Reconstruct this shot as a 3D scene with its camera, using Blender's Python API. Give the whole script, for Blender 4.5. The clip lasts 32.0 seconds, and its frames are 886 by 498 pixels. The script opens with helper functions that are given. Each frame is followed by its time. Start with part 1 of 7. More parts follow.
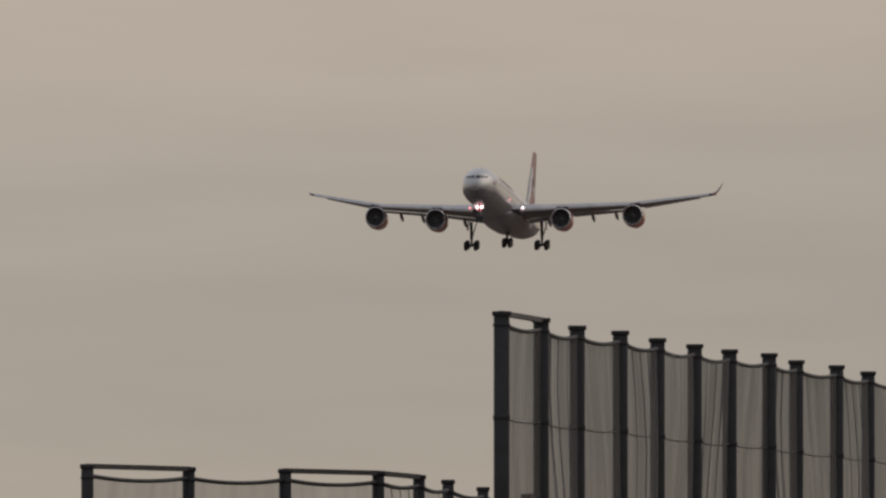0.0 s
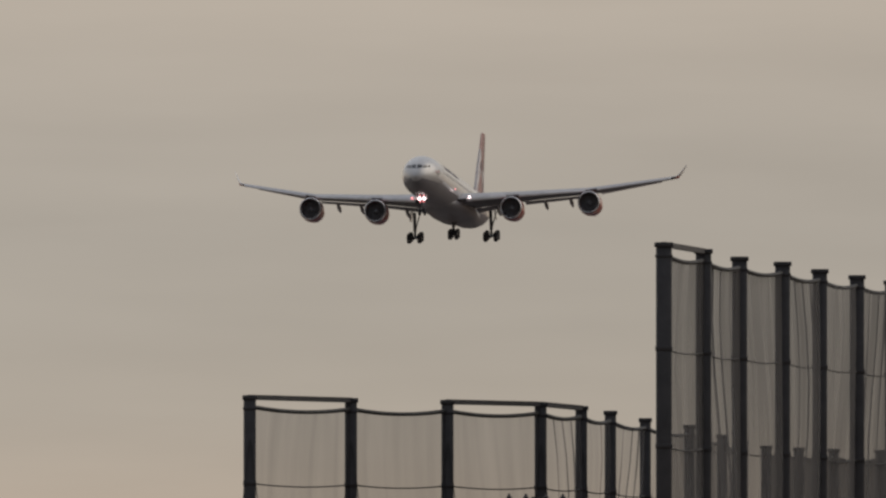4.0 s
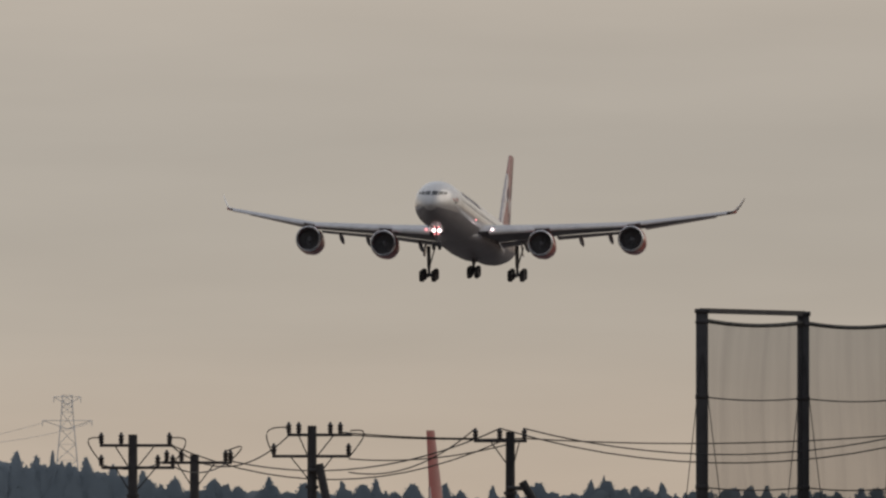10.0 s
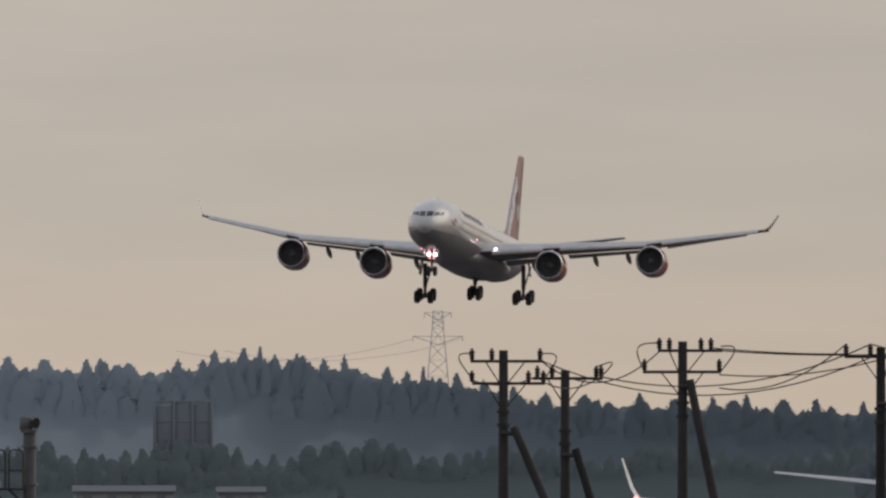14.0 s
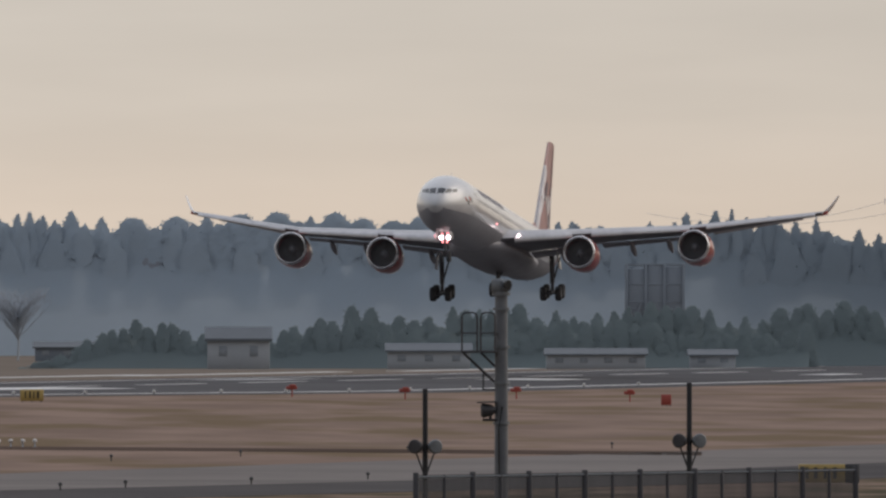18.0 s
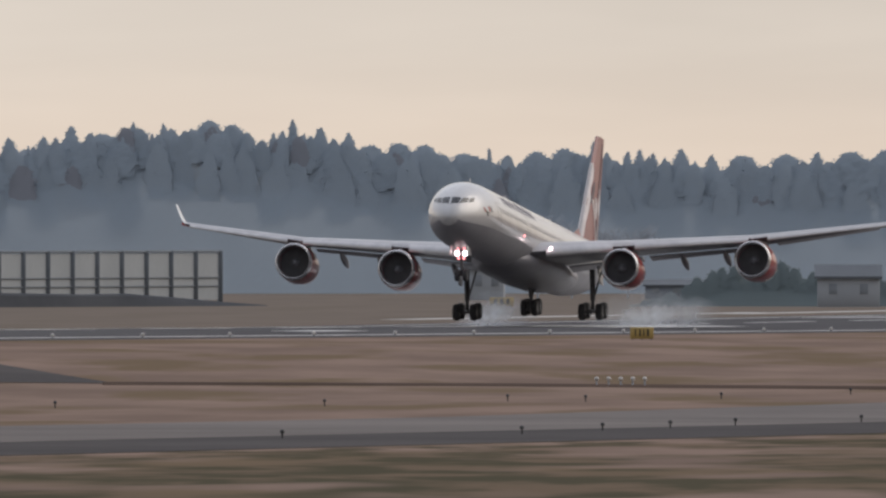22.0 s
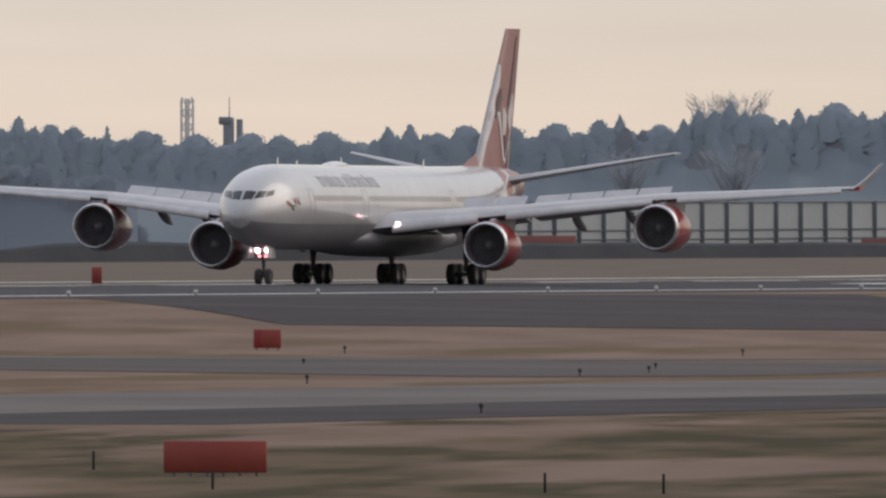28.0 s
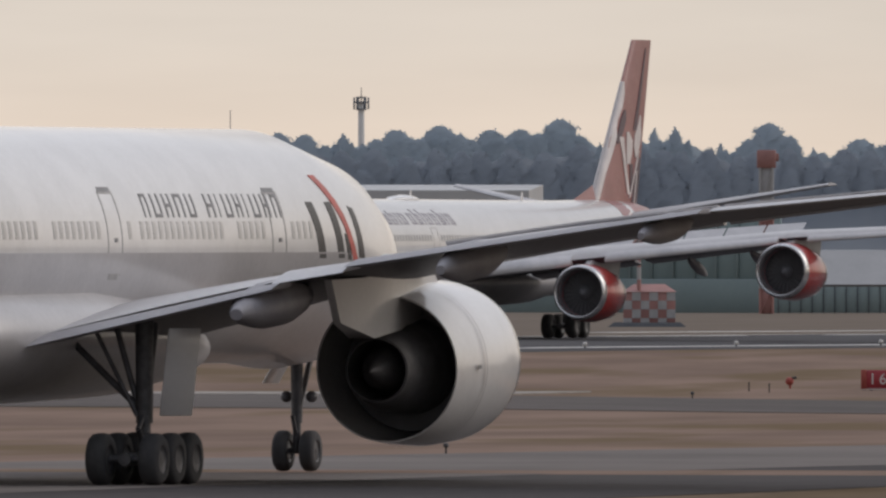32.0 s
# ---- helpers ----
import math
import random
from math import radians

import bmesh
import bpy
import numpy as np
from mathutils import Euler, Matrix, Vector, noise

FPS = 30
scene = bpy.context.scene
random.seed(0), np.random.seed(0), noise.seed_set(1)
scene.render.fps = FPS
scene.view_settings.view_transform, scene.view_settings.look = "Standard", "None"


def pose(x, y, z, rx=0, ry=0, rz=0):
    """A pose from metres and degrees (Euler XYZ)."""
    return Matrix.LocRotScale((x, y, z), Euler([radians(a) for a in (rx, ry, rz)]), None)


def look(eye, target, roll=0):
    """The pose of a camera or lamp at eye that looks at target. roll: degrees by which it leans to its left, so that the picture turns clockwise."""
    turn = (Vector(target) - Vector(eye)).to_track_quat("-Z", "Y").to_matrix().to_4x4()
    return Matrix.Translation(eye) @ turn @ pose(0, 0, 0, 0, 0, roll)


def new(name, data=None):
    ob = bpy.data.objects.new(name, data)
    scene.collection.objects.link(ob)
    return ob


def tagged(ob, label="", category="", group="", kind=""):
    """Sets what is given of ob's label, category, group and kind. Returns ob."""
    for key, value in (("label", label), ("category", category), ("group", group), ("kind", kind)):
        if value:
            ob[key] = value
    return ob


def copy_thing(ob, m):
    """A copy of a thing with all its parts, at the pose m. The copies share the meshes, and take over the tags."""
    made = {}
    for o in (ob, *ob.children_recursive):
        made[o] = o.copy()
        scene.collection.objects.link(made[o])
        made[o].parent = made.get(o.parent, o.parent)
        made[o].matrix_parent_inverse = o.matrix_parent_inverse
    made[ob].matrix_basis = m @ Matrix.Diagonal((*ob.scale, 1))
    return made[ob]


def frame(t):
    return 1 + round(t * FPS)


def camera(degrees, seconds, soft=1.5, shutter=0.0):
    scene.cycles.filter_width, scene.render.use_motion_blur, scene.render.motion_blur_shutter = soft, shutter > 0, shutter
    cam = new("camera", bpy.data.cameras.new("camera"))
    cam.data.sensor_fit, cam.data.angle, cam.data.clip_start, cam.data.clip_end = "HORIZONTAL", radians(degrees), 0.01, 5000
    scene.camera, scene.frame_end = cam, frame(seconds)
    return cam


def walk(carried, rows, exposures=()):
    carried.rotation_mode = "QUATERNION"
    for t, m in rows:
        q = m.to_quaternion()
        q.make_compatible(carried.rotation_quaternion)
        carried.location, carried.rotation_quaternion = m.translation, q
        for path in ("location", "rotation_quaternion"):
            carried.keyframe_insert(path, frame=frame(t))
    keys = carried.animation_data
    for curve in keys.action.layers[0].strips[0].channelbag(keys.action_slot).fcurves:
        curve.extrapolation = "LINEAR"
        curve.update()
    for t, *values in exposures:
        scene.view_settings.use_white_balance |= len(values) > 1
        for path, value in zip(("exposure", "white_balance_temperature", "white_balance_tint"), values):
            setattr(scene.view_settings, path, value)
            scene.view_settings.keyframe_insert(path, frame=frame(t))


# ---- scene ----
# The stand is the origin; x to the right of the first long view, y away from it, z up.
# Bearings and elevations from the stand are in milliradians.
EYE = 6.7
AXIS = radians(10.371)          # the runway's direction against the y axis
SA, CA = math.sin(AXIS), math.cos(AXIS)

VIEW = [
    (0, 91.0263, -3.9467),
    (0.5, 91.0178, -3.8839),
    (1, 90.9965, -3.8381),
    (1.5, 90.9880, -3.7805),
    (2, 90.9283, -3.7145),
    (2.5, 90.9262, -3.6559),
    (4.5, 90.8421, -3.4610),
    (5, 90.8399, -3.3331),
    (5.5, 90.8154, -3.2288),
    (6, 90.7932, -3.1413),
    (6.5, 90.7761, -3.0705),
    (7, 90.7474, -3.0018),
    (7.5, 90.7223, -2.9187),
    (8, 90.7119, -2.8194),
    (8.5, 90.7100, -2.7298),
    (9, 90.7039, -2.6368),
    (9.5, 90.6783, -2.5487),
    (10, 90.6435, -2.4333),
    (10.5, 90.6038, -2.3200),
    (11, 90.5619, -2.2417),
    (11.5, 90.5237, -2.1416),
    (12, 90.5003, -2.0660),
    (12.5, 90.4681, -1.9618),
    (13, 90.4380, -1.8205),
    (13.5, 90.4444, -1.6711),
    (14, 90.4361, -1.5207),
    (14.5, 90.3615, -1.3844),
    (15, 90.2912, -1.2497),
    (15.5, 90.2845, -1.1029),
    (17.5, 90.1462, -0.4954),
    (18, 90.0980, -0.3590),
    (18.5, 90.0410, -0.1700),
    (19, 89.9917, -0.0000),
    (19.5, 89.9314, 0.1564),
    (20, 89.9420, 0.2843),
    (20.5, 89.9399, 0.4057),
    (21, 89.9462, 0.5762),
    (21.5, 89.9487, 0.8846),
    (22, 89.9449, 1.1430),
    (22.5, 89.9436, 1.3377),
    (23, 89.9472, 1.4979),
    (23.5, 89.9261, 1.6336),
    (24, 89.9217, 1.8016),
    (24.5, 89.8955, 2.0237),
    (25, 89.8945, 2.2470),
    (25.5, 89.8955, 2.4706),
    (27.5, 89.8674, 3.4031),
    (28, 89.8195, 3.6028),
    (28.5, 89.8286, 3.9639),
    (29, 89.8782, 4.3613),
    (29.5, 89.8796, 4.7253),
    (30, 89.8891, 5.0666),
    (30.5, 89.8987, 5.3726),
    (31, 89.9247, 5.6997),
    (31.5, 89.9292, 5.9993),
    (32, 89.9346, 6.2715),
]
FLIGHT = [
    (0, 250.41, 3489.63, 70.11, 5.20, 0.30, 0.89),
    (1, 238.36, 3427.13, 66.98, 5.06, 0.23, 0.85),
    (2, 226.15, 3361.82, 63.50, 4.91, -0.13, 0.81),
    (5, 188.61, 3153.14, 53.46, 4.47, 1.69, 0.69),
    (6, 175.56, 3080.65, 49.72, 4.33, 1.18, 0.65),
    (7, 162.17, 3007.37, 45.62, 4.65, 0.54, 0.39),
    (8, 148.75, 2933.02, 41.82, 4.97, -0.21, 0.13),
    (9, 135.18, 2860.01, 38.40, 5.30, -0.63, -0.13),
    (10, 122.10, 2787.53, 35.07, 4.96, -0.09, -0.26),
    (11, 109.07, 2716.39, 31.76, 4.62, 0.31, -0.39),
    (12, 96.03, 2644.59, 28.26, 4.28, -0.74, -0.52),
    (13, 82.71, 2573.33, 24.60, 3.94, -1.18, -0.64),
    (14, 69.84, 2503.02, 20.80, 3.82, -1.20, -0.83),
    (15, 57.22, 2434.05, 16.77, 4.08, -0.43, -1.00),
    (18, 19.19, 2226.90, 6.50, 5.36, 0.30, -1.18),
    (19, 6.15, 2155.00, 4.16, 5.79, -0.24, -1.23),
    (20, -6.54, 2085.63, 2.23, 5.51, 0.00, -1.27),
    (21, -19.15, 2016.82, 0.66, 5.23, -0.35, -1.30),
    (22, -31.56, 1948.48, -0.30, 4.95, 0.29, -1.34),
    (23, -43.87, 1881.72, -0.84, 4.67, 0.37, -1.37),
    (24, -56.03, 1816.00, -1.05, 3.30, 0.61, -1.35),
    (25, -67.80, 1751.34, -0.95, 2.65, 0.00, -1.33),
    (28, -102.07, 1563.69, -0.60, 0.18, -0.12, 0.50),
    (29, -112.96, 1503.69, -0.45, 0.16, -0.23, 0.60),
    (30, -123.86, 1444.62, -0.26, 0.16, 0.07, 0.70),
    (31, -134.37, 1387.21, -0.13, 0.18, 0.32, 0.53),
    (32, -144.45, 1332.16, 0.03, 0.12, 0.17, 0.35),
]


cam = camera(2.1815, 32.0, soft=2.5)
walk(cam, [(t, pose(0, 0, EYE, rx, 0, rz)) for t, rx, rz in VIEW],
     exposures=[(0, -0.46, 6520, 11), (4, -0.38, 6500, 10), (8, -0.32, 6480, 10), (12, -0.31, 6450, 10), (15, -0.08, 6350, 11), (18, 0.11, 6310, 11), (21, 0.24, 6290, 12), (25, 0.22, 6310, 12), (28, 0.18, 6290, 12), (32, 0.15, 6310, 12)])

# ---------------------------------------------------------------- sky and sun
SUN_EL, SUN_AZ = 32.0, 62.0     # degrees; azimuth from +y towards +x


def make_world():
    w = bpy.data.worlds.new("evening_sky")
    scene.world = w
    w.use_nodes = True
    nt = w.node_tree
    nt.nodes.clear()
    out = nt.nodes.new("ShaderNodeOutputWorld")
    bg = nt.nodes.new("ShaderNodeBackground")
    sky = nt.nodes.new("ShaderNodeTexSky")
    sky.sky_type = "NISHITA"
    sky.sun_disc = False
    sky.sun_elevation, sky.sun_rotation = radians(SUN_EL), radians(SUN_AZ)
    sky.air_density, sky.dust_density, sky.ozone_density = 1.4, 5.0, 1.0
    scale = nt.nodes.new("ShaderNodeVectorMath")
    scale.operation = "SCALE"
    scale.inputs["Scale"].default_value = 0.10
    nt.links.new(sky.outputs[0], scale.inputs[0])
    co = nt.nodes.new("ShaderNodeTexCoord")
    sep = nt.nodes.new("ShaderNodeSeparateXYZ")
    nt.links.new(co.outputs["Generated"], sep.inputs[0])
    # thin high overcast: warm and bright low down, cooler grey higher up
    ramp = nt.nodes.new("ShaderNodeValToRGB")
    e = ramp.color_ramp.elements
    e[0].position, e[0].color = 0.0, (0.80, 0.655, 0.515, 1)
    e[1].position, e[1].color = 1.0, (0.86, 0.91, 1.02, 1)
    for pos, c in ((0.004, (0.765, 0.645, 0.522)), (0.009, (0.69, 0.618, 0.525)), (0.017, (0.68, 0.617, 0.535)), (0.028, (0.83, 0.725, 0.61)), (0.2, (0.71, 0.706, 0.715))):
        el = e.new(pos)
        el.color = (*c, 1)
    nt.links.new(sep.outputs["Z"], ramp.inputs[0])
    # drifting cloud, stretched along the horizon
    mp = nt.nodes.new("ShaderNodeMapping")
    mp.inputs["Scale"].default_value = (60, 60, 420)
    nt.links.new(co.outputs["Generated"], mp.inputs[0])
    ns = nt.nodes.new("ShaderNodeTexNoise")
    ns.inputs["Scale"].default_value, ns.inputs["Detail"].default_value, ns.inputs["Roughness"].default_value = 1.0, 4.0, 0.45
    nt.links.new(mp.outputs[0], ns.inputs["Vector"])
    mr = nt.nodes.new("ShaderNodeMapRange")
    mr.inputs["From Min"].default_value, mr.inputs["From Max"].default_value = 0.3, 0.7
    mr.inputs["To Min"].default_value, mr.inputs["To Max"].default_value = 0.965, 1.03
    nt.links.new(ns.outputs[0], mr.inputs["Value"])
    cl = nt.nodes.new("ShaderNodeVectorMath")
    cl.operation = "SCALE"
    nt.links.new(ramp.outputs[0], cl.inputs[0])
    # brighter ahead and to the west, dimmer behind the stand and towards the east
    tilt = nt.nodes.new("ShaderNodeVectorMath")
    tilt.operation = "DOT_PRODUCT"
    tilt.inputs[1].default_value = (0.42, 0.91, 0.0)
    nt.links.new(co.outputs["Generated"], tilt.inputs[0])
    side = nt.nodes.new("ShaderNodeMapRange")
    side.inputs["From Min"].default_value, side.inputs["From Max"].default_value = -0.9, 0.9
    side.inputs["To Min"].default_value, side.inputs["To Max"].default_value = 0.45, 1.0
    nt.links.new(tilt.outputs["Value"], side.inputs["Value"])
    veil = nt.nodes.new("ShaderNodeMapRange")
    veil.inputs["From Min"].default_value, veil.inputs["From Max"].default_value = -0.13, 0.09
    veil.inputs["To Min"].default_value, veil.inputs["To Max"].default_value = 1.08, 0.83
    nt.links.new(sep.outputs["X"], veil.inputs["Value"])
    m1, m2 = nt.nodes.new("ShaderNodeMath"), nt.nodes.new("ShaderNodeMath")
    m1.operation = m2.operation = "MULTIPLY"
    nt.links.new(mr.outputs[0], m1.inputs[0])
    nt.links.new(side.outputs[0], m1.inputs[1])
    nt.links.new(m1.outputs[0], m2.inputs[0])
    nt.links.new(veil.outputs[0], m2.inputs[1])
    nt.links.new(m2.outputs[0], cl.inputs["Scale"])
    mix = nt.nodes.new("ShaderNodeMix")
    mix.data_type = "RGBA"
    mix.inputs["Factor"].default_value = 0.88
    nt.links.new(scale.outputs[0], mix.inputs["A"])
    nt.links.new(cl.outputs[0], mix.inputs["B"])
    nt.links.new(mix.outputs["Result"], bg.inputs["Color"])
    bg.inputs["Strength"].default_value = 1.0
    nt.links.new(bg.outputs[0], out.inputs[0])


make_world()
sun = new("sun", bpy.data.lights.new("sun", "SUN"))
sun.data.energy, sun.data.angle, sun.data.color = 0.62, radians(45), (1.0, 0.90, 0.77)
_d = Vector((math.sin(radians(SUN_AZ)) * math.cos(radians(SUN_EL)), math.cos(radians(SUN_AZ)) * math.cos(radians(SUN_EL)), math.sin(radians(SUN_EL))))
sun.matrix_world = look(_d * 900, (0, 0, 0))


# ---------------------------------------------------------------- materials
def mat(name, a, b=None, rough=0.6, metal=0.0, scale=1.0, fine=0.25, bump=0.0, spread=0.12, spec=0.5, stretch=(1, 1, 1), glow=0.0, coat=0.0):
    """A surface whose colour wanders from a to b at a coarse and a fine scale, with some relief."""
    m = bpy.data.materials.new(name)
    m.use_nodes = True
    nt = m.node_tree
    p = nt.nodes["Principled BSDF"]
    b = b or tuple(min(1, c * 0.8) for c in a)
    co = nt.nodes.new("ShaderNodeTexCoord")
    mp = nt.nodes.new("ShaderNodeMapping")
    mp.inputs["Scale"].default_value = stretch
    nt.links.new(co.outputs["Object"], mp.inputs[0])
    n1, n2 = nt.nodes.new("ShaderNodeTexNoise"), nt.nodes.new("ShaderNodeTexNoise")
    for n, s, d in ((n1, scale, 5.0), (n2, scale * 14, 3.0)):
        n.inputs["Scale"].default_value, n.inputs["Detail"].default_value, n.inputs["Roughness"].default_value = s, d, 0.6
        nt.links.new(mp.outputs[0], n.inputs["Vector"])
    mx = nt.nodes.new("ShaderNodeMath")
    mx.operation = "MULTIPLY_ADD"
    mx.inputs[1].default_value = fine
    nt.links.new(n2.outputs[0], mx.inputs[0])
    nt.links.new(n1.outputs[0], mx.inputs[2])
    mr = nt.nodes.new("ShaderNodeMapRange")
    mr.inputs["From Min"].default_value, mr.inputs["From Max"].default_value = 0.36 + fine / 2, 0.64 + fine / 2
    nt.links.new(mx.outputs[0], mr.inputs["Value"])
    mix = nt.nodes.new("ShaderNodeMix")
    mix.data_type = "RGBA"
    mix.inputs["A"].default_value, mix.inputs["B"].default_value = (*a, 1), (*b, 1)
    nt.links.new(mr.outputs[0], mix.inputs["Factor"])
    nt.links.new(mix.outputs["Result"], p.inputs["Base Color"])
    rr = nt.nodes.new("ShaderNodeMapRange")
    rr.inputs["To Min"].default_value, rr.inputs["To Max"].default_value = max(0.02, rough - spread), min(1, rough + spread)
    nt.links.new(n2.outputs[0], rr.inputs["Value"])
    nt.links.new(rr.outputs[0], p.inputs["Roughness"])
    p.inputs["Metallic"].default_value = metal
    p.inputs["Specular IOR Level"].default_value = spec
    p.inputs["Coat Weight"].default_value = coat
    p.inputs["Coat Roughness"].default_value = 0.12
    if bump:
        bp = nt.nodes.new("ShaderNodeBump")
        bp.inputs["Strength"].default_value, bp.inputs["Distance"].default_value = 0.6, bump
        nt.links.new(mx.outputs[0], bp.inputs["Height"])
        nt.links.new(bp.outputs[0], p.inputs["Normal"])
    if glow:
        p.inputs["Emission Color"].default_value = (*a, 1)
        p.inputs["Emission Strength"].default_value = glow
    return m


M = {}
M["white"] = mat("white_aircraft_paint", (0.76, 0.75, 0.745), (0.68, 0.67, 0.665), 0.34, scale=0.5, fine=0.3, coat=0.9)
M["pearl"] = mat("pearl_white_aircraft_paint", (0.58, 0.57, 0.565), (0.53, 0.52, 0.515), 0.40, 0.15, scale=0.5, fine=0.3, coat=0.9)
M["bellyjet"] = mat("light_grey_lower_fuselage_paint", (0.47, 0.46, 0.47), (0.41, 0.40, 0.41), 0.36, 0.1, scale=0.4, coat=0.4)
# both steels carry distance haze in their base colour
M["hazesteel"] = mat("hazed_blue_grey_steel", (0.175, 0.200, 0.238), (0.15, 0.172, 0.205), 0.8, scale=0.3)
M["hazesteelpale"] = mat("hazed_pale_steel", (0.30, 0.325, 0.36), (0.27, 0.29, 0.325), 0.8, scale=0.3)
# greys for lower fuselage and belly: shade and mirrored dark ground as paint
M["silver"] = mat("shaded_lower_fuselage_paint", (0.27, 0.265, 0.28), (0.24, 0.235, 0.25), 0.45, scale=0.6, coat=0.0)
M["belly"] = mat("shaded_belly_paint", (0.27, 0.265, 0.28), (0.23, 0.225, 0.24), 0.42, scale=0.5)
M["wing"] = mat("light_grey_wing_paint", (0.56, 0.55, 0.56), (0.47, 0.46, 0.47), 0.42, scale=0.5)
# wing grey darkened for the undersides: their shade is painted in
M["underwing"] = mat("shaded_wing_underside_paint", (0.135, 0.128, 0.140), (0.110, 0.104, 0.116), 0.5, scale=0.5)
M["slat"] = mat("bare_metal_slat", (0.62, 0.60, 0.60), (0.50, 0.49, 0.50), 0.34, 0.35, scale=0.8)
# darker copy of the wing grey, shade painted on flaps and fairings
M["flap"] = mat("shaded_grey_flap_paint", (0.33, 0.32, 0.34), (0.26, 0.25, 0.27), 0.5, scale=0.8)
M["red"] = mat("metallic_red_paint", (0.42, 0.045, 0.04), (0.34, 0.03, 0.03), 0.30, 0.15, scale=0.7, coat=0.5)
M["finred"] = mat("rose_red_fin_paint", (0.310, 0.115, 0.108), (0.265, 0.092, 0.087), 0.40, scale=0.4, coat=0.2)
M["finwhite"] = mat("white_fin_band_paint", (0.74, 0.68, 0.66), None, 0.4, scale=0.6)
M["jetred"] = mat("crimson_fin_paint", (0.34, 0.05, 0.055), (0.29, 0.04, 0.045), 0.4, scale=0.5, coat=0.2)
M["findark"] = mat("plum_fin_band_paint", (0.09, 0.05, 0.07), None, 0.4, scale=0.6)
M["lip"] = mat("polished_inlet_lip", (0.70, 0.69, 0.69), (0.58, 0.57, 0.57), 0.25, 0.8, scale=1.5)
M["dark"] = mat("dark_engine_inside", (0.20, 0.20, 0.21), (0.165, 0.165, 0.175), 0.9, scale=2.0, spec=0.1)
M["titan"] = mat("heat_stained_titanium", (0.15, 0.148, 0.152), (0.10, 0.098, 0.102), 0.6, 0.3, scale=2.0)
M["tyre"] = mat("tyre_rubber", (0.046, 0.046, 0.050), (0.062, 0.061, 0.063), 0.85, scale=3.0, bump=0.004)
M["hub"] = mat("grey_wheel_hub", (0.40, 0.40, 0.40), (0.24, 0.24, 0.24), 0.45, 0.5, scale=4.0)
M["strut"] = mat("grey_gear_strut", (0.12, 0.12, 0.13), (0.07, 0.07, 0.075), 0.45, 0.3, scale=3.0)
M["glass"] = mat("dark_cabin_glass", (0.012, 0.013, 0.016), (0.018, 0.018, 0.02), 0.12, scale=2.0, spec=0.6)
M["lamp"] = mat("lit_landing_lamp", (1.0, 0.78, 0.78), None, 0.3, glow=6.0)
M["lampsmall"] = mat("lit_small_lamp", (1.0, 0.30, 0.30), None, 0.3, glow=2.6)
M["ink"] = mat("dark_violet_lettering", (0.26, 0.24, 0.28), None, 0.45, scale=2.0)
M["greyink"] = mat("grey_lettering", (0.20, 0.20, 0.21), None, 0.45, scale=2.0)
M["winpale"] = mat("pale_grey_window", (0.54, 0.53, 0.515), None, 0.3, scale=2.0)
M["seam"] = mat("panel_seam", (0.36, 0.35, 0.35), None, 0.5, scale=2.0)
M["black"] = mat("black_marking", (0.03, 0.028, 0.03), None, 0.45, scale=2.0)
M["redmark"] = mat("bright_red_marking", (0.52, 0.09, 0.07), None, 0.45, scale=2.0)
M["steel"] = mat("dark_painted_steel", (0.050, 0.047, 0.050), (0.034, 0.032, 0.035), 0.6, scale=1.2, bump=0.01)
M["cable"] = mat("black_cable", (0.020, 0.020, 0.022), None, 0.7, scale=3.0)
M["concrete"] = mat("weathered_concrete", (0.066, 0.062, 0.066), (0.044, 0.042, 0.045), 0.85, scale=0.9, bump=0.01)
M["darkpole"] = mat("tarred_pole", (0.035, 0.034, 0.036), (0.022, 0.022, 0.024), 0.8, scale=1.4, bump=0.01)
M["porcelain"] = mat("brown_porcelain", (0.045, 0.035, 0.032), None, 0.3, scale=4.0)
M["galv"] = mat("galvanised_steel", (0.20, 0.21, 0.22), (0.13, 0.14, 0.15), 0.5, 0.4, scale=1.5)
M["mastgrey"] = mat("grey_mast_paint", (0.15, 0.155, 0.165), (0.10, 0.105, 0.115), 0.55, scale=1.2)
M["orange"] = mat("faded_orange_red_panel", (0.36, 0.070, 0.050), (0.30, 0.056, 0.042), 0.6, scale=1.2)
# barrier red with its saturation cut to include haze
M["barrier"] = mat("hazed_red_barrier", (0.33, 0.14, 0.12), (0.28, 0.12, 0.10), 0.7, scale=0.4)
M["hangar"] = mat("pale_grey_hangar_roof", (0.42, 0.42, 0.425), (0.38, 0.38, 0.385), 0.7, scale=0.2)
M["hangarwall"] = mat("brown_grey_hangar_wall", (0.26, 0.245, 0.24), (0.23, 0.215, 0.21), 0.8, scale=0.2)
M["blade"] = mat("dull_titanium_fan_blade", (0.19, 0.188, 0.195), (0.165, 0.164, 0.17), 0.8, 0.0, scale=2.0, spec=0.15)
M["signred"] = mat("red_sign_face", (0.36, 0.035, 0.045), (0.30, 0.03, 0.04), 0.5, scale=2.0)
M["signblack"] = mat("black_sign_face", (0.028, 0.027, 0.026), None, 0.5, scale=2.0)
M["signyellow"] = mat("yellow_sign_face", (0.46, 0.33, 0.10), None, 0.55, scale=2.0)
M["signwhite"] = mat("white_sign_letters", (0.72, 0.68, 0.64), None, 0.5, scale=2.0)
M["asphalt"] = mat("runway_asphalt", (0.095, 0.092, 0.095), (0.072, 0.069, 0.073), 0.95, spec=0.06, scale=0.02, fine=0.5, bump=0.01)
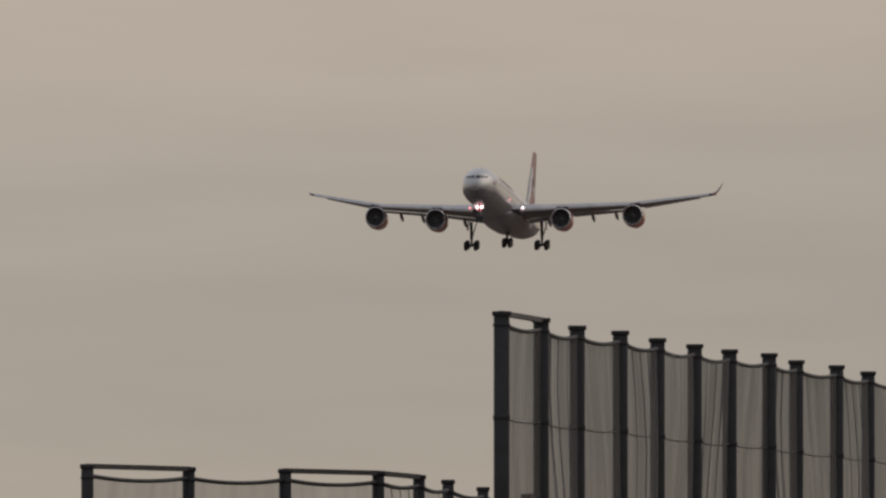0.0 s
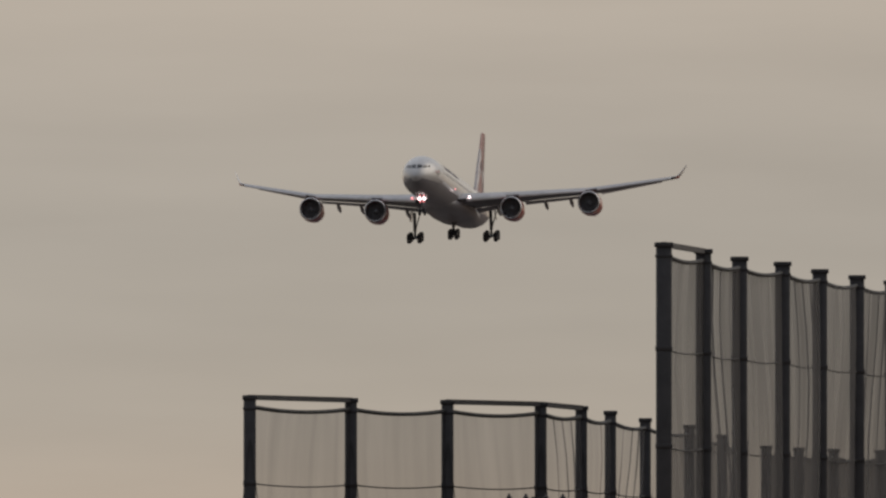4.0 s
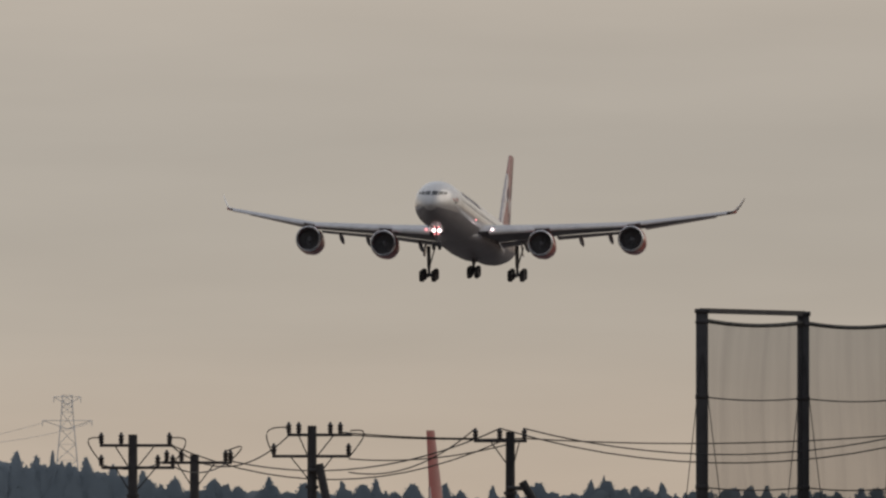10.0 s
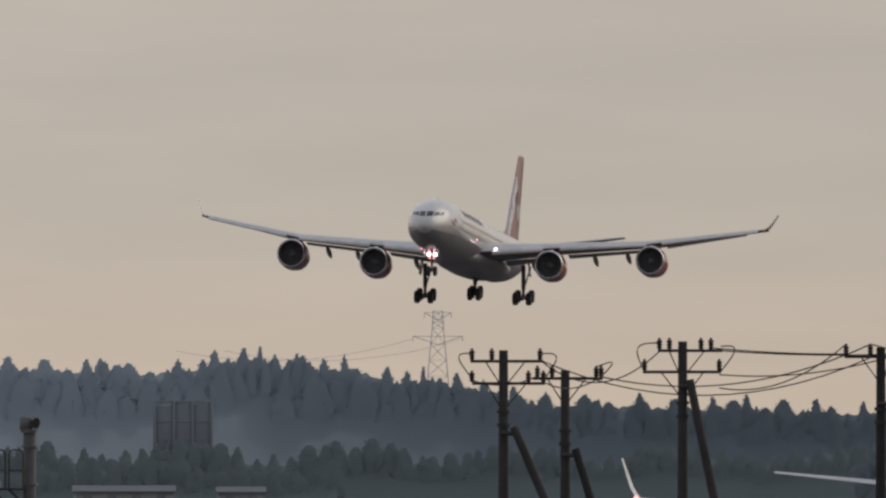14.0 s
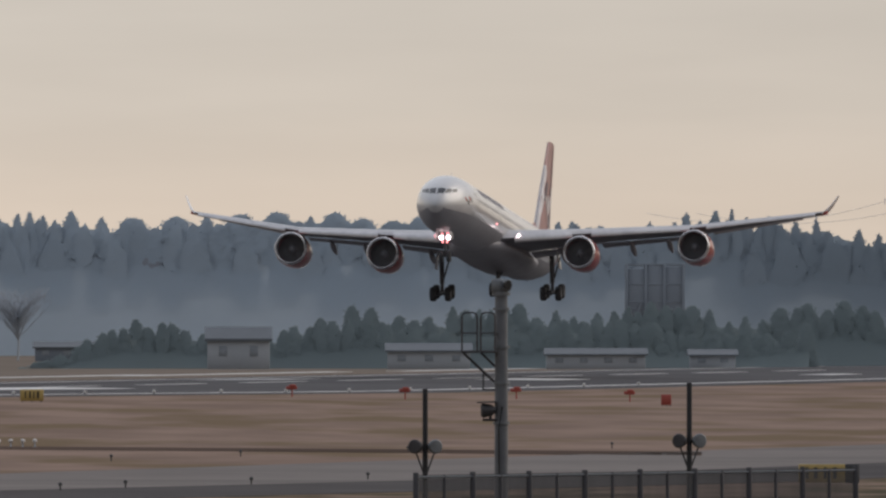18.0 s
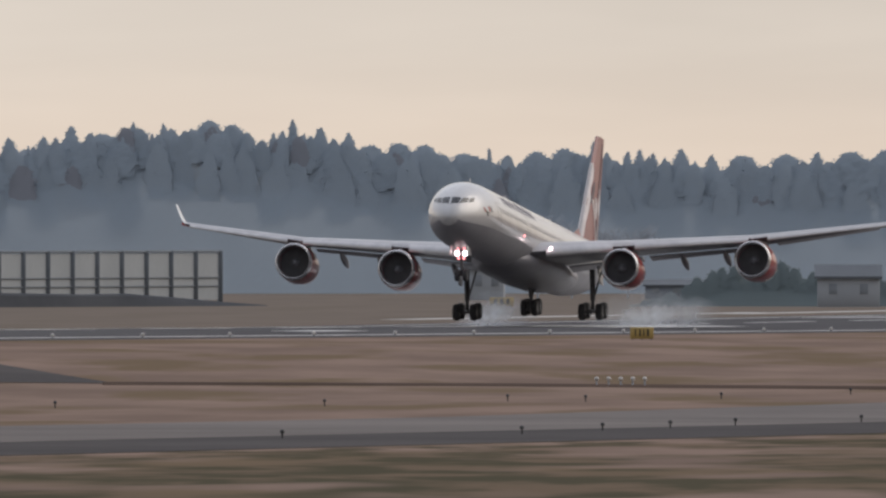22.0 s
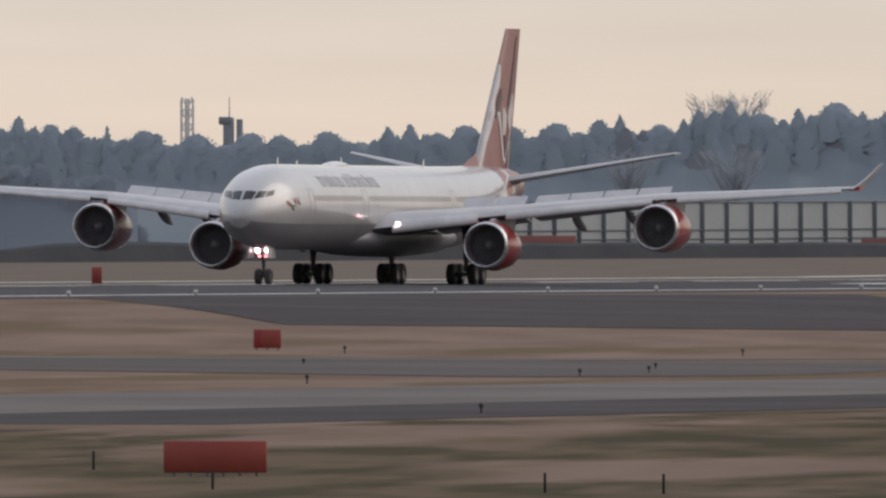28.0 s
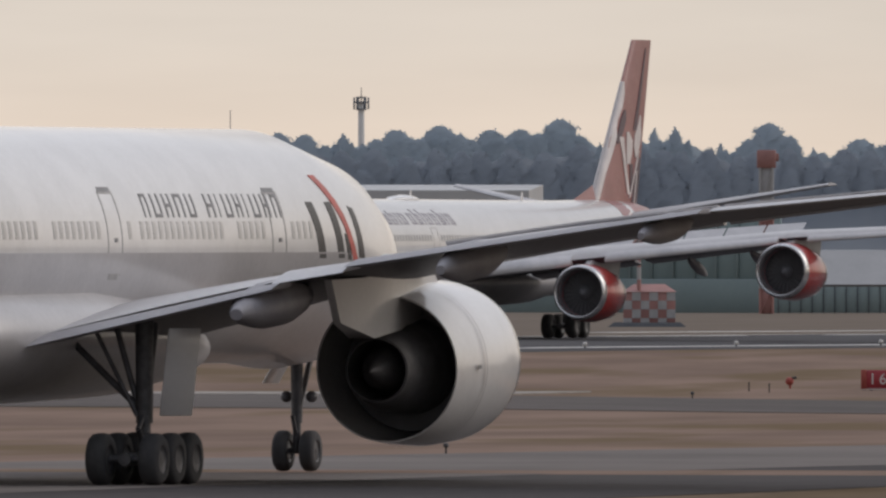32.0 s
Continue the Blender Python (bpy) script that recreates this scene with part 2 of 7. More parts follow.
M["taxi"] = mat("worn_taxiway_asphalt", (0.205, 0.182, 0.168), (0.150, 0.134, 0.125), 0.95, spec=0.04, scale=0.025, fine=0.5, bump=0.01)
M["taximid"] = mat("grey_side_taxiway_asphalt", (0.140, 0.124, 0.116), (0.108, 0.096, 0.090), 0.95, spec=0.04, scale=0.03, fine=0.5, bump=0.01)
M["taxidark"] = mat("dark_shoulder_asphalt", (0.090, 0.082, 0.080), (0.066, 0.060, 0.060), 0.95, spec=0.04, scale=0.03, fine=0.5, bump=0.01)
M["paint"] = mat("white_runway_paint", (0.70, 0.69, 0.67), (0.50, 0.49, 0.48), 0.7, scale=0.1, fine=0.6)
M["wornline"] = mat("worn_white_line", (0.40, 0.37, 0.34), (0.28, 0.26, 0.24), 0.9, spec=0.0, scale=0.6, fine=0.6)
M["bldg"] = mat("pale_weathered_cladding", (0.30, 0.30, 0.30), (0.24, 0.24, 0.245), 0.8, scale=0.15)
# green lightened and greyed: haze over the far wall painted in
M["green"] = mat("hazed_green_cladding", (0.230, 0.300, 0.302), (0.208, 0.275, 0.278), 0.7, scale=0.2)
M["bluegrey"] = mat("blue_grey_weathered_steel", (0.10, 0.115, 0.13), (0.08, 0.09, 0.105), 0.8, scale=0.3)
# pale because haze over the far trunks is mixed into the colour
M["bark"] = mat("hazed_grey_bark", (0.46, 0.49, 0.53), (0.41, 0.44, 0.48), 0.9, scale=1.0)
# red and white brought closer together, as haze painted on hut and tower
M["redwhite_r"] = mat("hazed_red_tower_paint", (0.37, 0.185, 0.165), None, 0.6, scale=0.8)
M["redwhite_w"] = mat("hazed_white_tower_paint", (0.42, 0.415, 0.415), None, 0.6, scale=0.8)

# panel grey is paled by haze put into the colour
M["fencepanel"] = mat("hazed_translucent_fence_panel", (0.36, 0.385, 0.40), (0.32, 0.345, 0.36), 0.7, scale=0.1)
M["palestrip"] = mat("pale_gravel", (0.22, 0.20, 0.18), (0.17, 0.155, 0.14), 0.95, spec=0.0, scale=0.05)
M["drain"] = mat("dark_drain_soil", (0.120, 0.088, 0.072), (0.085, 0.063, 0.052), 0.95, spec=0.0, scale=0.05)
M["signyellowlight"] = mat("pale_yellow_characters", (0.62, 0.50, 0.26), None, 0.5, scale=2.0)
M["bank"] = mat("dark_planted_bank", (0.10, 0.104, 0.112), (0.082, 0.086, 0.094), 0.95, spec=0.0, scale=0.1, bump=0.05)
M["roofwhite"] = mat("white_roof_cladding", (0.50, 0.50, 0.50), (0.45, 0.45, 0.455), 0.6, scale=0.1)
# near-white steel: haze before the pylon and towers is painted in
M["skytower"] = mat("hazed_distant_steel", (0.84, 0.84, 0.83), (0.76, 0.76, 0.76), 0.8, scale=0.3)
# deeper green of the same wall, also lifted by painted haze
M["greendark"] = mat("hazed_deep_green_cladding", (0.225, 0.285, 0.285), (0.205, 0.262, 0.264), 0.7, scale=0.2)

def leafy(name, dark, light, east=None):
    m = bpy.data.materials.new(name)
    m.use_nodes = True
    nt = m.node_tree
    p = nt.nodes["Principled BSDF"]
    ge = nt.nodes.new("ShaderNodeNewGeometry")
    co = nt.nodes.new("ShaderNodeTexCoord")
    ns = nt.nodes.new("ShaderNodeTexNoise")
    ns.inputs["Scale"].default_value, ns.inputs["Detail"].default_value = 0.10, 5.0
    nt.links.new(co.outputs["Object"], ns.inputs["Vector"])
    ad = nt.nodes.new("ShaderNodeMath")
    ad.operation = "MULTIPLY_ADD"
    ad.inputs[1].default_value = 0.45
    nt.links.new(ge.outputs["Random Per Island"], ad.inputs[0])
    nt.links.new(ns.outputs[0], ad.inputs[2])
    mr = nt.nodes.new("ShaderNodeMapRange")
    mr.inputs["From Min"].default_value, mr.inputs["From Max"].default_value = 0.35, 1.0
    nt.links.new(ad.outputs[0], mr.inputs["Value"])
    mix = nt.nodes.new("ShaderNodeMix")
    mix.data_type = "RGBA"
    mix.inputs["A"].default_value, mix.inputs["B"].default_value = (*dark, 1), (*light, 1)
    nt.links.new(mr.outputs[0], mix.inputs["Factor"])
    colour = mix.outputs["Result"]
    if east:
        # the foliage darkens further east, where less haze is painted in
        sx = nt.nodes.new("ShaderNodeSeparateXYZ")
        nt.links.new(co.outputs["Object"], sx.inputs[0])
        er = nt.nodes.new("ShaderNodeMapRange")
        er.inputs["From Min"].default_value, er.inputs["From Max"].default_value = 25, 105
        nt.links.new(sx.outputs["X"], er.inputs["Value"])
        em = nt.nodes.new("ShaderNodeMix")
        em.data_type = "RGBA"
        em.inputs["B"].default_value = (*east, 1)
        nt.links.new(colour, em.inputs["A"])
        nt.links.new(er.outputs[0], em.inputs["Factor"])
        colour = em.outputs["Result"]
    nt.links.new(colour, p.inputs["Base Color"])
    p.inputs["Roughness"].default_value = 0.85
    p.inputs["Specular IOR Level"].default_value = 0.2
    thin = nt.nodes.new("ShaderNodeBsdfTranslucent")
    nt.links.new(colour, thin.inputs["Color"])
    both = nt.nodes.new("ShaderNodeMixShader")
    both.inputs[0].default_value = 0.45
    nt.links.new(p.outputs[0], both.inputs[1])
    nt.links.new(thin.outputs[0], both.inputs[2])
    nt.links.new(both.outputs[0], nt.nodes["Material Output"].inputs[0])
    return m


# foliage and twig colours are lifted towards blue-grey: distance haze painted in
M["conifer"] = leafy("hazed_conifer_foliage", (0.480, 0.558, 0.628), (0.550, 0.628, 0.695), (0.268, 0.318, 0.358))
M["tawny"] = leafy("hazed_tawny_winter_foliage", (0.420, 0.445, 0.495), (0.450, 0.468, 0.515))
# far sheds and frame tower: contrast flattened by haze painted into the colours
M["hazehouse"] = mat("hazed_pale_render", (0.40, 0.425, 0.45), (0.36, 0.385, 0.41), 0.9, scale=0.2)
M["hazeglass"] = mat("hazed_house_window", (0.29, 0.32, 0.35), None, 0.6, scale=0.5)
M["hazeroof"] = mat("hazed_grey_roofing", (0.135, 0.150, 0.168), (0.118, 0.132, 0.148), 0.9, scale=0.2)
M["hazetower"] = mat("hazed_tower_steel", (0.232, 0.265, 0.305), (0.21, 0.24, 0.278), 0.8, scale=0.3)
M["broad"] = leafy("hazed_broadleaf_foliage", (0.252, 0.303, 0.310), (0.285, 0.338, 0.345))
M["nearwood"] = leafy("hazed_evergreen_foliage", (0.385, 0.430, 0.490), (0.425, 0.470, 0.530), (0.215, 0.262, 0.285))
# post colour greyed with the haze that lies before the far fence
M["fencesteel"] = mat("hazed_fence_steel", (0.175, 0.195, 0.215), (0.155, 0.172, 0.19), 0.8, scale=0.3)
M["twig"] = leafy("hazed_bare_twigs", (0.53, 0.57, 0.62), (0.58, 0.61, 0.65))


# ---------------------------------------------------------------- tools
def part(name, geo, material, parent=None, label="", smooth=50, at=None):
    """Links one mesh object, under a thing where one is given. geo: vertices and faces."""
    me = bpy.data.meshes.new(name)
    me.from_pydata(geo[0], [], geo[1])
    me.materials.append(M[material] if isinstance(material, str) else material)
    if smooth:
        me.polygons.foreach_set("use_smooth", [True] * len(me.polygons))
        me.set_sharp_from_angle(angle=radians(smooth))
    ob = new(name, me)
    if parent:
        ob.parent = parent
    if at:
        ob.matrix_basis = at
    if label:
        ob["label"] = label
    return ob


def same(name, ob, parent, at):
    """One more piece on the mesh of ob."""
    o = new(name, ob.data)
    o.parent = parent
    o.matrix_basis = at
    return o


def thing(name, label, category, group="", at=None, kind=""):
    ob = tagged(new(name), label, category, group, kind)
    ob.empty_display_size = 0.3
    if at:
        ob.matrix_basis = at
    return ob


def join(*geos):
    vs, fs = [], []
    for v, f in geos:
        k = len(vs)
        vs += [tuple(p) for p in v]
        fs += [tuple(i + k for i in q) for q in f]
    return vs, fs


def moved(geo, m):
    return [tuple(m @ Vector(p)) for p in geo[0]], geo[1]


def box(x0, x1, y0, y1, z0, z1, c=0.0):
    """A box with chamfered edges."""
    if c <= 0:
        v = [(x, y, z) for z in (z0, z1) for y in (y0, y1) for x in (x0, x1)]
        return v, [(0, 2, 3, 1), (4, 5, 7, 6), (0, 1, 5, 4), (2, 6, 7, 3), (0, 4, 6, 2), (1, 3, 7, 5)]
    def ring(i, z):
        return [(x0 + i, y0 + c, z), (x0 + c, y0 + i, z), (x1 - c, y0 + i, z), (x1 - i, y0 + c, z),
                (x1 - i, y1 - c, z), (x1 - c, y1 - i, z), (x0 + c, y1 - i, z), (x0 + i, y1 - c, z)]
    return loft([ring(c, z0), ring(0, z0 + c), ring(0, z1 - c), ring(c, z1)])


def loft(rings, cap0=True, cap1=True, closed=True):
    n = len(rings[0])
    v = [tuple(p) for r in rings for p in r]
    f = []
    for k in range(len(rings) - 1):
        a, b = k * n, (k + 1) * n
        for i in range(n if closed else n - 1):
            j = (i + 1) % n
            f.append((a + i, a + j, b + j, b + i))
    if cap0:
        f.append(tuple(range(n))[::-1])
    if cap1:
        f.append(tuple(range((len(rings) - 1) * n, len(rings) * n)))
    return v, f


def tube(p, q, r0, r1=None, n=10, caps=True):
    p, q = Vector(p), Vector(q)
    r1 = r0 if r1 is None else r1
    d = (q - p).normalized()
    a = d.orthogonal().normalized()
    b = d.cross(a)
    def ring(c, r):
        return [c + r * (math.cos(2 * math.pi * i / n) * a + math.sin(2 * math.pi * i / n) * b) for i in range(n)]
    return loft([ring(p, r0), ring(q, r1)], caps, caps)


def pipe(points, r, n=6):
    """A thin bent tube through points."""
    pts = [Vector(p) for p in points]
    rings = []
    for i, p in enumerate(pts):
        d = (pts[min(i + 1, len(pts) - 1)] - pts[max(i - 1, 0)]).normalized()
        a = d.cross(Vector((0, 0, 1)))
        a = a.normalized() if a.length > 0.05 else d.orthogonal().normalized()
        b = d.cross(a)
        rings.append([p + r * (math.cos(2 * math.pi * k / n) * a + math.sin(2 * math.pi * k / n) * b) for k in range(n)])
    return loft(rings)


def sag(p, q, drop, n=14):
    p, q = Vector(p), Vector(q)
    return [p.lerp(q, i / n) - Vector((0, 0, 4 * drop * (i / n) * (1 - i / n))) for i in range(n + 1)]


def lathe(profile, n=32, cap0=False, cap1=False):
    """Turns (x, r) pairs round the x axis."""
    return loft([[(x, r * math.cos(2 * math.pi * i / n), r * math.sin(2 * math.pi * i / n)) for i in range(n)] for x, r in profile], cap0, cap1)


def ball(c, r, n=10, sq=(1, 1, 1)):
    rings = []
    for k in range(1, n):
        a = math.pi * k / n
        rings.append([(c[0] + sq[0] * r * math.sin(a) * math.cos(2 * math.pi * i / n), c[1] + sq[1] * r * math.sin(a) * math.sin(2 * math.pi * i / n), c[2] - sq[2] * r * math.cos(a)) for i in range(n)])
    return loft(rings)


def foil(le, chord, thick, twist=0.0, up=(0, 0, 1), n=9, full=1.0):
    """A closed wing section: le is its leading edge, the chord runs along -x."""
    top, bot = [], []
    for i in range(n + 1):
        s = 0.5 * (1 - math.cos(math.pi * i / n))
        y = thick * chord * 5 * (0.2969 * math.sqrt(s) - 0.126 * s - 0.3516 * s * s + 0.2843 * s ** 3 - 0.1036 * s ** 4)
        cam_ = 0.02 * chord * 4 * s * (1 - s)
        top.append((s, y * full + cam_ * (full if full > 0 else 1)))
        bot.append((s, -y * 0.8 + cam_))
    le, up = Vector(le), Vector(up).normalized()
    c, sn = math.cos(radians(twist)), math.sin(radians(twist))
    out = []
    for s, y in top + bot[-1:0:-1]:
        x, z = -s * chord * c + y * sn * -1, y * c - s * chord * sn
        out.append(le + Vector((x, 0, 0)) + up * z)
    return out


def lerp(a, b, t):
    return a + (b - a) * t


def pw(table, x):
    """Straight lines through a table of pairs."""
    for (a, va), (b, vb) in zip(table, table[1:]):
        if x <= b:
            return lerp(va, vb, max(0.0, (x - a) / (b - a)))
    return table[-1][1]


# The airfield: a runs along the runway, away from the stand; q across it, towards the stand.
def field(a, q, z=None):
    d = a - 1963.7
    x, y = -22.2 + SA * d + CA * q, 2000 + CA * d - SA * q
    return Vector((x, y, lie(a, q) if z is None else z))


def along(x, y):
    dx, dy = x + 22.2, y - 2000
    return 1963.7 + SA * dx + CA * dy, CA * dx - SA * dy


RUNWAY_FALL = [(0, 0.0), (1190, 0.0), (1960, -2.08), (9000, -2.08)]
TAXI_FALL = [(0, 0.0), (600, 0.0), (980, -1.55), (1360, -2.1), (9000, -2.1)]


def lie(a, q):
    """The ground's height: the runway is crowned, and the taxiway lies in a dip."""
    r = pw(RUNWAY_FALL, a)
    if q < 0:
        return r + 0.3 - 0.3 * min(1, -q / 45)
    crown = 0.3 - 0.4 * min(1, q / 35)
    t = min(1, max(0, (q - 35) / 120))
    return lerp(r + crown, pw(TAXI_FALL, a), t * t * (3 - 2 * t))


def bear(mrad, dist, height=0.0):
    """A point by its bearing and distance from the stand, standing on the ground."""
    b = mrad / 1000
    x, y = dist * math.sin(b), dist * math.cos(b)
    return Vector((x, y, lie(*along(x, y)) + height))


def seen_at(mrad, dist, elev):
    """A point by bearing, distance and elevation from the stand's eye."""
    b = mrad / 1000
    return Vector((dist * math.sin(b), dist * math.cos(b), EYE + dist * elev / 1000))


def ground_at(mrad, elev):
    """Where a sight line below the horizon meets the ground."""
    b = mrad / 1000
    lo, hi = 200.0, 4500.0
    for _ in range(40):
        d = (lo + hi) / 2
        p = Vector((d * math.sin(b), d * math.cos(b), 0))
        if EYE + d * elev / 1000 > lie(*along(p.x, p.y)):
            lo = d
        else:
            hi = d
    return bear(mrad, lo)


# ---------------------------------------------------------------- ground and pavements
def grass_material():
    m = mat("dry_winter_grass", (0.282, 0.206, 0.165), (0.208, 0.153, 0.124), 0.95, spec=0.0, scale=0.035, fine=0.12, bump=0.05, stretch=(3.2, 0.55, 1))
    nt = m.node_tree
    p = nt.nodes["Principled BSDF"]
    for k in nt.nodes:
        if k.bl_idname == "ShaderNodeTexNoise":
            k.inputs["Detail"].default_value, k.inputs["Roughness"].default_value = 4.0, 0.5
    old = p.inputs["Base Color"].links[0].from_socket
    co = nt.nodes.new("ShaderNodeTexCoord")
    lanes = next(k for k in nt.nodes if k.bl_idname == "ShaderNodeMapping")     # mown in lanes along the runway
    n = nt.nodes.new("ShaderNodeTexNoise")
    n.inputs["Scale"].default_value, n.inputs["Detail"].default_value, n.inputs["Roughness"].default_value = 0.026, 4.0, 0.5
    nt.links.new(lanes.outputs[0], n.inputs["Vector"])
    r = nt.nodes.new("ShaderNodeMapRange")
    r.inputs["From Min"].default_value, r.inputs["From Max"].default_value = 0.50, 0.62
    nt.links.new(n.outputs[0], r.inputs["Value"])
    mix = nt.nodes.new("ShaderNodeMix")
    mix.data_type = "RGBA"
    mix.inputs["B"].default_value = (0.185, 0.138, 0.094, 1)
    nt.links.new(old, mix.inputs["A"])
    nt.links.new(r.outputs[0], mix.inputs["Factor"])
    # greener, longer grass on the stand's side of the taxiway
    dot = nt.nodes.new("ShaderNodeVectorMath")
    dot.operation = "DOT_PRODUCT"
    dot.inputs[1].default_value = (CA, -SA, 0)
    nt.links.new(co.outputs["Object"], dot.inputs[0])
    wob = nt.nodes.new("ShaderNodeTexNoise")
    wob.inputs["Scale"].default_value, wob.inputs["Detail"].default_value, wob.inputs["Roughness"].default_value = 0.07, 5.0, 0.6
    nt.links.new(lanes.outputs[0], wob.inputs["Vector"])
    ad = nt.nodes.new("ShaderNodeMath")
    ad.operation = "MULTIPLY_ADD"
    ad.inputs[1].default_value = 75.0
    nt.links.new(wob.outputs[0], ad.inputs[0])
    nt.links.new(dot.outputs["Value"], ad.inputs[2])
    gm = nt.nodes.new("ShaderNodeMapRange")
    gm.inputs["From Min"].default_value, gm.inputs["From Max"].default_value = 258 - 381.9, 270 - 381.9
    gm.inputs["To Max"].default_value = 0.95
    nt.links.new(ad.outputs[0], gm.inputs["Value"])
    # tan patches go on within the greener strip
    wide = nt.nodes.new("ShaderNodeTexNoise")
    wide.inputs["Scale"].default_value, wide.inputs["Detail"].default_value = 0.028, 3.0
    nt.links.new(lanes.outputs[0], wide.inputs["Vector"])
    wr = nt.nodes.new("ShaderNodeMapRange")
    wr.inputs["From Min"].default_value, wr.inputs["From Max"].default_value = 0.40, 0.50
    nt.links.new(wide.outputs[0], wr.inputs["Value"])
    gw = nt.nodes.new("ShaderNodeMath")
    gw.operation = "MULTIPLY"
    nt.links.new(gm.outputs[0], gw.inputs[0])
    nt.links.new(wr.outputs[0], gw.inputs[1])
    mix2 = nt.nodes.new("ShaderNodeMix")
    mix2.data_type = "RGBA"
    tuft = nt.nodes.new("ShaderNodeTexNoise")
    tuft.inputs["Scale"].default_value, tuft.inputs["Detail"].default_value, tuft.inputs["Roughness"].default_value = 0.075, 3.5, 0.55
    nt.links.new(lanes.outputs[0], tuft.inputs["Vector"])
    tr = nt.nodes.new("ShaderNodeMapRange")
    tr.inputs["From Min"].default_value, tr.inputs["From Max"].default_value = 0.43, 0.60
    nt.links.new(tuft.outputs[0], tr.inputs["Value"])
    rough_grass = nt.nodes.new("ShaderNodeMix")
    rough_grass.data_type = "RGBA"
    rough_grass.inputs["A"].default_value, rough_grass.inputs["B"].default_value = (0.088, 0.080, 0.054, 1), (0.168, 0.127, 0.090, 1)
    nt.links.new(tr.outputs[0], rough_grass.inputs["Factor"])
    nt.links.new(rough_grass.outputs["Result"], mix2.inputs["B"])
    nt.links.new(mix.outputs["Result"], mix2.inputs["A"])
    nt.links.new(gw.outputs[0], mix2.inputs["Factor"])
    # beyond the runway the grass turns duller and greyer: haze painted into its colour
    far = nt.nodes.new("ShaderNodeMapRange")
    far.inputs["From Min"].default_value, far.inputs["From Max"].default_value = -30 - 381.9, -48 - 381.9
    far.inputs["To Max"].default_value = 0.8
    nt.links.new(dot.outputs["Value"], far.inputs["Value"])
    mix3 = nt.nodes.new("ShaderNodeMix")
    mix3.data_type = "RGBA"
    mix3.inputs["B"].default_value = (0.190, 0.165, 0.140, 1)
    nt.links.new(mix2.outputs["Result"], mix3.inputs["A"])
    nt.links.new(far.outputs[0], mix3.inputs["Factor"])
    nt.links.new(mix3.outputs["Result"], p.inputs["Base Color"])
    return m


M["grass"] = grass_material()


def sheet(avals, qvals, lift=0.0):
    v = [tuple(field(a, q) + Vector((0, 0, lift))) for a in avals for q in qvals]
    n = len(qvals)
    f = [(i * n + j, (i + 1) * n + j, (i + 1) * n + j + 1, i * n + j + 1) for i in range(len(avals) - 1) for j in range(n - 1)]
    return v, f


def strip(name, a0, a1, q0, q1, lift, material, label, step=40, parent=None, thick=0.05):
    """A slab of pavement along the runway's direction, resting on the lie of the land."""
    na = max(2, int((a1 - a0) / step) + 1)
    nq = max(2, int(abs(q1 - q0) / 6) + 1)
    A = [lerp(a0, a1, i / (na - 1)) for i in range(na)]
    Q = [lerp(q0, q1, i / (nq - 1)) for i in range(nq)]
    top = sheet(A, Q, lift)
    low = sheet(A, Q, lift - thick)
    k = len(top[0])
    f = list(top[1])
    rim = [i * nq for i in range(na)] + [(na - 1) * nq + j for j in range(1, nq)] + [i * nq + nq - 1 for i in range(na - 2, -1, -1)] + [j for j in range(nq - 2, 0, -1)]
    for a, b in zip(rim, rim[1:] + rim[:1]):
        f.append((a, b, b + k, a + k))
    ob = part(name, (top[0] + low[0], f), material, parent, smooth=0)
    if not parent:
        tagged(ob, label, name.replace("_", " "), kind="structure")
    return ob


def ranged(lo, hi, n):
    return [lerp(lo, hi, i / (n - 1)) for i in range(n)]


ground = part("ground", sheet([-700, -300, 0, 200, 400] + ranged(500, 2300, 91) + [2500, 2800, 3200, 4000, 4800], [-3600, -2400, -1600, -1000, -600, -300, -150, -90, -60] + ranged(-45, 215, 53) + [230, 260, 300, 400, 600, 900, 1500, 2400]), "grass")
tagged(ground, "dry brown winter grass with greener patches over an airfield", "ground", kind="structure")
runway = strip("runway", 300, 3600, -37, 37, 0.03, "asphalt", "dark worn asphalt runway with white edge lines")
for q in (-29.5, 28.6):
    strip("edge_line", 320, 3580, q, q + 1.2, 0.05, "paint", "", parent=runway)
taxiway = strip("taxiway", 100, 2600, 181, 207, 0.03, "taxi", "worn grey asphalt taxiway")
strip("near_shoulder", 100, 2600, 207, 224, 0.025, "taxidark", "", parent=taxiway)


def paved(name, corners, lift, material, label, n=10):
    """A paved area between four corners given as bearing and elevation; it follows the ground."""
    c = [ground_at(*p) for p in corners]
    v, f = [], []
    for i in range(n + 1):
        for j in range(n + 1):
            p = c[0].lerp(c[1], i / n).lerp(c[3].lerp(c[2], i / n), j / n)
            v.append((p.x, p.y, lie(*along(p.x, p.y)) + lift))
    k = n + 1
    f = [(i * k + j, (i + 1) * k + j, (i + 1) * k + j + 1, i * k + j + 1) for i in range(n) for j in range(n)]
    return tagged(part(name, (v, f), material, smooth=0), label, "pavement", kind="structure")


paved("pavement_1", [(-79.5, -5.2), (-69.8, -6.4), (-34.0, -6.75), (-45.1, -5.1)], 0.028, "taxidark", "dark asphalt turn-off beside the runway")


# ---------------------------------------------------------------- woods
rng = np.random.default_rng(7)
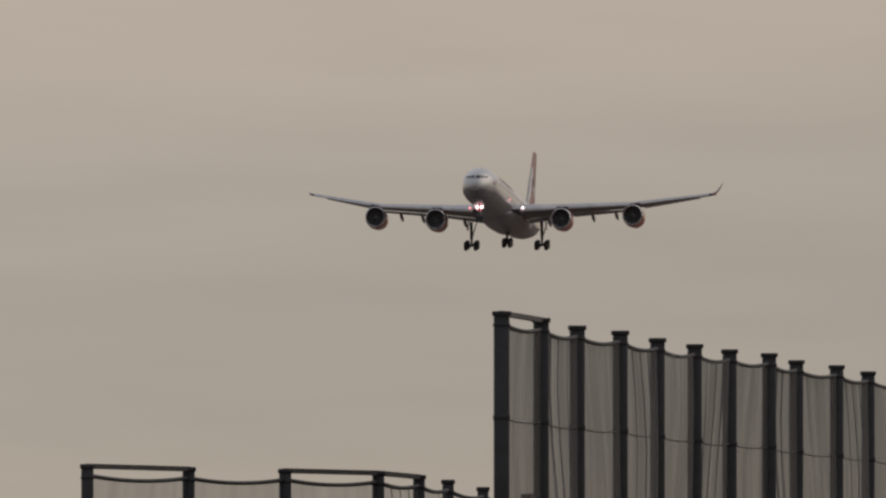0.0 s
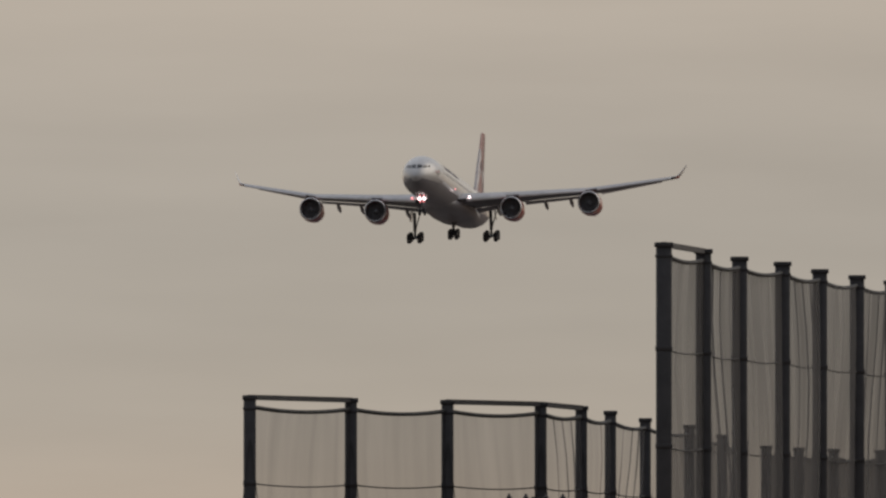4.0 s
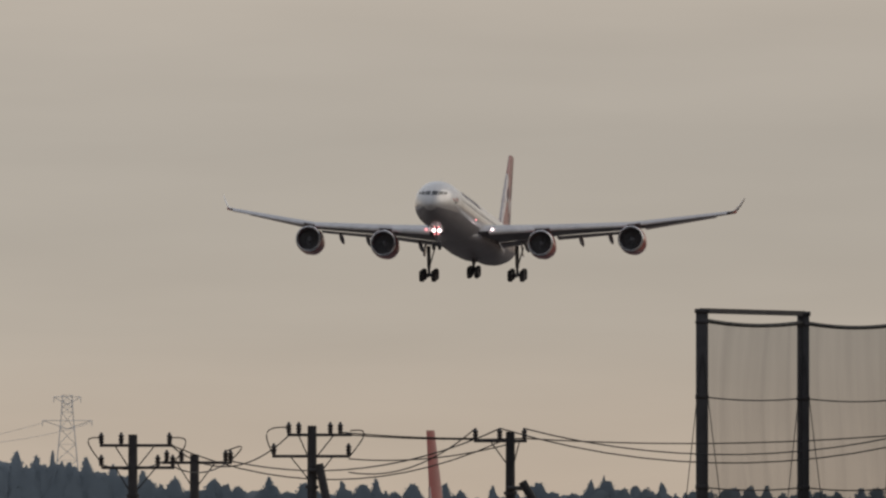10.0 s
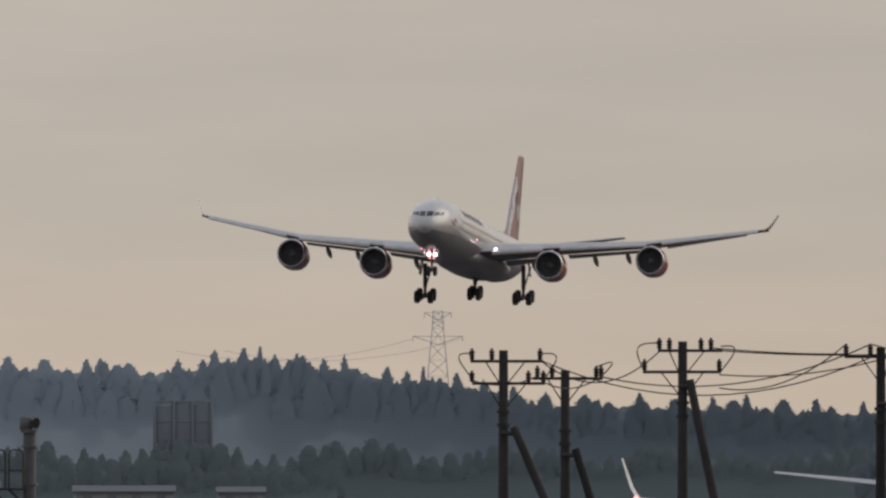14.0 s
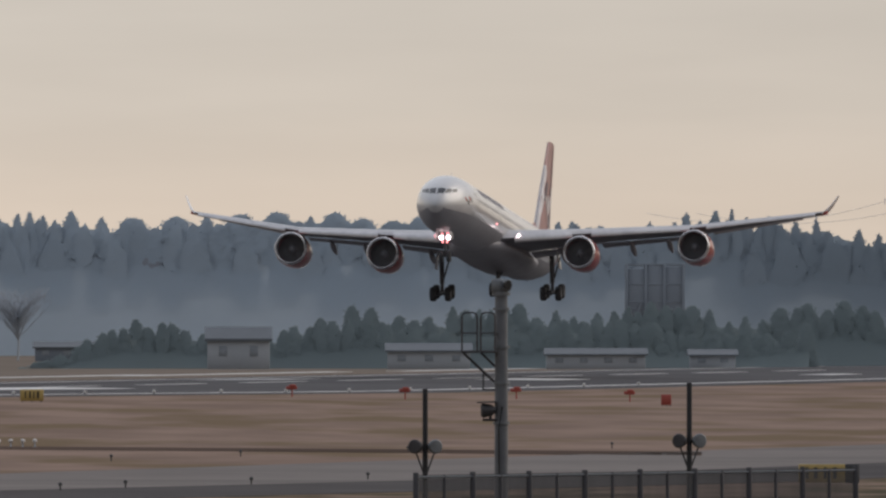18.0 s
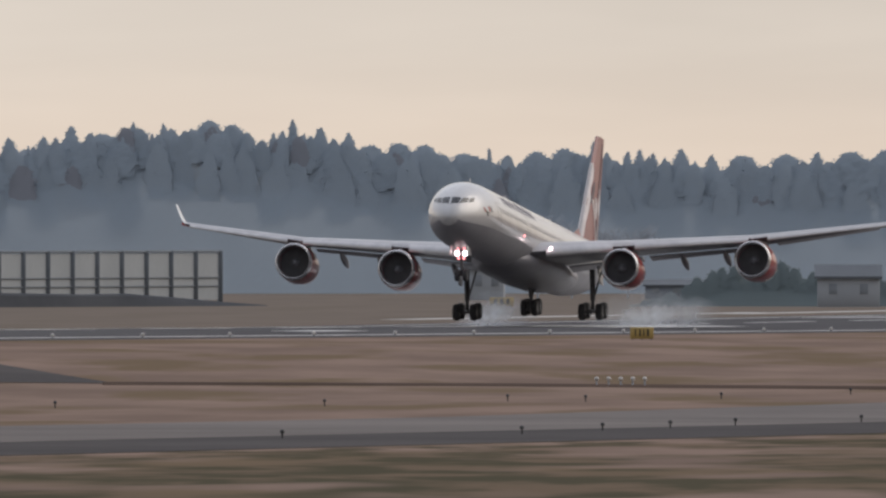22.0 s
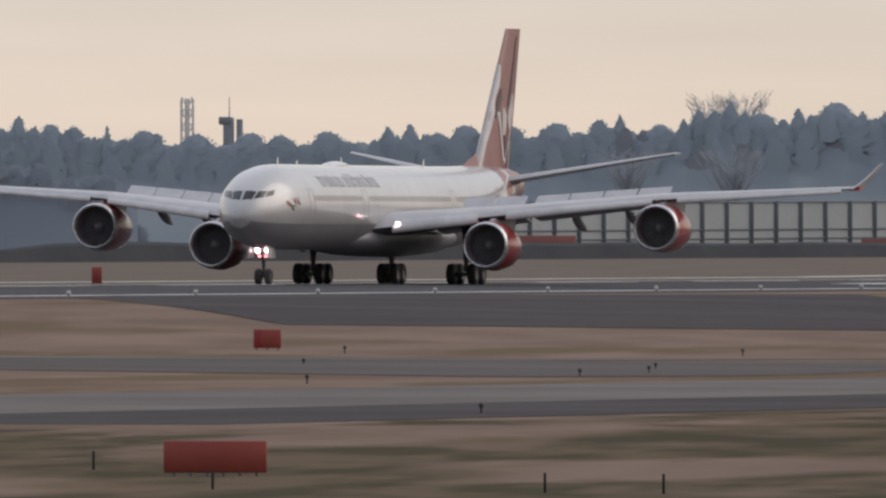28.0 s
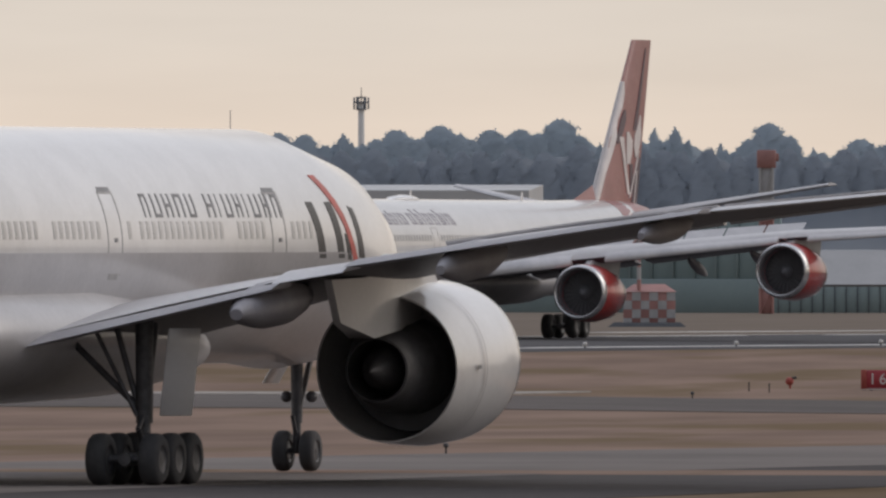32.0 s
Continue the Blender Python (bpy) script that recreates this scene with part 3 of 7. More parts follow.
def mesh_from(name, v, f, material):
    me = bpy.data.meshes.new(name)
    me.vertices.add(len(v))
    me.vertices.foreach_set("co", np.asarray(v, dtype=np.float32).ravel())
    me.loops.add(f.size)
    me.loops.foreach_set("vertex_index", f.ravel().astype(np.int32))
    me.polygons.add(len(f))
    me.polygons.foreach_set("loop_start", np.arange(0, f.size, f.shape[1], dtype=np.int32))
    me.update(calc_edges=True)
    me.validate()
    me.materials.append(M[material])
    return me


def soften(me, lean, keep):
    """Foliage takes the light as a mass: its normals lean towards the open side."""
    n = np.zeros(len(me.vertices) * 3, dtype=np.float32)
    me.vertex_normals.foreach_get("vector", n)
    n = keep * n.reshape(-1, 3) + np.array(lean)
    n /= np.linalg.norm(n, axis=1)[:, None]
    me.normals_split_custom_set_from_vertices(n.tolist())


def backing(b0, b1, dist, top):
    """The closed leafy flank of a wood, from which the crowns swell a little."""
    nb, ns = int((b1 - b0) * dist / 1000 / 0.6), 26
    b, s = np.linspace(b0, b1, nb), np.linspace(0, 1, ns)
    head = EYE + (dist + 4) * np.array([top(v) for v in b]) / 1000
    base = np.array([lie(*along(dist * math.sin(v / 1000), dist * math.cos(v / 1000))) for v in b]) - 0.4
    H = np.maximum(head - base, 0.3)[:, None] * s[None, :]
    D = dist + 4 * s[None, :] + rng.uniform(-0.04, 0.04, H.shape)
    z = base[:, None] + H + rng.uniform(-0.3, 0.3, H.shape) * s[None, :]
    v = np.stack([D * np.sin(b / 1000)[:, None], D * np.cos(b / 1000)[:, None], z], 2).reshape(-1, 3)
    i, j = np.meshgrid(np.arange(nb - 1), np.arange(ns - 1), indexing="ij")
    k = (i * ns + j).ravel()
    return v, np.concatenate([np.stack([k, k + ns, k + ns + 1], 1), np.stack([k, k + ns + 1, k + 1], 1)])


SECTION = {"round": lambda u: (1 - u ** 2.7) ** 0.60 * np.minimum(1, 0.72 + u),
           "cedar": lambda u: (1 - u ** 1.75) ** 0.80 * np.minimum(1, 0.80 + u),
           "tiered": lambda u: (1 - u ** 1.6) ** 0.75 * (0.80 + 0.24 * np.cos(21.0 * u + 0.6)),
           "spire": lambda u: (1 - u) ** 0.85}
KINDS = {"r": "round", "c": "cedar", "t": "tiered", "s": "spire"}
UPS = np.array([0.0, 0.14, 0.28, 0.40, 0.50, 0.59, 0.67, 0.74, 0.80, 0.86, 0.91, 0.95, 0.985])
ROUND = np.arange(15) * (2 * math.pi / 15)


def crown(x, y, z, h, r, deep, kind):
    """One crown: a lumpy core, and leaf sprays over it."""
    ph = rng.uniform(0, 6.283, 5)
    sec = SECTION[KINDS[kind]]
    lean = rng.normal(0, 0.03, 2) * h
    def rad(u, a):
        lump = 0.13 * np.sin(3 * a + 8 * u + ph[0]) + 0.10 * np.sin(5 * a - 17 * u + ph[1]) + 0.09 * np.sin(2 * a + 29 * u + ph[2]) + 0.06 * np.sin(9 * a + 41 * u + ph[3])
        return r * sec(u) * (1 + lump)
    U, A = np.meshgrid(UPS, ROUND, indexing="ij")
    R = 0.84 * rad(U, A) * rng.uniform(0.90, 1.08, U.shape) + 0.02
    core = np.stack([x + lean[0] * U + R * np.cos(A), y + lean[1] * U + deep * R * np.sin(A), z + h * U], 2).reshape(-1, 3)
    m = int(26 * r * h * (0.35 + deep)) + 20
    u = rng.uniform(0.08, 1, m) ** 0.85 * 0.995
    a = rng.uniform(0, 6.283, m)
    q = rad(u, a) * rng.uniform(0.88, 1.10, m) + 0.04
    pts = np.stack([x + lean[0] * u + q * np.cos(a), y + lean[1] * u + deep * q * np.sin(a), z + h * u + rng.normal(0, 0.06, m)], 1)
    return core, pts


def core_faces():
    n, k = len(ROUND), len(UPS)
    f = []
    for i in range(k - 1):
        for j in range(n):
            p, q = i * n + j, i * n + (j + 1) % n
            f += [(p, q, q + n), (p, q + n, p + n)]
    return np.array(f + [((k - 1) * n, (k - 1) * n + j, (k - 1) * n + j + 1) for j in range(1, n - 1)])


CORE_FACES = core_faces()


def facing_open(v, way):
    """Triangles wound so that each turns its face to the open side."""
    up = np.cross(v[:, 1] - v[:, 0], v[:, 2] - v[:, 0]) @ np.array(way) > 0
    k = np.arange(3 * len(v)).reshape(-1, 3)
    return np.where(up[:, None], k, k[:, [0, 2, 1]])


def leaves(points, size):
    """One small leaf spray at every point, turned at random."""
    n = len(points)
    t = rng.normal(0, 1, (n, 2, 3))
    t[:, :, 1] *= 0.12
    t /= np.linalg.norm(t, axis=2)[:, :, None]
    s = (size * rng.uniform(0.6, 1.3, n))[:, None]
    v = np.stack([points + t[:, 0] * s, points - 0.5 * t[:, 0] * s + 0.7 * t[:, 1] * s, points - 0.5 * t[:, 0] * s - 0.7 * t[:, 1] * s], 1)
    return v.reshape(-1, 3), facing_open(v, (0.0, -0.62, 0.78))


def wood(name, label, materials, backs, trees, leaf=0.20):
    """One object for a wood; each tree: x, y, z, height, radius, depth, kind, and which of the materials it takes."""
    V, F, T, P, W, k = [], [], [], [], [], 0
    for v, f in backs:
        V.append(v)
        F.append(f + k)
        T.append(np.zeros(len(f), int))
        k += len(v)
    for *t, tone in trees:
        core, pts = crown(*t)
        V.append(core)
        F.append(CORE_FACES + k)
        T.append(np.full(len(CORE_FACES), tone))
        k += len(core)
        P.append(pts)
        W.append(np.full(len(pts), tone))
    def made(nm, v, f, tones):
        me = mesh_from(nm, v, f, materials[0])
        for m in materials[1:]:
            me.materials.append(M[m])
        me.polygons.foreach_set("material_index", tones.astype(np.int32))
        me.polygons.foreach_set("use_smooth", [True] * len(me.polygons))
        soften(me, (0.0, -0.62, 0.78), 0.02)
        return new(nm, me)
    ob = made(name, np.concatenate(V), np.concatenate(F), np.concatenate(T))
    tagged(ob, label, "trees", kind="stuff")
    v, f = leaves(np.concatenate(P), leaf)
    c = made("leaf_sprays", v, f, np.concatenate(W))
    c.parent = ob
    c["kind"] = "stuff"
    return ob


# crowns that stand out on the skyline, stretch by stretch: bearing, elevation, and their kinds
STANDING = [
    ([(-134, 4.0), (-131, 3.8), (-128, 3.9), (-125, 3.7), (-122, 3.9), (-119.5, 3.7), (-117.5, 3.8), (-116.4, 3.86), (-115.4, 3.79), (-113.8, 3.79), (-111.5, 3.98), (-109.6, 4.18), (-107.4, 4.0), (-106.2, 4.01), (-104.5, 4.45), (-102.1, 3.63), (-100.5, 4.01), (-99.4, 4.09), (-97.5, 3.4), (-95.4, 4.26), (-93.4, 3.2)], "rrcrrrcrrcrrrrrctttrtr"),
    ([(-91.6, 3.6), (-90.3, 3.84), (-89.6, 3.99), (-88.4, 4.01), (-86.7, 3.24), (-85.5, 2.17), (-84.2, 2.2), (-82.8, 2.41), (-81.2, 2.56), (-79.7, 2.22), (-78.8, 2.1), (-77.4, 2.1), (-75.6, 1.93), (-73.5, 1.8), (-71.2, 1.85), (-69.8, 1.73), (-67.8, 1.9), (-65.2, 2.12), (-64.2, 2.22), (-63.1, 1.85), (-61.9, 2.17), (-60.0, 2.15), (-58.0, 2.27), (-56.2, 2.41)], "rsctrrrrcrrsrrrrrccrrrrr"),
    ([(-55.4, 2.58), (-53.6, 2.19), (-51.9, 2.87), (-50.6, 3.2), (-49.2, 2.7), (-47.6, 2.87), (-46.0, 3.16), (-44.7, 2.75), (-43.7, 2.85), (-42.7, 3.33), (-41.7, 3.33), (-41.0, 3.04), (-39.8, 2.8), (-38.5, 3.82), (-37.1, 3.87), (-35.9, 4.3), (-34.6, 4.0), (-33.2, 4.45), (-32.0, 4.4), (-30.0, 4.57), (-29.0, 4.4), (-27.3, 4.03), (-26.4, 4.56), (-25.3, 4.25), (-24.1, 4.01)], "crccrcrcrccrrcccrttrrttcc"),
    ([(-23.0, 3.5), (-21.9, 3.6), (-20.7, 3.5), (-19.1, 3.14), (-17.9, 3.41), (-17.3, 3.07), (-15.9, 3.21), (-14.8, 3.36), (-13.4, 3.65), (-12.1, 3.26), (-11.5, 3.32), (-10.9, 3.17), (-9.8, 3.33), (-8.4, 3.05), (-7.1, 3.06), (-5.2, 3.1), (-3.8, 3.2), (-2.4, 3.22), (-0.9, 3.3), (0.5, 3.09), (1.7, 3.28), (2.9, 3.05), (4.0, 2.95), (5.3, 3.12), (6.7, 2.97)], "rrrrsrrrscccccrrcrrcrrrrr"),
    ([(7.8, 3.02), (9.4, 2.9), (11.1, 2.9), (11.9, 2.9), (13.0, 2.71), (15.2, 2.88), (16.7, 3.26), (17.8, 3.38), (18.6, 3.41), (19.3, 3.06), (20.3, 3.12), (21.4, 2.9), (22.4, 3.05), (24.1, 2.58), (25.0, 2.36), (25.7, 2.54), (27.2, 2.32), (28.4, 2.0), (29.6, 1.71), (31.0, 1.45), (32.6, 1.35), (35.0, 1.42), (36.6, 1.2), (38.1, 1.23)], "crccrcccscccsccsccccrcrc"),
    ([(39.6, 1.35), (41.0, 1.15), (42.5, 1.18), (44.5, 1.05), (46.5, 1.2), (48.8, 1.3), (49.4, 1.5), (52.0, 1.18), (54.9, 0.99), (58, 1.0), (62, 0.95), (66, 0.9), (71, 0.95), (77, 0.9), (84, 0.85), (92, 0.9), (100, 0.9)], "crccrcscrrrcrrcrr"),
]
CRESTS = [(*p, k) for row, kinds in STANDING for p, k in zip(row, kinds)]


def planted(b, d, e, h, r, kind, tone, deep=0.35):
    """A crown whose top stands at an elevation; it reaches down no further than the ground."""
    x, y = d * math.sin(b / 1000), d * math.cos(b / 1000)
    top, ground_z = EYE + d * e / 1000, lie(*along(x, y)) - 0.2
    h = min(h, top - ground_z)
    return (x, y, top - h, h, r, deep, kind, tone) if h > 0.6 else None


def rows_of(b0, b1, dist, top, count, step, r, kinds, tone, jitter=0.16, deep=0.08):
    """Row upon row of crowns down the flank of a wood, each nearer and lower than the last."""
    out = []
    for k in range(count):
        b, d = b0 + rng.uniform(0, 1), dist - 0.15 * k
        while b < b1:
            rr = r * rng.uniform(0.75, 1.3)
            out.append(planted(b, d + rng.uniform(-0.3, 0.3), top(b) - k * step + rng.normal(0, jitter), rr * rng.uniform(2.6, 3.8), rr, rng.choice(list(kinds)), tone(b), deep))
            b += rr / d * 1000 * rng.uniform(1.0, 1.7)
    return [t for t in out if t]


def grow():
    line = [(b, e) for b, e, k in CRESTS]
    sky = lambda b: pw(line, b)
    def tone(b):
        return 1 if rng.uniform() < (0.14 if -62 < b < -44 else 0.03) and b < 10 else 0
    trees = []
    for i, (b, e, k) in enumerate(CRESTS):
        gap = 3.055 * min(b - CRESTS[i - 1][0] if i else 2, CRESTS[i + 1][0] - b if i + 1 < len(CRESTS) else 2)
        r = min(3.4 if k == "r" else 2.5, max(1.15, 0.85 * gap)) * (0.75 if k in "ts" else 1.0)
        if b > 9:
            r = min(r, 1.8)
        trees.append(planted(b, 3055, e, 8.5 if k != "r" else 6.0, r, k, 0, 0.16))
        for w in (-1, 1):
            trees.append(planted(b + w * r * 0.8 / 3.055, 3054.5, e - rng.uniform(0.35, 0.7), 4.5, r * rng.uniform(0.5, 0.75), "r" if k == "r" else "c", 0, 0.12))
    trees += rows_of(-134, 100, 3054.6, lambda b: sky(b) - 0.42, 1, 1.0, 1.5, "rrc", tone, 0.14, 0.06)
    trees += rows_of(-134, 100, 3054.2, lambda b: sky(b) - 1.15, 1, 1.0, 2.2, "rrc", tone, 0.3, 0.03)
    wood("far_wood", "conifers and broadleaf trees along the airfield's far edge, haze painted into their colour", ("conifer", "tawny"),
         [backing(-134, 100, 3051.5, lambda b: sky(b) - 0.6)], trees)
    low = lambda b: -1.0 + 0.25 * math.sin(b * 0.9)
    lower = lambda b: -1.7 + 0.3 * math.sin(b * 0.6) - 1.8 * max(0.0, min(1.0, (-7 - b) / 5))
    one = lambda b: 0
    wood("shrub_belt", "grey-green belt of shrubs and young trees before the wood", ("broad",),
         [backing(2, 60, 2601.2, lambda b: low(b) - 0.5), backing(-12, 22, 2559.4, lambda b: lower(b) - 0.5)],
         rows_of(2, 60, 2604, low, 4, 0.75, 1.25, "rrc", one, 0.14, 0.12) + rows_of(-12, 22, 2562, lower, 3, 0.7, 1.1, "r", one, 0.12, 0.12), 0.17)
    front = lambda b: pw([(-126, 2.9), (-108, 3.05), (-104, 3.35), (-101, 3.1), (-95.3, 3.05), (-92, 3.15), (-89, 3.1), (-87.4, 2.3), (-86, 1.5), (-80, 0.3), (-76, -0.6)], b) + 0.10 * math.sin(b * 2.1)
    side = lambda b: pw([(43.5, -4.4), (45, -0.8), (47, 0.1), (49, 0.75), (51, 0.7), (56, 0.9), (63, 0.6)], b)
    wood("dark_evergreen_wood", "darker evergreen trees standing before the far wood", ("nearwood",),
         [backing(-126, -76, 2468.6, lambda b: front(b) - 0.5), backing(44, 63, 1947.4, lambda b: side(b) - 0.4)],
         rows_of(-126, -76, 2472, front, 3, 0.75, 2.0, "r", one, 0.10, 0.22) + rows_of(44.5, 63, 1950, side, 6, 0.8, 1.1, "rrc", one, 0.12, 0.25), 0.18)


grow()


# ---------------------------------------------------------------- aircraft
# In an aircraft's own space x is forward, y to its left, z up; the origin lies on the ground between the main gears.
class Body:
    """A fuselage by its stations: x, height of the axis, half width, half height."""

    def __init__(self, stations):
        self.st = sorted(stations)

    def at(self, x):
        s = self.st
        for a, b in zip(s, s[1:]):
            if x <= b[0]:
                t = max(0.0, (x - a[0]) / (b[0] - a[0]))
                return tuple(lerp(a[i], b[i], t) for i in (1, 2, 3))
        return s[-1][1:]

    def p(self, x, deg, off=0.0):
        z, w, h = self.at(x)
        c, s = math.cos(radians(deg)), math.sin(radians(deg))
        return Vector((x, (w + off) * c, z + (h + off) * s))

    def shell(self, n=56):
        xs = [a[0] for a in self.st]
        return loft([[self.p(x, 360 * i / n) for i in range(n)] for x in xs])

    def patch(self, x0, x1, d0, d1, off=0.012, nx=4, nd=4):
        """A thin plate on the skin between two stations and two angles above the left horizontal."""
        out = [[self.p(lerp(x0, x1, i / nx), lerp(d0, d1, j / nd), off) for j in range(nd + 1)] for i in range(nx + 1)]
        inn = [[self.p(lerp(x0, x1, i / nx), lerp(d0, d1, j / nd), off - 0.03) for j in range(nd + 1)] for i in range(nx + 1)]
        rings = [a + b[::-1] for a, b in zip(out, inn)]
        return loft(rings)

    def quad(self, corners, off=0.015, n=4):
        """A plate on the skin between four corners, each a station and an angle."""
        a, b, c, d = corners
        mixed = lambda u, v, k: lerp(lerp(a[k], b[k], u), lerp(d[k], c[k], u), v)
        rings = []
        for i in range(n + 1):
            top = [self.p(mixed(i / n, j / n, 0), mixed(i / n, j / n, 1), off) for j in range(n + 1)]
            low = [self.p(mixed(i / n, j / n, 0), mixed(i / n, j / n, 1), off - 0.04) for j in range(n + 1)]
            rings.append(top + low[::-1])
        return loft(rings)

    def skew(self, xa, xb, d0, d1, wide, off=0.012, n=6):
        """A slanting stripe on the skin from (xa, d0) to (xb, d1)."""
        rings = []
        for i in range(n + 1):
            t = i / n
            x, d = lerp(xa, xb, t), lerp(d0, d1, t)
            w = wide if not callable(wide) else wide(t)
            rings.append([self.p(x - w / 2, d, off), self.p(x + w / 2, d, off), self.p(x + w / 2, d, off - 0.03), self.p(x - w / 2, d, off - 0.03)])
        return loft(rings)


def fin_shape(le0, c0, z0, le1, c1, z1, thick=0.10):
    def p(s, h, side):
        le, c, z = lerp(le0, le1, h), lerp(c0, c1, h), lerp(z0, z1, h)
        y = thick * c * 5 * (0.2969 * math.sqrt(s) - 0.126 * s - 0.3516 * s * s + 0.2843 * s ** 3 - 0.1036 * s ** 4)
        return Vector((le - s * c, side * y, z))
    return p


def fin_band(p, rows, side, off=0.03):
    """A painted band on a fin; rows: height, first and last part of the chord."""
    rings = []
    for h, s0, s1 in rows:
        q = [p(lerp(s0, s1, k / 3), h, side) for k in range(4)]
        rings.append([v + Vector((0, side * off, 0)) for v in q] + [v - Vector((0, side * 0.02, 0)) for v in q[::-1]])
    return loft(rings)


def wheel(parent, x, y, z, r, w, hub="hub"):
    t = part("wheel", moved(lathe([(-w / 2, r * 0.55), (-w / 2, r * 0.86), (-w * 0.36, r * 0.97), (-w * 0.15, r), (w * 0.15, r), (w * 0.36, r * 0.97), (w / 2, r * 0.86), (w / 2, r * 0.55)], 28),
             pose(0, 0, 0, 0, 0, 90)), "tyre", parent, "worn black rubber tyre", at=pose(x, y, z))
    return t


def hubs(x, y, z, r, w):
    return moved(join(lathe([(-w / 2 + 0.03, r * 0.15), (-w / 2 + 0.05, r * 0.5), (-w / 2 + 0.01, r * 0.57), (w / 2 - 0.01, r * 0.57), (w / 2 - 0.05, r * 0.5), (w / 2 - 0.03, r * 0.15)], 20, True, True)), pose(x, y, z, 0, 0, 90))


def bogie(parent, name, x, y, top, r, w, axles, half, label):
    """A main gear: leg with its beam as one part, the wheels under it."""
    g = [tube((0, 0, top), (0, 0, r + 0.9), 0.24, 0.22, 14), tube((0, 0, r + 1.0), (0, 0, r + 0.05), 0.16, 0.16, 14),
         tube((axles[-1] - 0.25, 0, r), (axles[0] + 0.25, 0, r), 0.17, 0.17, 12),
         tube((0.9, 0, top - 0.2), (0.1, 0, r + 1.0), 0.10, 0.09, 10), tube((-0.55, 0, r + 0.75), (-0.12, 0, r + 0.45), 0.07, 0.07, 8), tube((-0.55, 0, r + 0.75), (-0.15, 0, r + 1.1), 0.07, 0.07, 8),
         tube((0, 0.8, top - 0.1), (0, 0.1, r + 1.1), 0.08, 0.08, 8)]
    for ax in axles:
        g.append(tube((ax, -half - 0.1, r), (ax, half + 0.1, r), 0.10, 0.10, 10))
        g += [hubs(ax, s * half, r, r, w) for s in (-1, 1)]
    leg = part(name, join(*g), "strut", parent, label, at=pose(x, y, 0))
    for ax in axles:
        for s in (-1, 1):
            wheel(leg, ax, s * half, r, r, w)
    return leg


def engine(parent, x, y, z, cowl, r=1.55, length=5.2, blades=26, label="", lip_len=0.45, exit=1.20):
    """A fan engine hung by its inlet centre; the cowl is a part and carries the rest."""
    k = r / 1.55
    at = pose(x, y, z, 0, -2.0, 0)
    L = length
    outer = [(-lip_len, 1.50 * k), (-0.9, 1.55 * k), (-L * 0.5, 1.56 * k), (-L * 0.8, lerp(1.54, exit, 0.45) * k), (-L, exit * k)]
    inner = [(-L, (exit - 0.03) * k), (-L * 0.8, (exit + 0.01) * k), (-L * 0.5, 1.25 * k), (-1.2, 1.22 * k), (-lip_len, 1.24 * k)]
    c = part("engine_cowl", lathe(outer + inner + outer[:1], 48), cowl, parent, label, at=at)
    part("inlet_lip", lathe([(-lip_len - 0.01, 1.245 * k), (-0.2, 1.25 * k), (-0.05, 1.30 * k), (0, 1.365 * k), (-0.05, 1.43 * k), (-0.2, 1.475 * k), (-lip_len - 0.01, 1.505 * k)], 48), "lip", c, "bare polished metal inlet lip")
    fan = [lathe([(-0.75, 0.02), (-0.85, 0.14 * k), (-1.25, 0.38 * k), (-1.35, 0.38 * k)], 24, True, False), lathe([(-1.62, 1.235 * k), (-1.62, 0.05)], 32, False, True)]
    blade = None
    for i in range(blades):
        m = pose(0, 0, 0, 360 * i / blades)
        if blade:
            same("fan_blade", blade, c, m)
            continue
        blade = part("fan_blade", ([(-1.25, -0.03, 0.3 * k), (-1.5, 0.06, 0.3 * k), (-1.55, 0.22, 1.2 * k), (-1.3, -0.10, 1.2 * k), (-1.27, -0.05, 0.3 * k), (-1.52, 0.04, 0.3 * k), (-1.57, 0.20, 1.2 * k), (-1.32, -0.12, 1.2 * k)],
                          [(0, 1, 2, 3), (7, 6, 5, 4), (0, 3, 7, 4), (1, 5, 6, 2)]), "blade", c, "curved dull titanium fan blade", at=m)
    part("fan_hub", join(*fan), "dark", c, "dark fan hub behind the inlet")
    part("inlet_duct", lathe([(-lip_len + 0.01, 1.235 * k), (-1.62, 1.215 * k)], 40), "dark", c)
    core = [(-L * 0.55, 0.95 * k), (-L * 0.9, 0.86 * k), (-L - 0.9, 0.62 * k), (-L - 0.92, 0.58 * k), (-L * 0.9, 0.60 * k)]
    part("core_nozzle", lathe(core, 36), "titan", c, "heat-stained metal core nozzle")
    part("exhaust_cone", lathe([(-L * 0.9, 0.45 * k), (-L - 0.6, 0.36 * k), (-L - 1.5, 0.03)], 24, False, True), "titan", c)
    part("fan_exit_duct", lathe([(-L * 0.62, 1.25 * k), (-L * 0.62, 0.80 * k)], 36), "dark", c)
    return c


def wing_panel(y0, y1, le, chord, zed, thick, side, n=8, cut=1.0, full=1.0, wash=lambda y: 0.0):
    rings = []
    for i in range(n + 1):
        y = lerp(y0, y1, i / n)
        rings.append(foil((le(y), side * y, zed(y)), chord(y) * cut, thick(y), -wash(y), full=full))
    return loft(rings if side > 0 else rings[::-1])


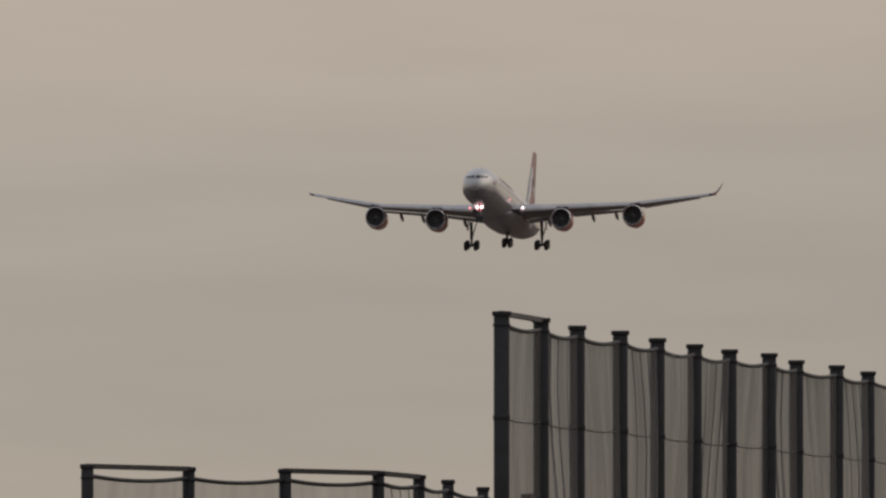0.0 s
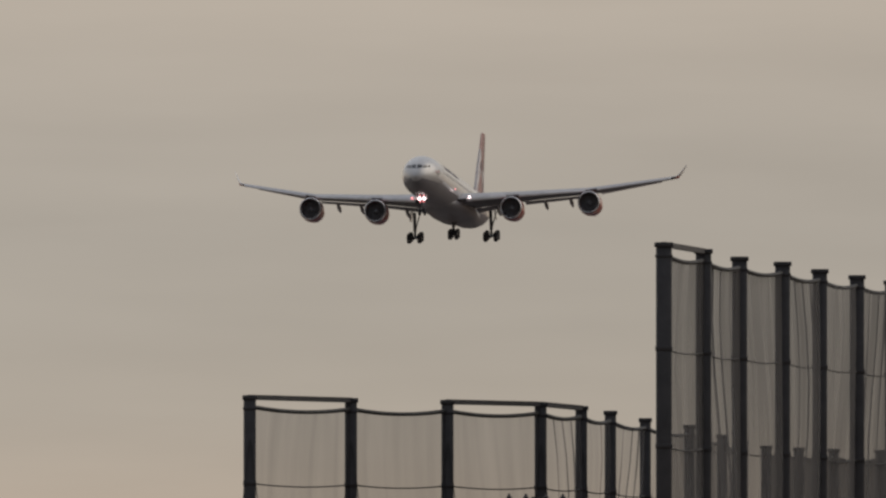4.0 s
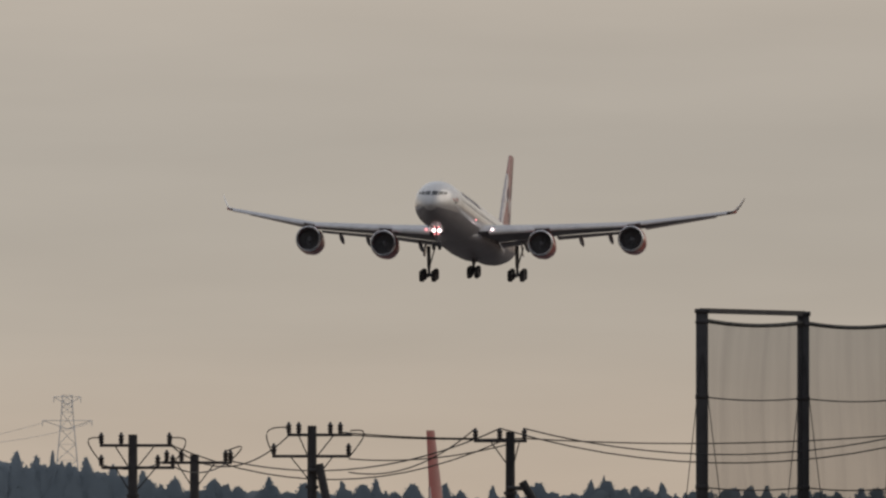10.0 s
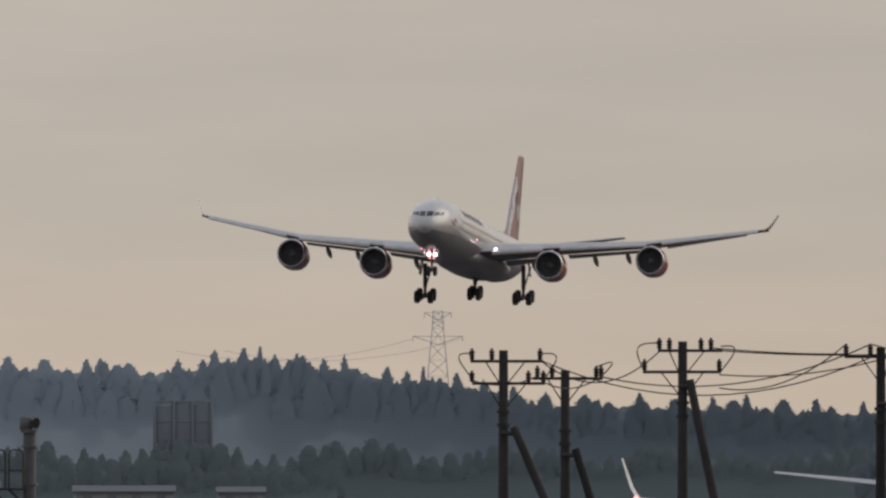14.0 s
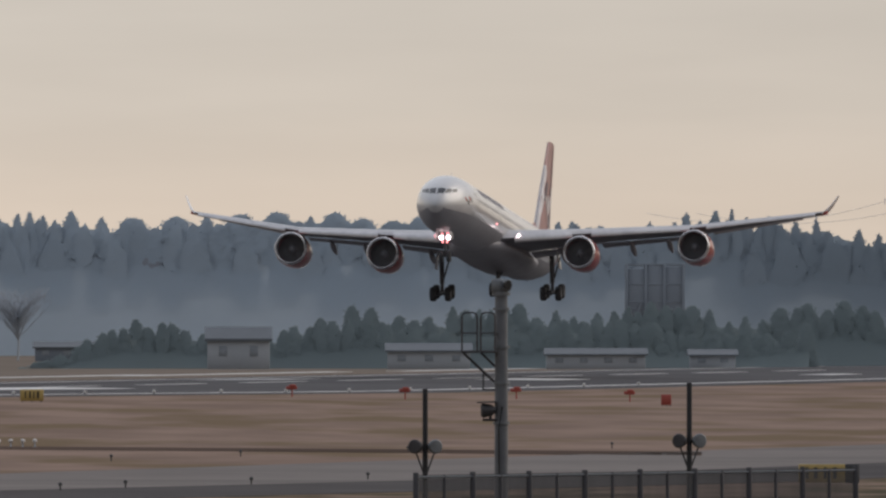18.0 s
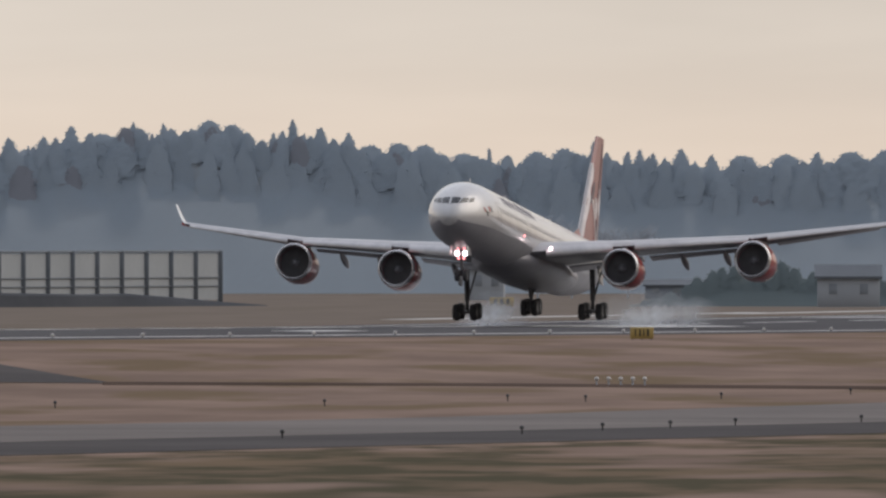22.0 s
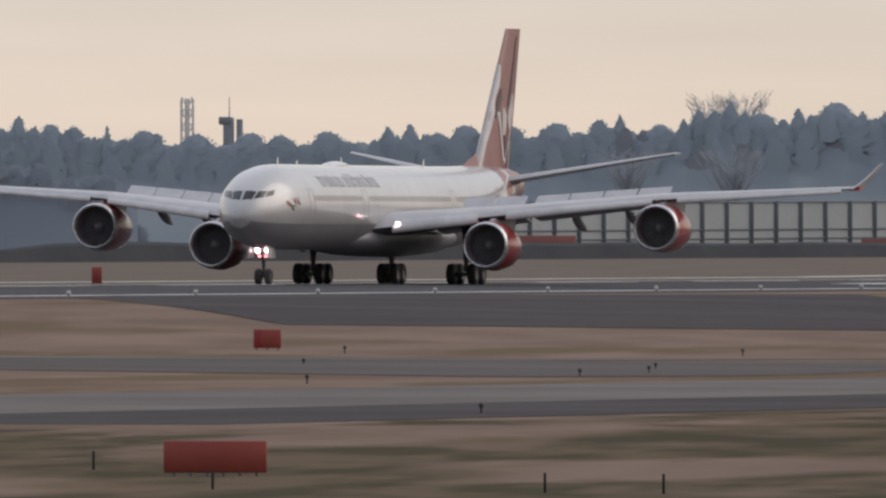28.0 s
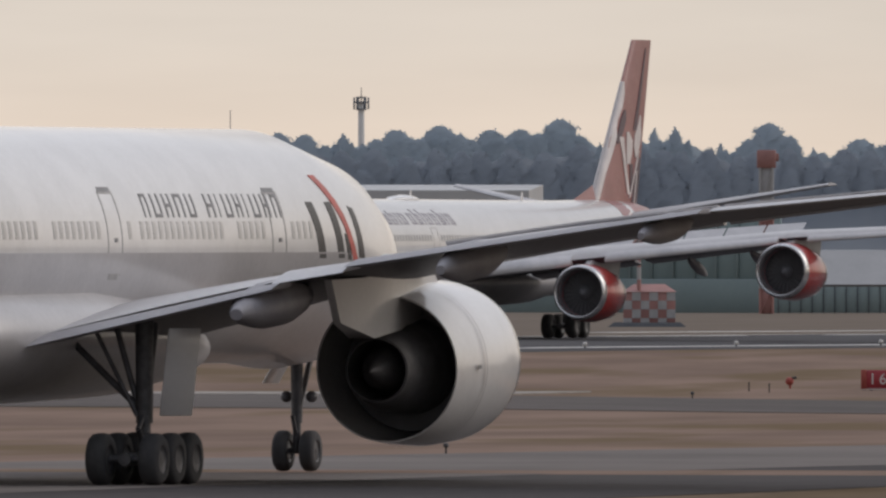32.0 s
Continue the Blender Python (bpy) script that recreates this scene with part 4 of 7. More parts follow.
def slat_geo(y0, y1, le, chord, zed, side, fwd=0.30, drop=0.22, depth=0.13):
    rings = []
    for y in (y0, lerp(y0, y1, 0.5), y1):
        c = chord(y)
        w = max(0.55, c * depth)
        o = Vector((le(y) + fwd, side * y, zed(y) - drop))
        rings.append([o + Vector(v) for v in ((0, 0, 0), (-0.06 * w, 0, 0.16 * w), (-0.35 * w, 0, 0.36 * w), (-w, 0, 0.52 * w), (-w, 0, 0.47 * w), (-0.55 * w, 0, 0.24 * w), (-0.45 * w, 0, -0.06 * w), (-0.25 * w, 0, -0.14 * w), (-0.04 * w, 0, -0.10 * w))])
    return loft(rings if side > 0 else rings[::-1])


def flap_geo(y0, y1, le, chord, zed, side, wide, deg, back=0.1, drop=0.12):
    rings = []
    for y in (y0, y1):
        te = le(y) - chord(y)
        w = wide * max(0.45, min(1.0, chord(y) / chord(y0)))
        rings.append(foil((te + w * 0.35 - back, side * y, zed(y) - drop), w, 0.11, twist=deg))
    return loft(rings if side > 0 else rings[::-1])


def canoe(x, y, z, length, deep, wide, tilt):
    rings = []
    for i in range(9):
        t = i / 8
        r = math.sin(math.pi * (0.06 + 0.9 * t)) ** 0.7
        rings.append([(-length * t, wide * r * math.cos(2 * math.pi * k / 12), -deep * 0.4 + deep * r * math.sin(2 * math.pi * k / 12) * 0.6) for k in range(12)])
    return moved(loft(rings), pose(x, y, z, 0, -tilt, 0))


FLEX = []      # outer wings that bend, with their hinge
SPOILERS = []
GEARS = []


def four_engine_airliner():
    t = thing("airliner", "white four-engined airliner with red engines and red patterned fin, wheels down", "airliner")
    Z0 = 5.15
    body = Body([(39.6, 4.45, 0.08, 0.06), (39.45, 4.48, 0.42, 0.40), (39.1, 4.53, 0.80, 0.78), (38.5, 4.62, 1.20, 1.20), (37.6, 4.75, 1.65, 1.68), (36.6, 4.88, 2.02, 2.08), (35.4, 5.00, 2.36, 2.42), (34.0, 5.08, 2.60, 2.65),
                 (32.4, 5.13, 2.75, 2.78), (30.5, Z0, 2.82, 2.82), (22, Z0, 2.82, 2.82), (10, Z0, 2.82, 2.82), (0, Z0, 2.82, 2.82), (-10.5, Z0, 2.82, 2.82), (-15, 5.22, 2.76, 2.76), (-19, 5.42, 2.58, 2.60),
                 (-23, 5.72, 2.25, 2.34), (-27, 6.08, 1.78, 1.98), (-31, 6.42, 1.20, 1.50), (-34, 6.68, 0.70, 0.95), (-35.4, 6.80, 0.35, 0.50), (-35.75, 6.84, 0.12, 0.18)])
    f = part("fuselage", body.shell(), "pearl", t, "pearly white fuselage")
    part("lower_fuselage", loft([[body.p(x, lerp(203, 337, i / 20), 0.010) for i in range(21)] + [body.p(x, lerp(337, 203, i / 20), -0.05) for i in range(21)] for x in [q[0] for q in body.st if -23.8 < q[0] < 39.2]]), "silver", f, "grey underside with shade and ground reflection painted in")
    # tail cone in the fin's red
    part("tail_cone", loft([[body.p(x, 360 * i / 40, 0.012) for i in range(40)] for x in (-23.8, -26, -28.5, -31, -34, -35.4)]), "finred", f, "rose-red painted tail cone")
    for d0, d1, x0, x1, m in ((10, 40, -21.5, -26.5, "finwhite"), (-30, 5, -22.5, -29.5, "findark"), (-8, 12, -25.0, -31.0, "finwhite")):
        for s in (1, -1):
            g = body.skew(x0, x1, d0, d1, lambda u: 1.6 - u, 0.03)
            part("tail_swoosh", g if s > 0 else ([(a, -b, c) for a, b, c in g[0]], [q[::-1] for q in g[1]]), m, f)
    # windscreen: three panes on each side, by the station and angle of their corners
    for c in (((38.80, 86), (38.52, 57), (37.75, 60), (37.98, 87)), ((38.42, 54), (37.72, 39), (37.02, 45), (37.64, 57)), ((37.58, 37), (36.8, 31), (36.3, 38), (36.98, 43))):
        for s in (0, 1):
            g = body.quad([(x, 180 - d if s else d) for x, d in c])
            part("cockpit_window", g, "glass", f, "dark cockpit window")
    # violet name bars, letter by letter, and the small figure emblem as plain strokes
    x = 27.0
    for wd, tall in zip((0.9, 0.35, 0.7, 1.0, 0.35, 1.0, 0, 1.0, 0.8, 0.35, 1.0, 1.0, 0.8, 0.35, 0.9), (1, 1, 1, 1.2, 1, 1, 0, 1, 1.4, 1.4, 1, 1, 1.4, 1, 1)):
        if wd:
            foot, head = 28.5, 31 + 15 * tall
            part("name_stroke", body.skew(x, x - 0.22, head, foot, 0.20), "ink", f)
            if wd > 0.6:
                part("name_stroke", body.skew(x - wd * 0.62, x - wd * 0.62 - 0.22, 44, foot, 0.20), "ink", f)
                for d in (43, 29):
                    part("name_stroke", body.patch(x - 0.05, x - wd * 0.70, d, d + 1.6, 0.014, 1, 1), "ink", f)
        x -= wd + 0.32
    for a, b, d0, d1, w, m in ((35.5, 35.2, 13, 4, 0.30, "redmark"), (35.2, 34.6, 9, -3, 0.30, "black"), (34.9, 34.2, 5, 2, 0.45, "black"), (34.4, 34.1, 14, 5, 0.32, "redmark"), (33.9, 33.5, 12, 4, 0.28, "black"), (34.2, 33.4, 15, 13, 0.3, "black")):
        part("nose_emblem", body.skew(a, b, d0, d1, w), m, f, "small red and black painted emblem")
    for x, d0, d1, w in ((31.4, -14, 24, 1.1), (17.5, -14, 24, 1.1), (-6.0, -14, 24, 1.1), (-19.5, -8, 24, 1.0)):
        for s in (1, -1):
            for g in (body.patch(x, x - 0.06, d0, d1, 0.006, 1, 6), body.patch(x - w, x - w - 0.06, d0, d1, 0.006, 1, 6), body.patch(x, x - w, d1, d1 + 1, 0.006, 2, 1)):
                part("door_seam", g if s > 0 else ([(a, -b, c) for a, b, c in g[0]], [q[::-1] for q in g[1]]), "seam", f)
    w0 = part("cabin_window", body.patch(0.12, -0.12, 8.5, 15.5, 0.006, 1, 1), "greyink", f, "small grey cabin window")
    w0.matrix_basis = pose(30.2, 0, 0)
    for i in range(1, 96):
        x = 30.2 - i * 0.533
        if any(abs(x - d + 0.5) < 0.9 for d in (31.4, 17.5, -6.0)):
            continue
        if x > -10:
            same("cabin_window", w0, f, pose(x, 0, 0))
        else:
            part("cabin_window", body.patch(x + 0.12, x - 0.12, 8.5, 15.5, 0.006, 1, 1), "greyink", f)
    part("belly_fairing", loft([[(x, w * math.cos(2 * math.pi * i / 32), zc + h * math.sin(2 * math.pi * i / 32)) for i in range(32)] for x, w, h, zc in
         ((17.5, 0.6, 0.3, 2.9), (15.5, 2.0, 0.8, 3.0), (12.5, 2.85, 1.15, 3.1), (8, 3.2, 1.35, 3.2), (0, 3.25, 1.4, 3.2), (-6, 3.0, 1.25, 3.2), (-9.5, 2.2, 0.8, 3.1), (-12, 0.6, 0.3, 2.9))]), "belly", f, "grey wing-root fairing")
    for x, d, h in ((29.5, 90, 0.5), (13, 90, 0.55), (24.5, 90, 0.3), (-9, 90, 0.5)):
        part("antenna", moved(loft([[(0.25, 0.02, 0), (-0.25, 0.02, 0), (-0.25, -0.02, 0), (0.25, -0.02, 0)], [(0, 0.01, h), (-0.2, 0.01, h), (-0.2, -0.01, h), (0, -0.01, h)]]), pose(x, 0, Z0 + 2.8)), "white", f)
    part("satellite_dome", loft([[(x, w * math.cos(2 * math.pi * i / 16), 7.93 + h * math.sin(2 * math.pi * i / 16)) for i in range(16)] for x, w, h in ((17, 0.1, 0.03), (16.2, 0.5, 0.2), (14.5, 0.6, 0.3), (12.8, 0.5, 0.22), (12, 0.1, 0.03))]), "white", f)
    # fin and tailplane
    fp = fin_shape(-22.9, 9.5, 7.6, -31.6, 3.9, 17.5)
    ring = lambda h: [fp(0.5 * (1 - math.cos(math.pi * i / 10)), h, 1) for i in range(11)] + [fp(0.5 * (1 - math.cos(math.pi * i / 10)), h, -1) for i in range(9, 0, -1)]
    fin = part("fin", loft([ring(h) for h in (0, 0.25, 0.5, 0.75, 0.97, 1.0)]), "finred", t, "rose-red fin with white and plum swooping bands")
    part("fin_fillet", loft([[(-18.5, 0.02, 7.8), (-18.5, -0.02, 7.8), (-18.5, 0, 7.82)], [(-23.4, 0.3, 7.6), (-23.4, -0.3, 7.6), (-23.4, 0, 8.9)]]), "finred", fin)
    for s in (1, -1):
        for m, off, rows in (("finwhite", 0.03, [(0.0, 0.0, 0.05), (0.2, 0.0, 0.06), (0.32, 0.0, 0.10), (0.42, 0.0, 0.12), (0.47, 0.0, 0.07), (0.52, 0.0, 0.06), (0.6, 0.0, 0.10), (0.68, 0.0, 0.08), (0.75, 0.0, 0.02)]),
                             ("findark", 0.045, [(0.38, 0.14, 0.18), (0.45, 0.12, 0.24), (0.52, 0.12, 0.26), (0.58, 0.16, 0.20)]),
                             ("finwhite", 0.05, [(0.08, 0.64, 0.72), (0.2, 0.48, 0.55), (0.32, 0.32, 0.40), (0.42, 0.16, 0.28)]),
                             ("findark", 0.03, [(0.09, 0.72, 0.80), (0.18, 0.66, 0.76), (0.26, 0.60, 0.70)]),
                             ("finwhite", 0.04, [(0.26, 0.50, 0.60), (0.33, 0.44, 0.62), (0.40, 0.38, 0.58), (0.45, 0.34, 0.42)]),
                             ("finwhite", 0.045, [(0.30, 0.76, 0.80), (0.36, 0.66, 0.88), (0.43, 0.64, 0.90), (0.50, 0.72, 0.84), (0.55, 0.76, 0.79)]),
                             ("finwhite", 0.055, [(0.06, 0.70, 0.74), (0.2, 0.78, 0.82), (0.34, 0.84, 0.89)]),
                             ("findark", 0.03, [(0.0, 0.80, 0.99), (0.15, 0.82, 0.99), (0.30, 0.88, 0.99)]),
                             ("finwhite", 0.06, [(0.02, 0.86, 0.89), (0.22, 0.85, 0.88)]),
                             ("findark", 0.03, [(0.46, 0.56, 0.68), (0.6, 0.58, 0.70), (0.8, 0.60, 0.70), (0.95, 0.62, 0.68)])):
            part("fin_band", fin_band(fp, rows, s, off), m, fin)
        le = lambda y: -25.4 - (y - 0.6) * 0.72
        ch = lambda y: lerp(6.2, 2.2, (y - 0.6) / 10.5)
        part("tailplane", wing_panel(0.6, 11.5, le, ch, lambda y: 6.85 + (y - 0.6) * 0.19, lambda y: 0.09, s, 5), "wing", t, "pale grey tailplane")
    # wings
    le = lambda y: 13.6 - (y - 2.6) * 0.668
    ch = lambda y: lerp(14.6, 9.6, (y - 2.6) / 7.2) if y < 9.8 else lerp(9.6, 2.7, (y - 9.8) / 20.9)
    zed = lambda y: 3.75 + (y - 2.6) * 0.098 + 0.0006 * (y - 2.6) ** 2 + 0.18 * math.sin(math.pi * min(1, (y - 2.6) / 28.1))
    th = lambda y: lerp(0.13, 0.10, y / 30)
    for s in (1, -1):
        w = part("wing", wing_panel(2.2, 19.2, le, ch, zed, th, s, 10, 0.97), "wing", t, "light grey swept wing")
        o = part("outer_wing", wing_panel(19.2, 30.7, le, ch, zed, th, s, 6), "wing", t, "light grey outer wing with an upswept winglet")
        part("wing_underside", wing_panel(2.3, 19.1, le, ch, zed, lambda y: 1.03 * th(y), s, 10, 0.965, full=-0.75), "underwing", w, "grey wing underside, darkened with painted-in shade")
        part("wing_underside", wing_panel(19.3, 30.6, le, ch, zed, lambda y: 1.03 * th(y), s, 6, 0.99, full=-0.75), "underwing", o, "grey wing underside, darkened with painted-in shade")
        FLEX.append((o, s, zed(19.2)))
        wl = []
        for i in range(5):
            u = i / 4
            wl.append(foil((le(30.7) - 0.1 - u * 2.3, s * (30.7 + 1.35 * u ** 0.85), zed(30.7) + 1.75 * u ** 1.15), lerp(2.5, 0.9, u), 0.08, up=(0, -s * min(1, u * 1.6), 1 - 0.5 * u)))
        part("winglet", loft(wl if s > 0 else wl[::-1]), "white", o, "white winglet with a red tip lamp")
        part("winglet_red", loft([[Vector((le(30.7) + d - 1.2, s * y, zed(y0) + z)) for d, z in ((0.5, -0.12), (0.5, 0.14), (-0.5, 0.12), (-0.5, -0.1))] for y, y0 in ((30.4, 30.4), (31.05, 30.9))]), "redmark", o)
        for y0, y1, pr in ((3.6, 8.6, w), (10.3, 18.9, w), (20.4, 30.1, o)):
            part("slat", slat_geo(y0, y1, le, ch, zed, s), "slat", pr, "extended metal leading-edge slat")
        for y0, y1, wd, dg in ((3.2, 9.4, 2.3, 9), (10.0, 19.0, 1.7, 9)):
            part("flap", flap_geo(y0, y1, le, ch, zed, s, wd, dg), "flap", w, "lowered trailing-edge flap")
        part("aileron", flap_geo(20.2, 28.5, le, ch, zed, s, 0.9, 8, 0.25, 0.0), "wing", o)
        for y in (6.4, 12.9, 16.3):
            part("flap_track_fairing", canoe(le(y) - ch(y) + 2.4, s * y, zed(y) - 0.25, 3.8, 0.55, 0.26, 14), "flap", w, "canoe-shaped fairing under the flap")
        for i in range(6):
            y0 = 5.6 + i * 2.15 + (0.5 if i > 1 else 0)
            y1 = y0 + 2.05
            x0 = [le(y) - ch(y) * 0.72 for y in (y0, y1)]
            zz = [zed(y) + ch(y) * 0.055 for y in (y0, y1)]
            c = [ch(y) * 0.13 + 0.35 for y in (y0, y1)]
            hinge = Vector((sum(x0) / 2, s * (y0 + y1) / 2, sum(zz) / 2))
            g = loft([[Vector((x0[k], s * y, zz[k] + d)) - hinge for d in (0, 0.05)] + [Vector((x0[k] - c[k], s * y, zz[k] - c[k] * 0.18 + d)) - hinge for d in (0.05, 0)] for k, y in ((0, y0), (1, y1))])
            sp = part("spoiler", g, "wing", t, "hinged spoiler panel on the wing", at=Matrix.Translation(hinge))
            SPOILERS.append((sp, hinge, Vector((s * (x0[1] - x0[0]), y1 - y0, s * (zz[1] - zz[0]))).normalized()))
        for y, x, z in ((19.47, 4.26, 3.80), (9.47, 11.18, 2.60)):
            e = engine(t, x, s * y, z + 0.05, "red", r=1.63, label="metallic red engine cowl")
            part("cowl_band", lathe([(-5.2, 1.288), (-4.75, 1.393)], 48), "lip", e, "bare metal nozzle ring")
            top = zed(y) - 0.15
            part("pylon", loft([[(x - 1.3, s * y + d, z + 1.45) for d in (-0.12, 0.12)] + [(x - 2.2, s * y + d, top) for d in (0.14, -0.14)],
                                [(x - 4.2, s * y + d, z + 1.2) for d in (-0.3, 0.3)] + [(x - 4.0, s * y + d, top + 0.35) for d in (0.3, -0.3)],
                                [(x - 7.5, s * y + d, z + 0.75) for d in (-0.15, 0.15)] + [(x - 8.0, s * y + d, top) for d in (0.15, -0.15)]]), "wing", e if False else t, "grey engine pylon")
        part("wing_lamp", moved(lathe([(0, 0.02), (0.02, 0.11), (-0.05, 0.14), (-0.2, 0.12)], 16, True, True), pose(le(4.0) + 0.55, s * 4.0, 4.05)), "lamp" if s > 0 else "lampsmall", w, "lit landing lamp in the wing root")
    part("side_lamp", ball((19.0, 2.75, 4.6), 0.11), "lampsmall", f, "small lit fuselage lamp")
    # landing gear
    for s in (1, -1):
        GEARS.append((bogie(t, "main_gear", 0, s * 5.34, 4.2, 0.70, 0.56, (0.99, -0.99), 0.73, "grey main gear leg with a four-wheel bogie"), (0, s * 5.34)))
        part("gear_door", moved(box(-1.0, 0.9, -0.03, 0.03, 0, 1.6, 0.02), pose(0, s * 6.0, 2.1, s * 8)), "white", t)
    GEARS.append((bogie(t, "centre_gear", -0.55, 0, 3.0, 0.70, 0.50, (0.78, -0.78), 0.45, "grey centre gear leg with a four-wheel bogie"), (-0.55, 0)))
    ng = part("nose_gear", join(tube((0, 0, 3.2), (0, 0, 1.2), 0.15, 0.14, 12), tube((0, 0, 1.3), (0, 0, 0.5), 0.10, 0.10, 12), tube((0, -0.5, 0.53), (0, 0.5, 0.53), 0.08, 0.08), tube((1.3, 0, 3.1), (0.05, 0, 1.5), 0.07, 0.07),
              hubs(0, 0.35, 0.53, 0.53, 0.36), hubs(0, -0.35, 0.53, 0.53, 0.36)), "strut", t, "grey nose gear leg", at=pose(32.93, 0, 0))
    GEARS.append((ng, None))
    for s in (1, -1):
        wheel(ng, 0, s * 0.35, 0.53, 0.53, 0.36)
        part("nose_lamp", moved(lathe([(0.05, 0.02), (0.07, 0.205), (0, 0.22), (-0.15, 0.15)], 16, True, True), pose(0.2, s * 0.33, 2.3)), "lamp", ng, "lit landing lamp on the nose gear")
        for dz, dy in ((0.42, 0.24), (-0.40, 0.22)):
            part("taxi_lamp", moved(lathe([(0.05, 0.02), (0.06, 0.105), (-0.1, 0.09)], 12, True, True), pose(0.2, s * dy, 2.3 + dz)), "lampsmall", ng, "small lit lamp on the nose gear")
        part("nose_gear_door", moved(box(-0.9, 0.9, -0.02, 0.02, 0, 0.85, 0.015), pose(33.6, s * 0.75, 1.75, s * 6)), "white", t)
    return t


def twin_widebody():
    t = thing("wide_body_airliner", "white twin-engined wide-body airliner with grey lettering, rolling along the taxiway", "airliner")
    Z0 = 6.05
    body = Body([(37.1, 5.0, 0.08, 0.06), (36.8, 5.02, 0.6, 0.55), (36, 5.1, 1.15, 1.15), (34.8, 5.3, 1.75, 1.75), (33, 5.5, 2.3, 2.35), (30.8, 5.68, 2.75, 2.78), (28.3, 5.77, 3.0, 3.0), (25.5, Z0, 3.1, 3.1), (12, Z0, 3.1, 3.1), (0, Z0, 3.1, 3.1),
                 (-12, Z0, 3.1, 3.1), (-18, 5.95, 2.95, 2.95), (-24, 6.4, 2.4, 2.5), (-30, 7.0, 1.5, 1.85), (-35, 7.5, 0.6, 1.1), (-36.8, 7.7, 0.12, 0.7)])
    f = part("fuselage", body.shell(72), "white", t, "glossy white fuselage")
    mir = lambda d: 180 - d
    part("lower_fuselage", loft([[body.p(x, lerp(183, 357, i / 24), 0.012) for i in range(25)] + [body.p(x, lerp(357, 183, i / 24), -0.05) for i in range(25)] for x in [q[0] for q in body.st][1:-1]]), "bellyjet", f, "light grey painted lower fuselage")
    # grey letters as bars, slightly leaning, in two words
    x = 8.0
    for i, (wd, gap) in enumerate(((0.8, .45), (1.0, .4), (0.9, .4), (1.0, .4), (0.9, 1.3), (1.0, .4), (0.35, .4), (0.95, .4), (0.75, .45), (0.35, .4), (0.95, .4), (0.8, .4), (0.8, .4))):
        wd, gap = wd * 0.74, gap * 0.74
        part("letter", body.patch(x, x + wd * 0.17, mir(14), mir(26), nx=1), "greyink", f)
        if wd > 0.4:
            part("letter", body.patch(x + wd * 0.72, x + wd * 0.89, mir(14), mir(26), nx=1), "greyink", f)
            part("letter", body.patch(x + wd * 0.2, x + wd * 0.8, mir((24.3, 14, 19.2)[i % 3]), mir((26, 15.7, 20.9)[i % 3]), 0.016, 1, 1), "greyink", f)
        x += wd + gap
    # emblem strokes
    for a, b, w, m, d0, d1 in ((22.8, 23.5, 0.6, "black", 22, -6), (24.5, 25.2, 0.55, "black", 22, -6), (25.6, 26.0, 0.35, "black", 6, -6), (26.7, 27.3, 0.55, "black", 22, -6), (24.3, 26.6, 0.5, "redmark", 37, -6)):
        part("emblem_stroke", body.skew(a, b, mir(d0), mir(d1), w, 0.02 if m == "redmark" else 0.012), m, f)
    w0 = part("cabin_window", body.patch(0.14, -0.14, mir(3.5), mir(12), 0.008, 1, 2), "winpale", f, "small rounded cabin window")
    w0.matrix_basis = pose(23.0, 0, 0)
    for i in range(1, 66):
        xx = 23.0 - i * 0.533
        if any(abs(xx - d) < 0.95 for d in (5.2, 19.6, -13)) or i in (14, 15, 30, 44, 45):
            continue
        same("cabin_window", w0, f, pose(xx, 0, 0))
    for x in (20.2, 5.8, -12.5):
        for g in (body.patch(x, x - 0.07, mir(-14), mir(27), 0.008, 1, 8), body.patch(x - 1.2, x - 1.27, mir(-14), mir(27), 0.008, 1, 8), body.patch(x, x - 1.2, mir(26), mir(27.5), 0.01, 2, 1), body.patch(x - .2, x - 1.0, mir(-13), mir(-16), 0.012, 2, 1)):
            part("door_seam", g, "seam", f)
        part("door_handle", body.patch(x - 0.45, x - 0.7, mir(2), mir(4), 0.015, 1, 1), "greyink", f)
        part("door_head", body.patch(x - 0.1, x - 1.1, mir(27), mir(29.5), 0.012, 2, 1), "greyink", f)
    part("wing_fairing", loft([[(x, w * math.cos(2 * math.pi * i / 40), zc + h * math.sin(2 * math.pi * i / 40)) for i in range(40)] for x, w, h, zc in
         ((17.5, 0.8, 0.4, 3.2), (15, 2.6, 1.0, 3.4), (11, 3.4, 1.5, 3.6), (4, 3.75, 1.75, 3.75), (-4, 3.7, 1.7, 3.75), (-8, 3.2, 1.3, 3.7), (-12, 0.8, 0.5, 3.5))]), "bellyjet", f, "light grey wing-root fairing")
    le = lambda y: 15.0 - (y - 3.0) * 0.70
    ch = lambda y: lerp(17.3, 9.2, (y - 3) / 7.2) if y < 10.2 else lerp(9.2, 2.7, (y - 10.2) / 20.8)
    zed = lambda y: 4.42 + (y - 3) * 0.1165 + 0.38 * math.sin(math.pi * min(1, max(0, (y - 3) / 28.4)))
    th = lambda y: lerp(0.13, 0.062, y / 30)
    wash = lambda y: lerp(-2.4, 0.3, max(0.0, min(1.0, (y - 3) / 11)))
    rear = lambda y: zed(y) + ch(y) * math.sin(math.radians(wash(y)))
    for s in (1, -1):
        w = part("wing", wing_panel(2.6, 31.4, le, ch, zed, th, s, 16, full=0.42, wash=wash), "wing", t, "light grey swept wing")
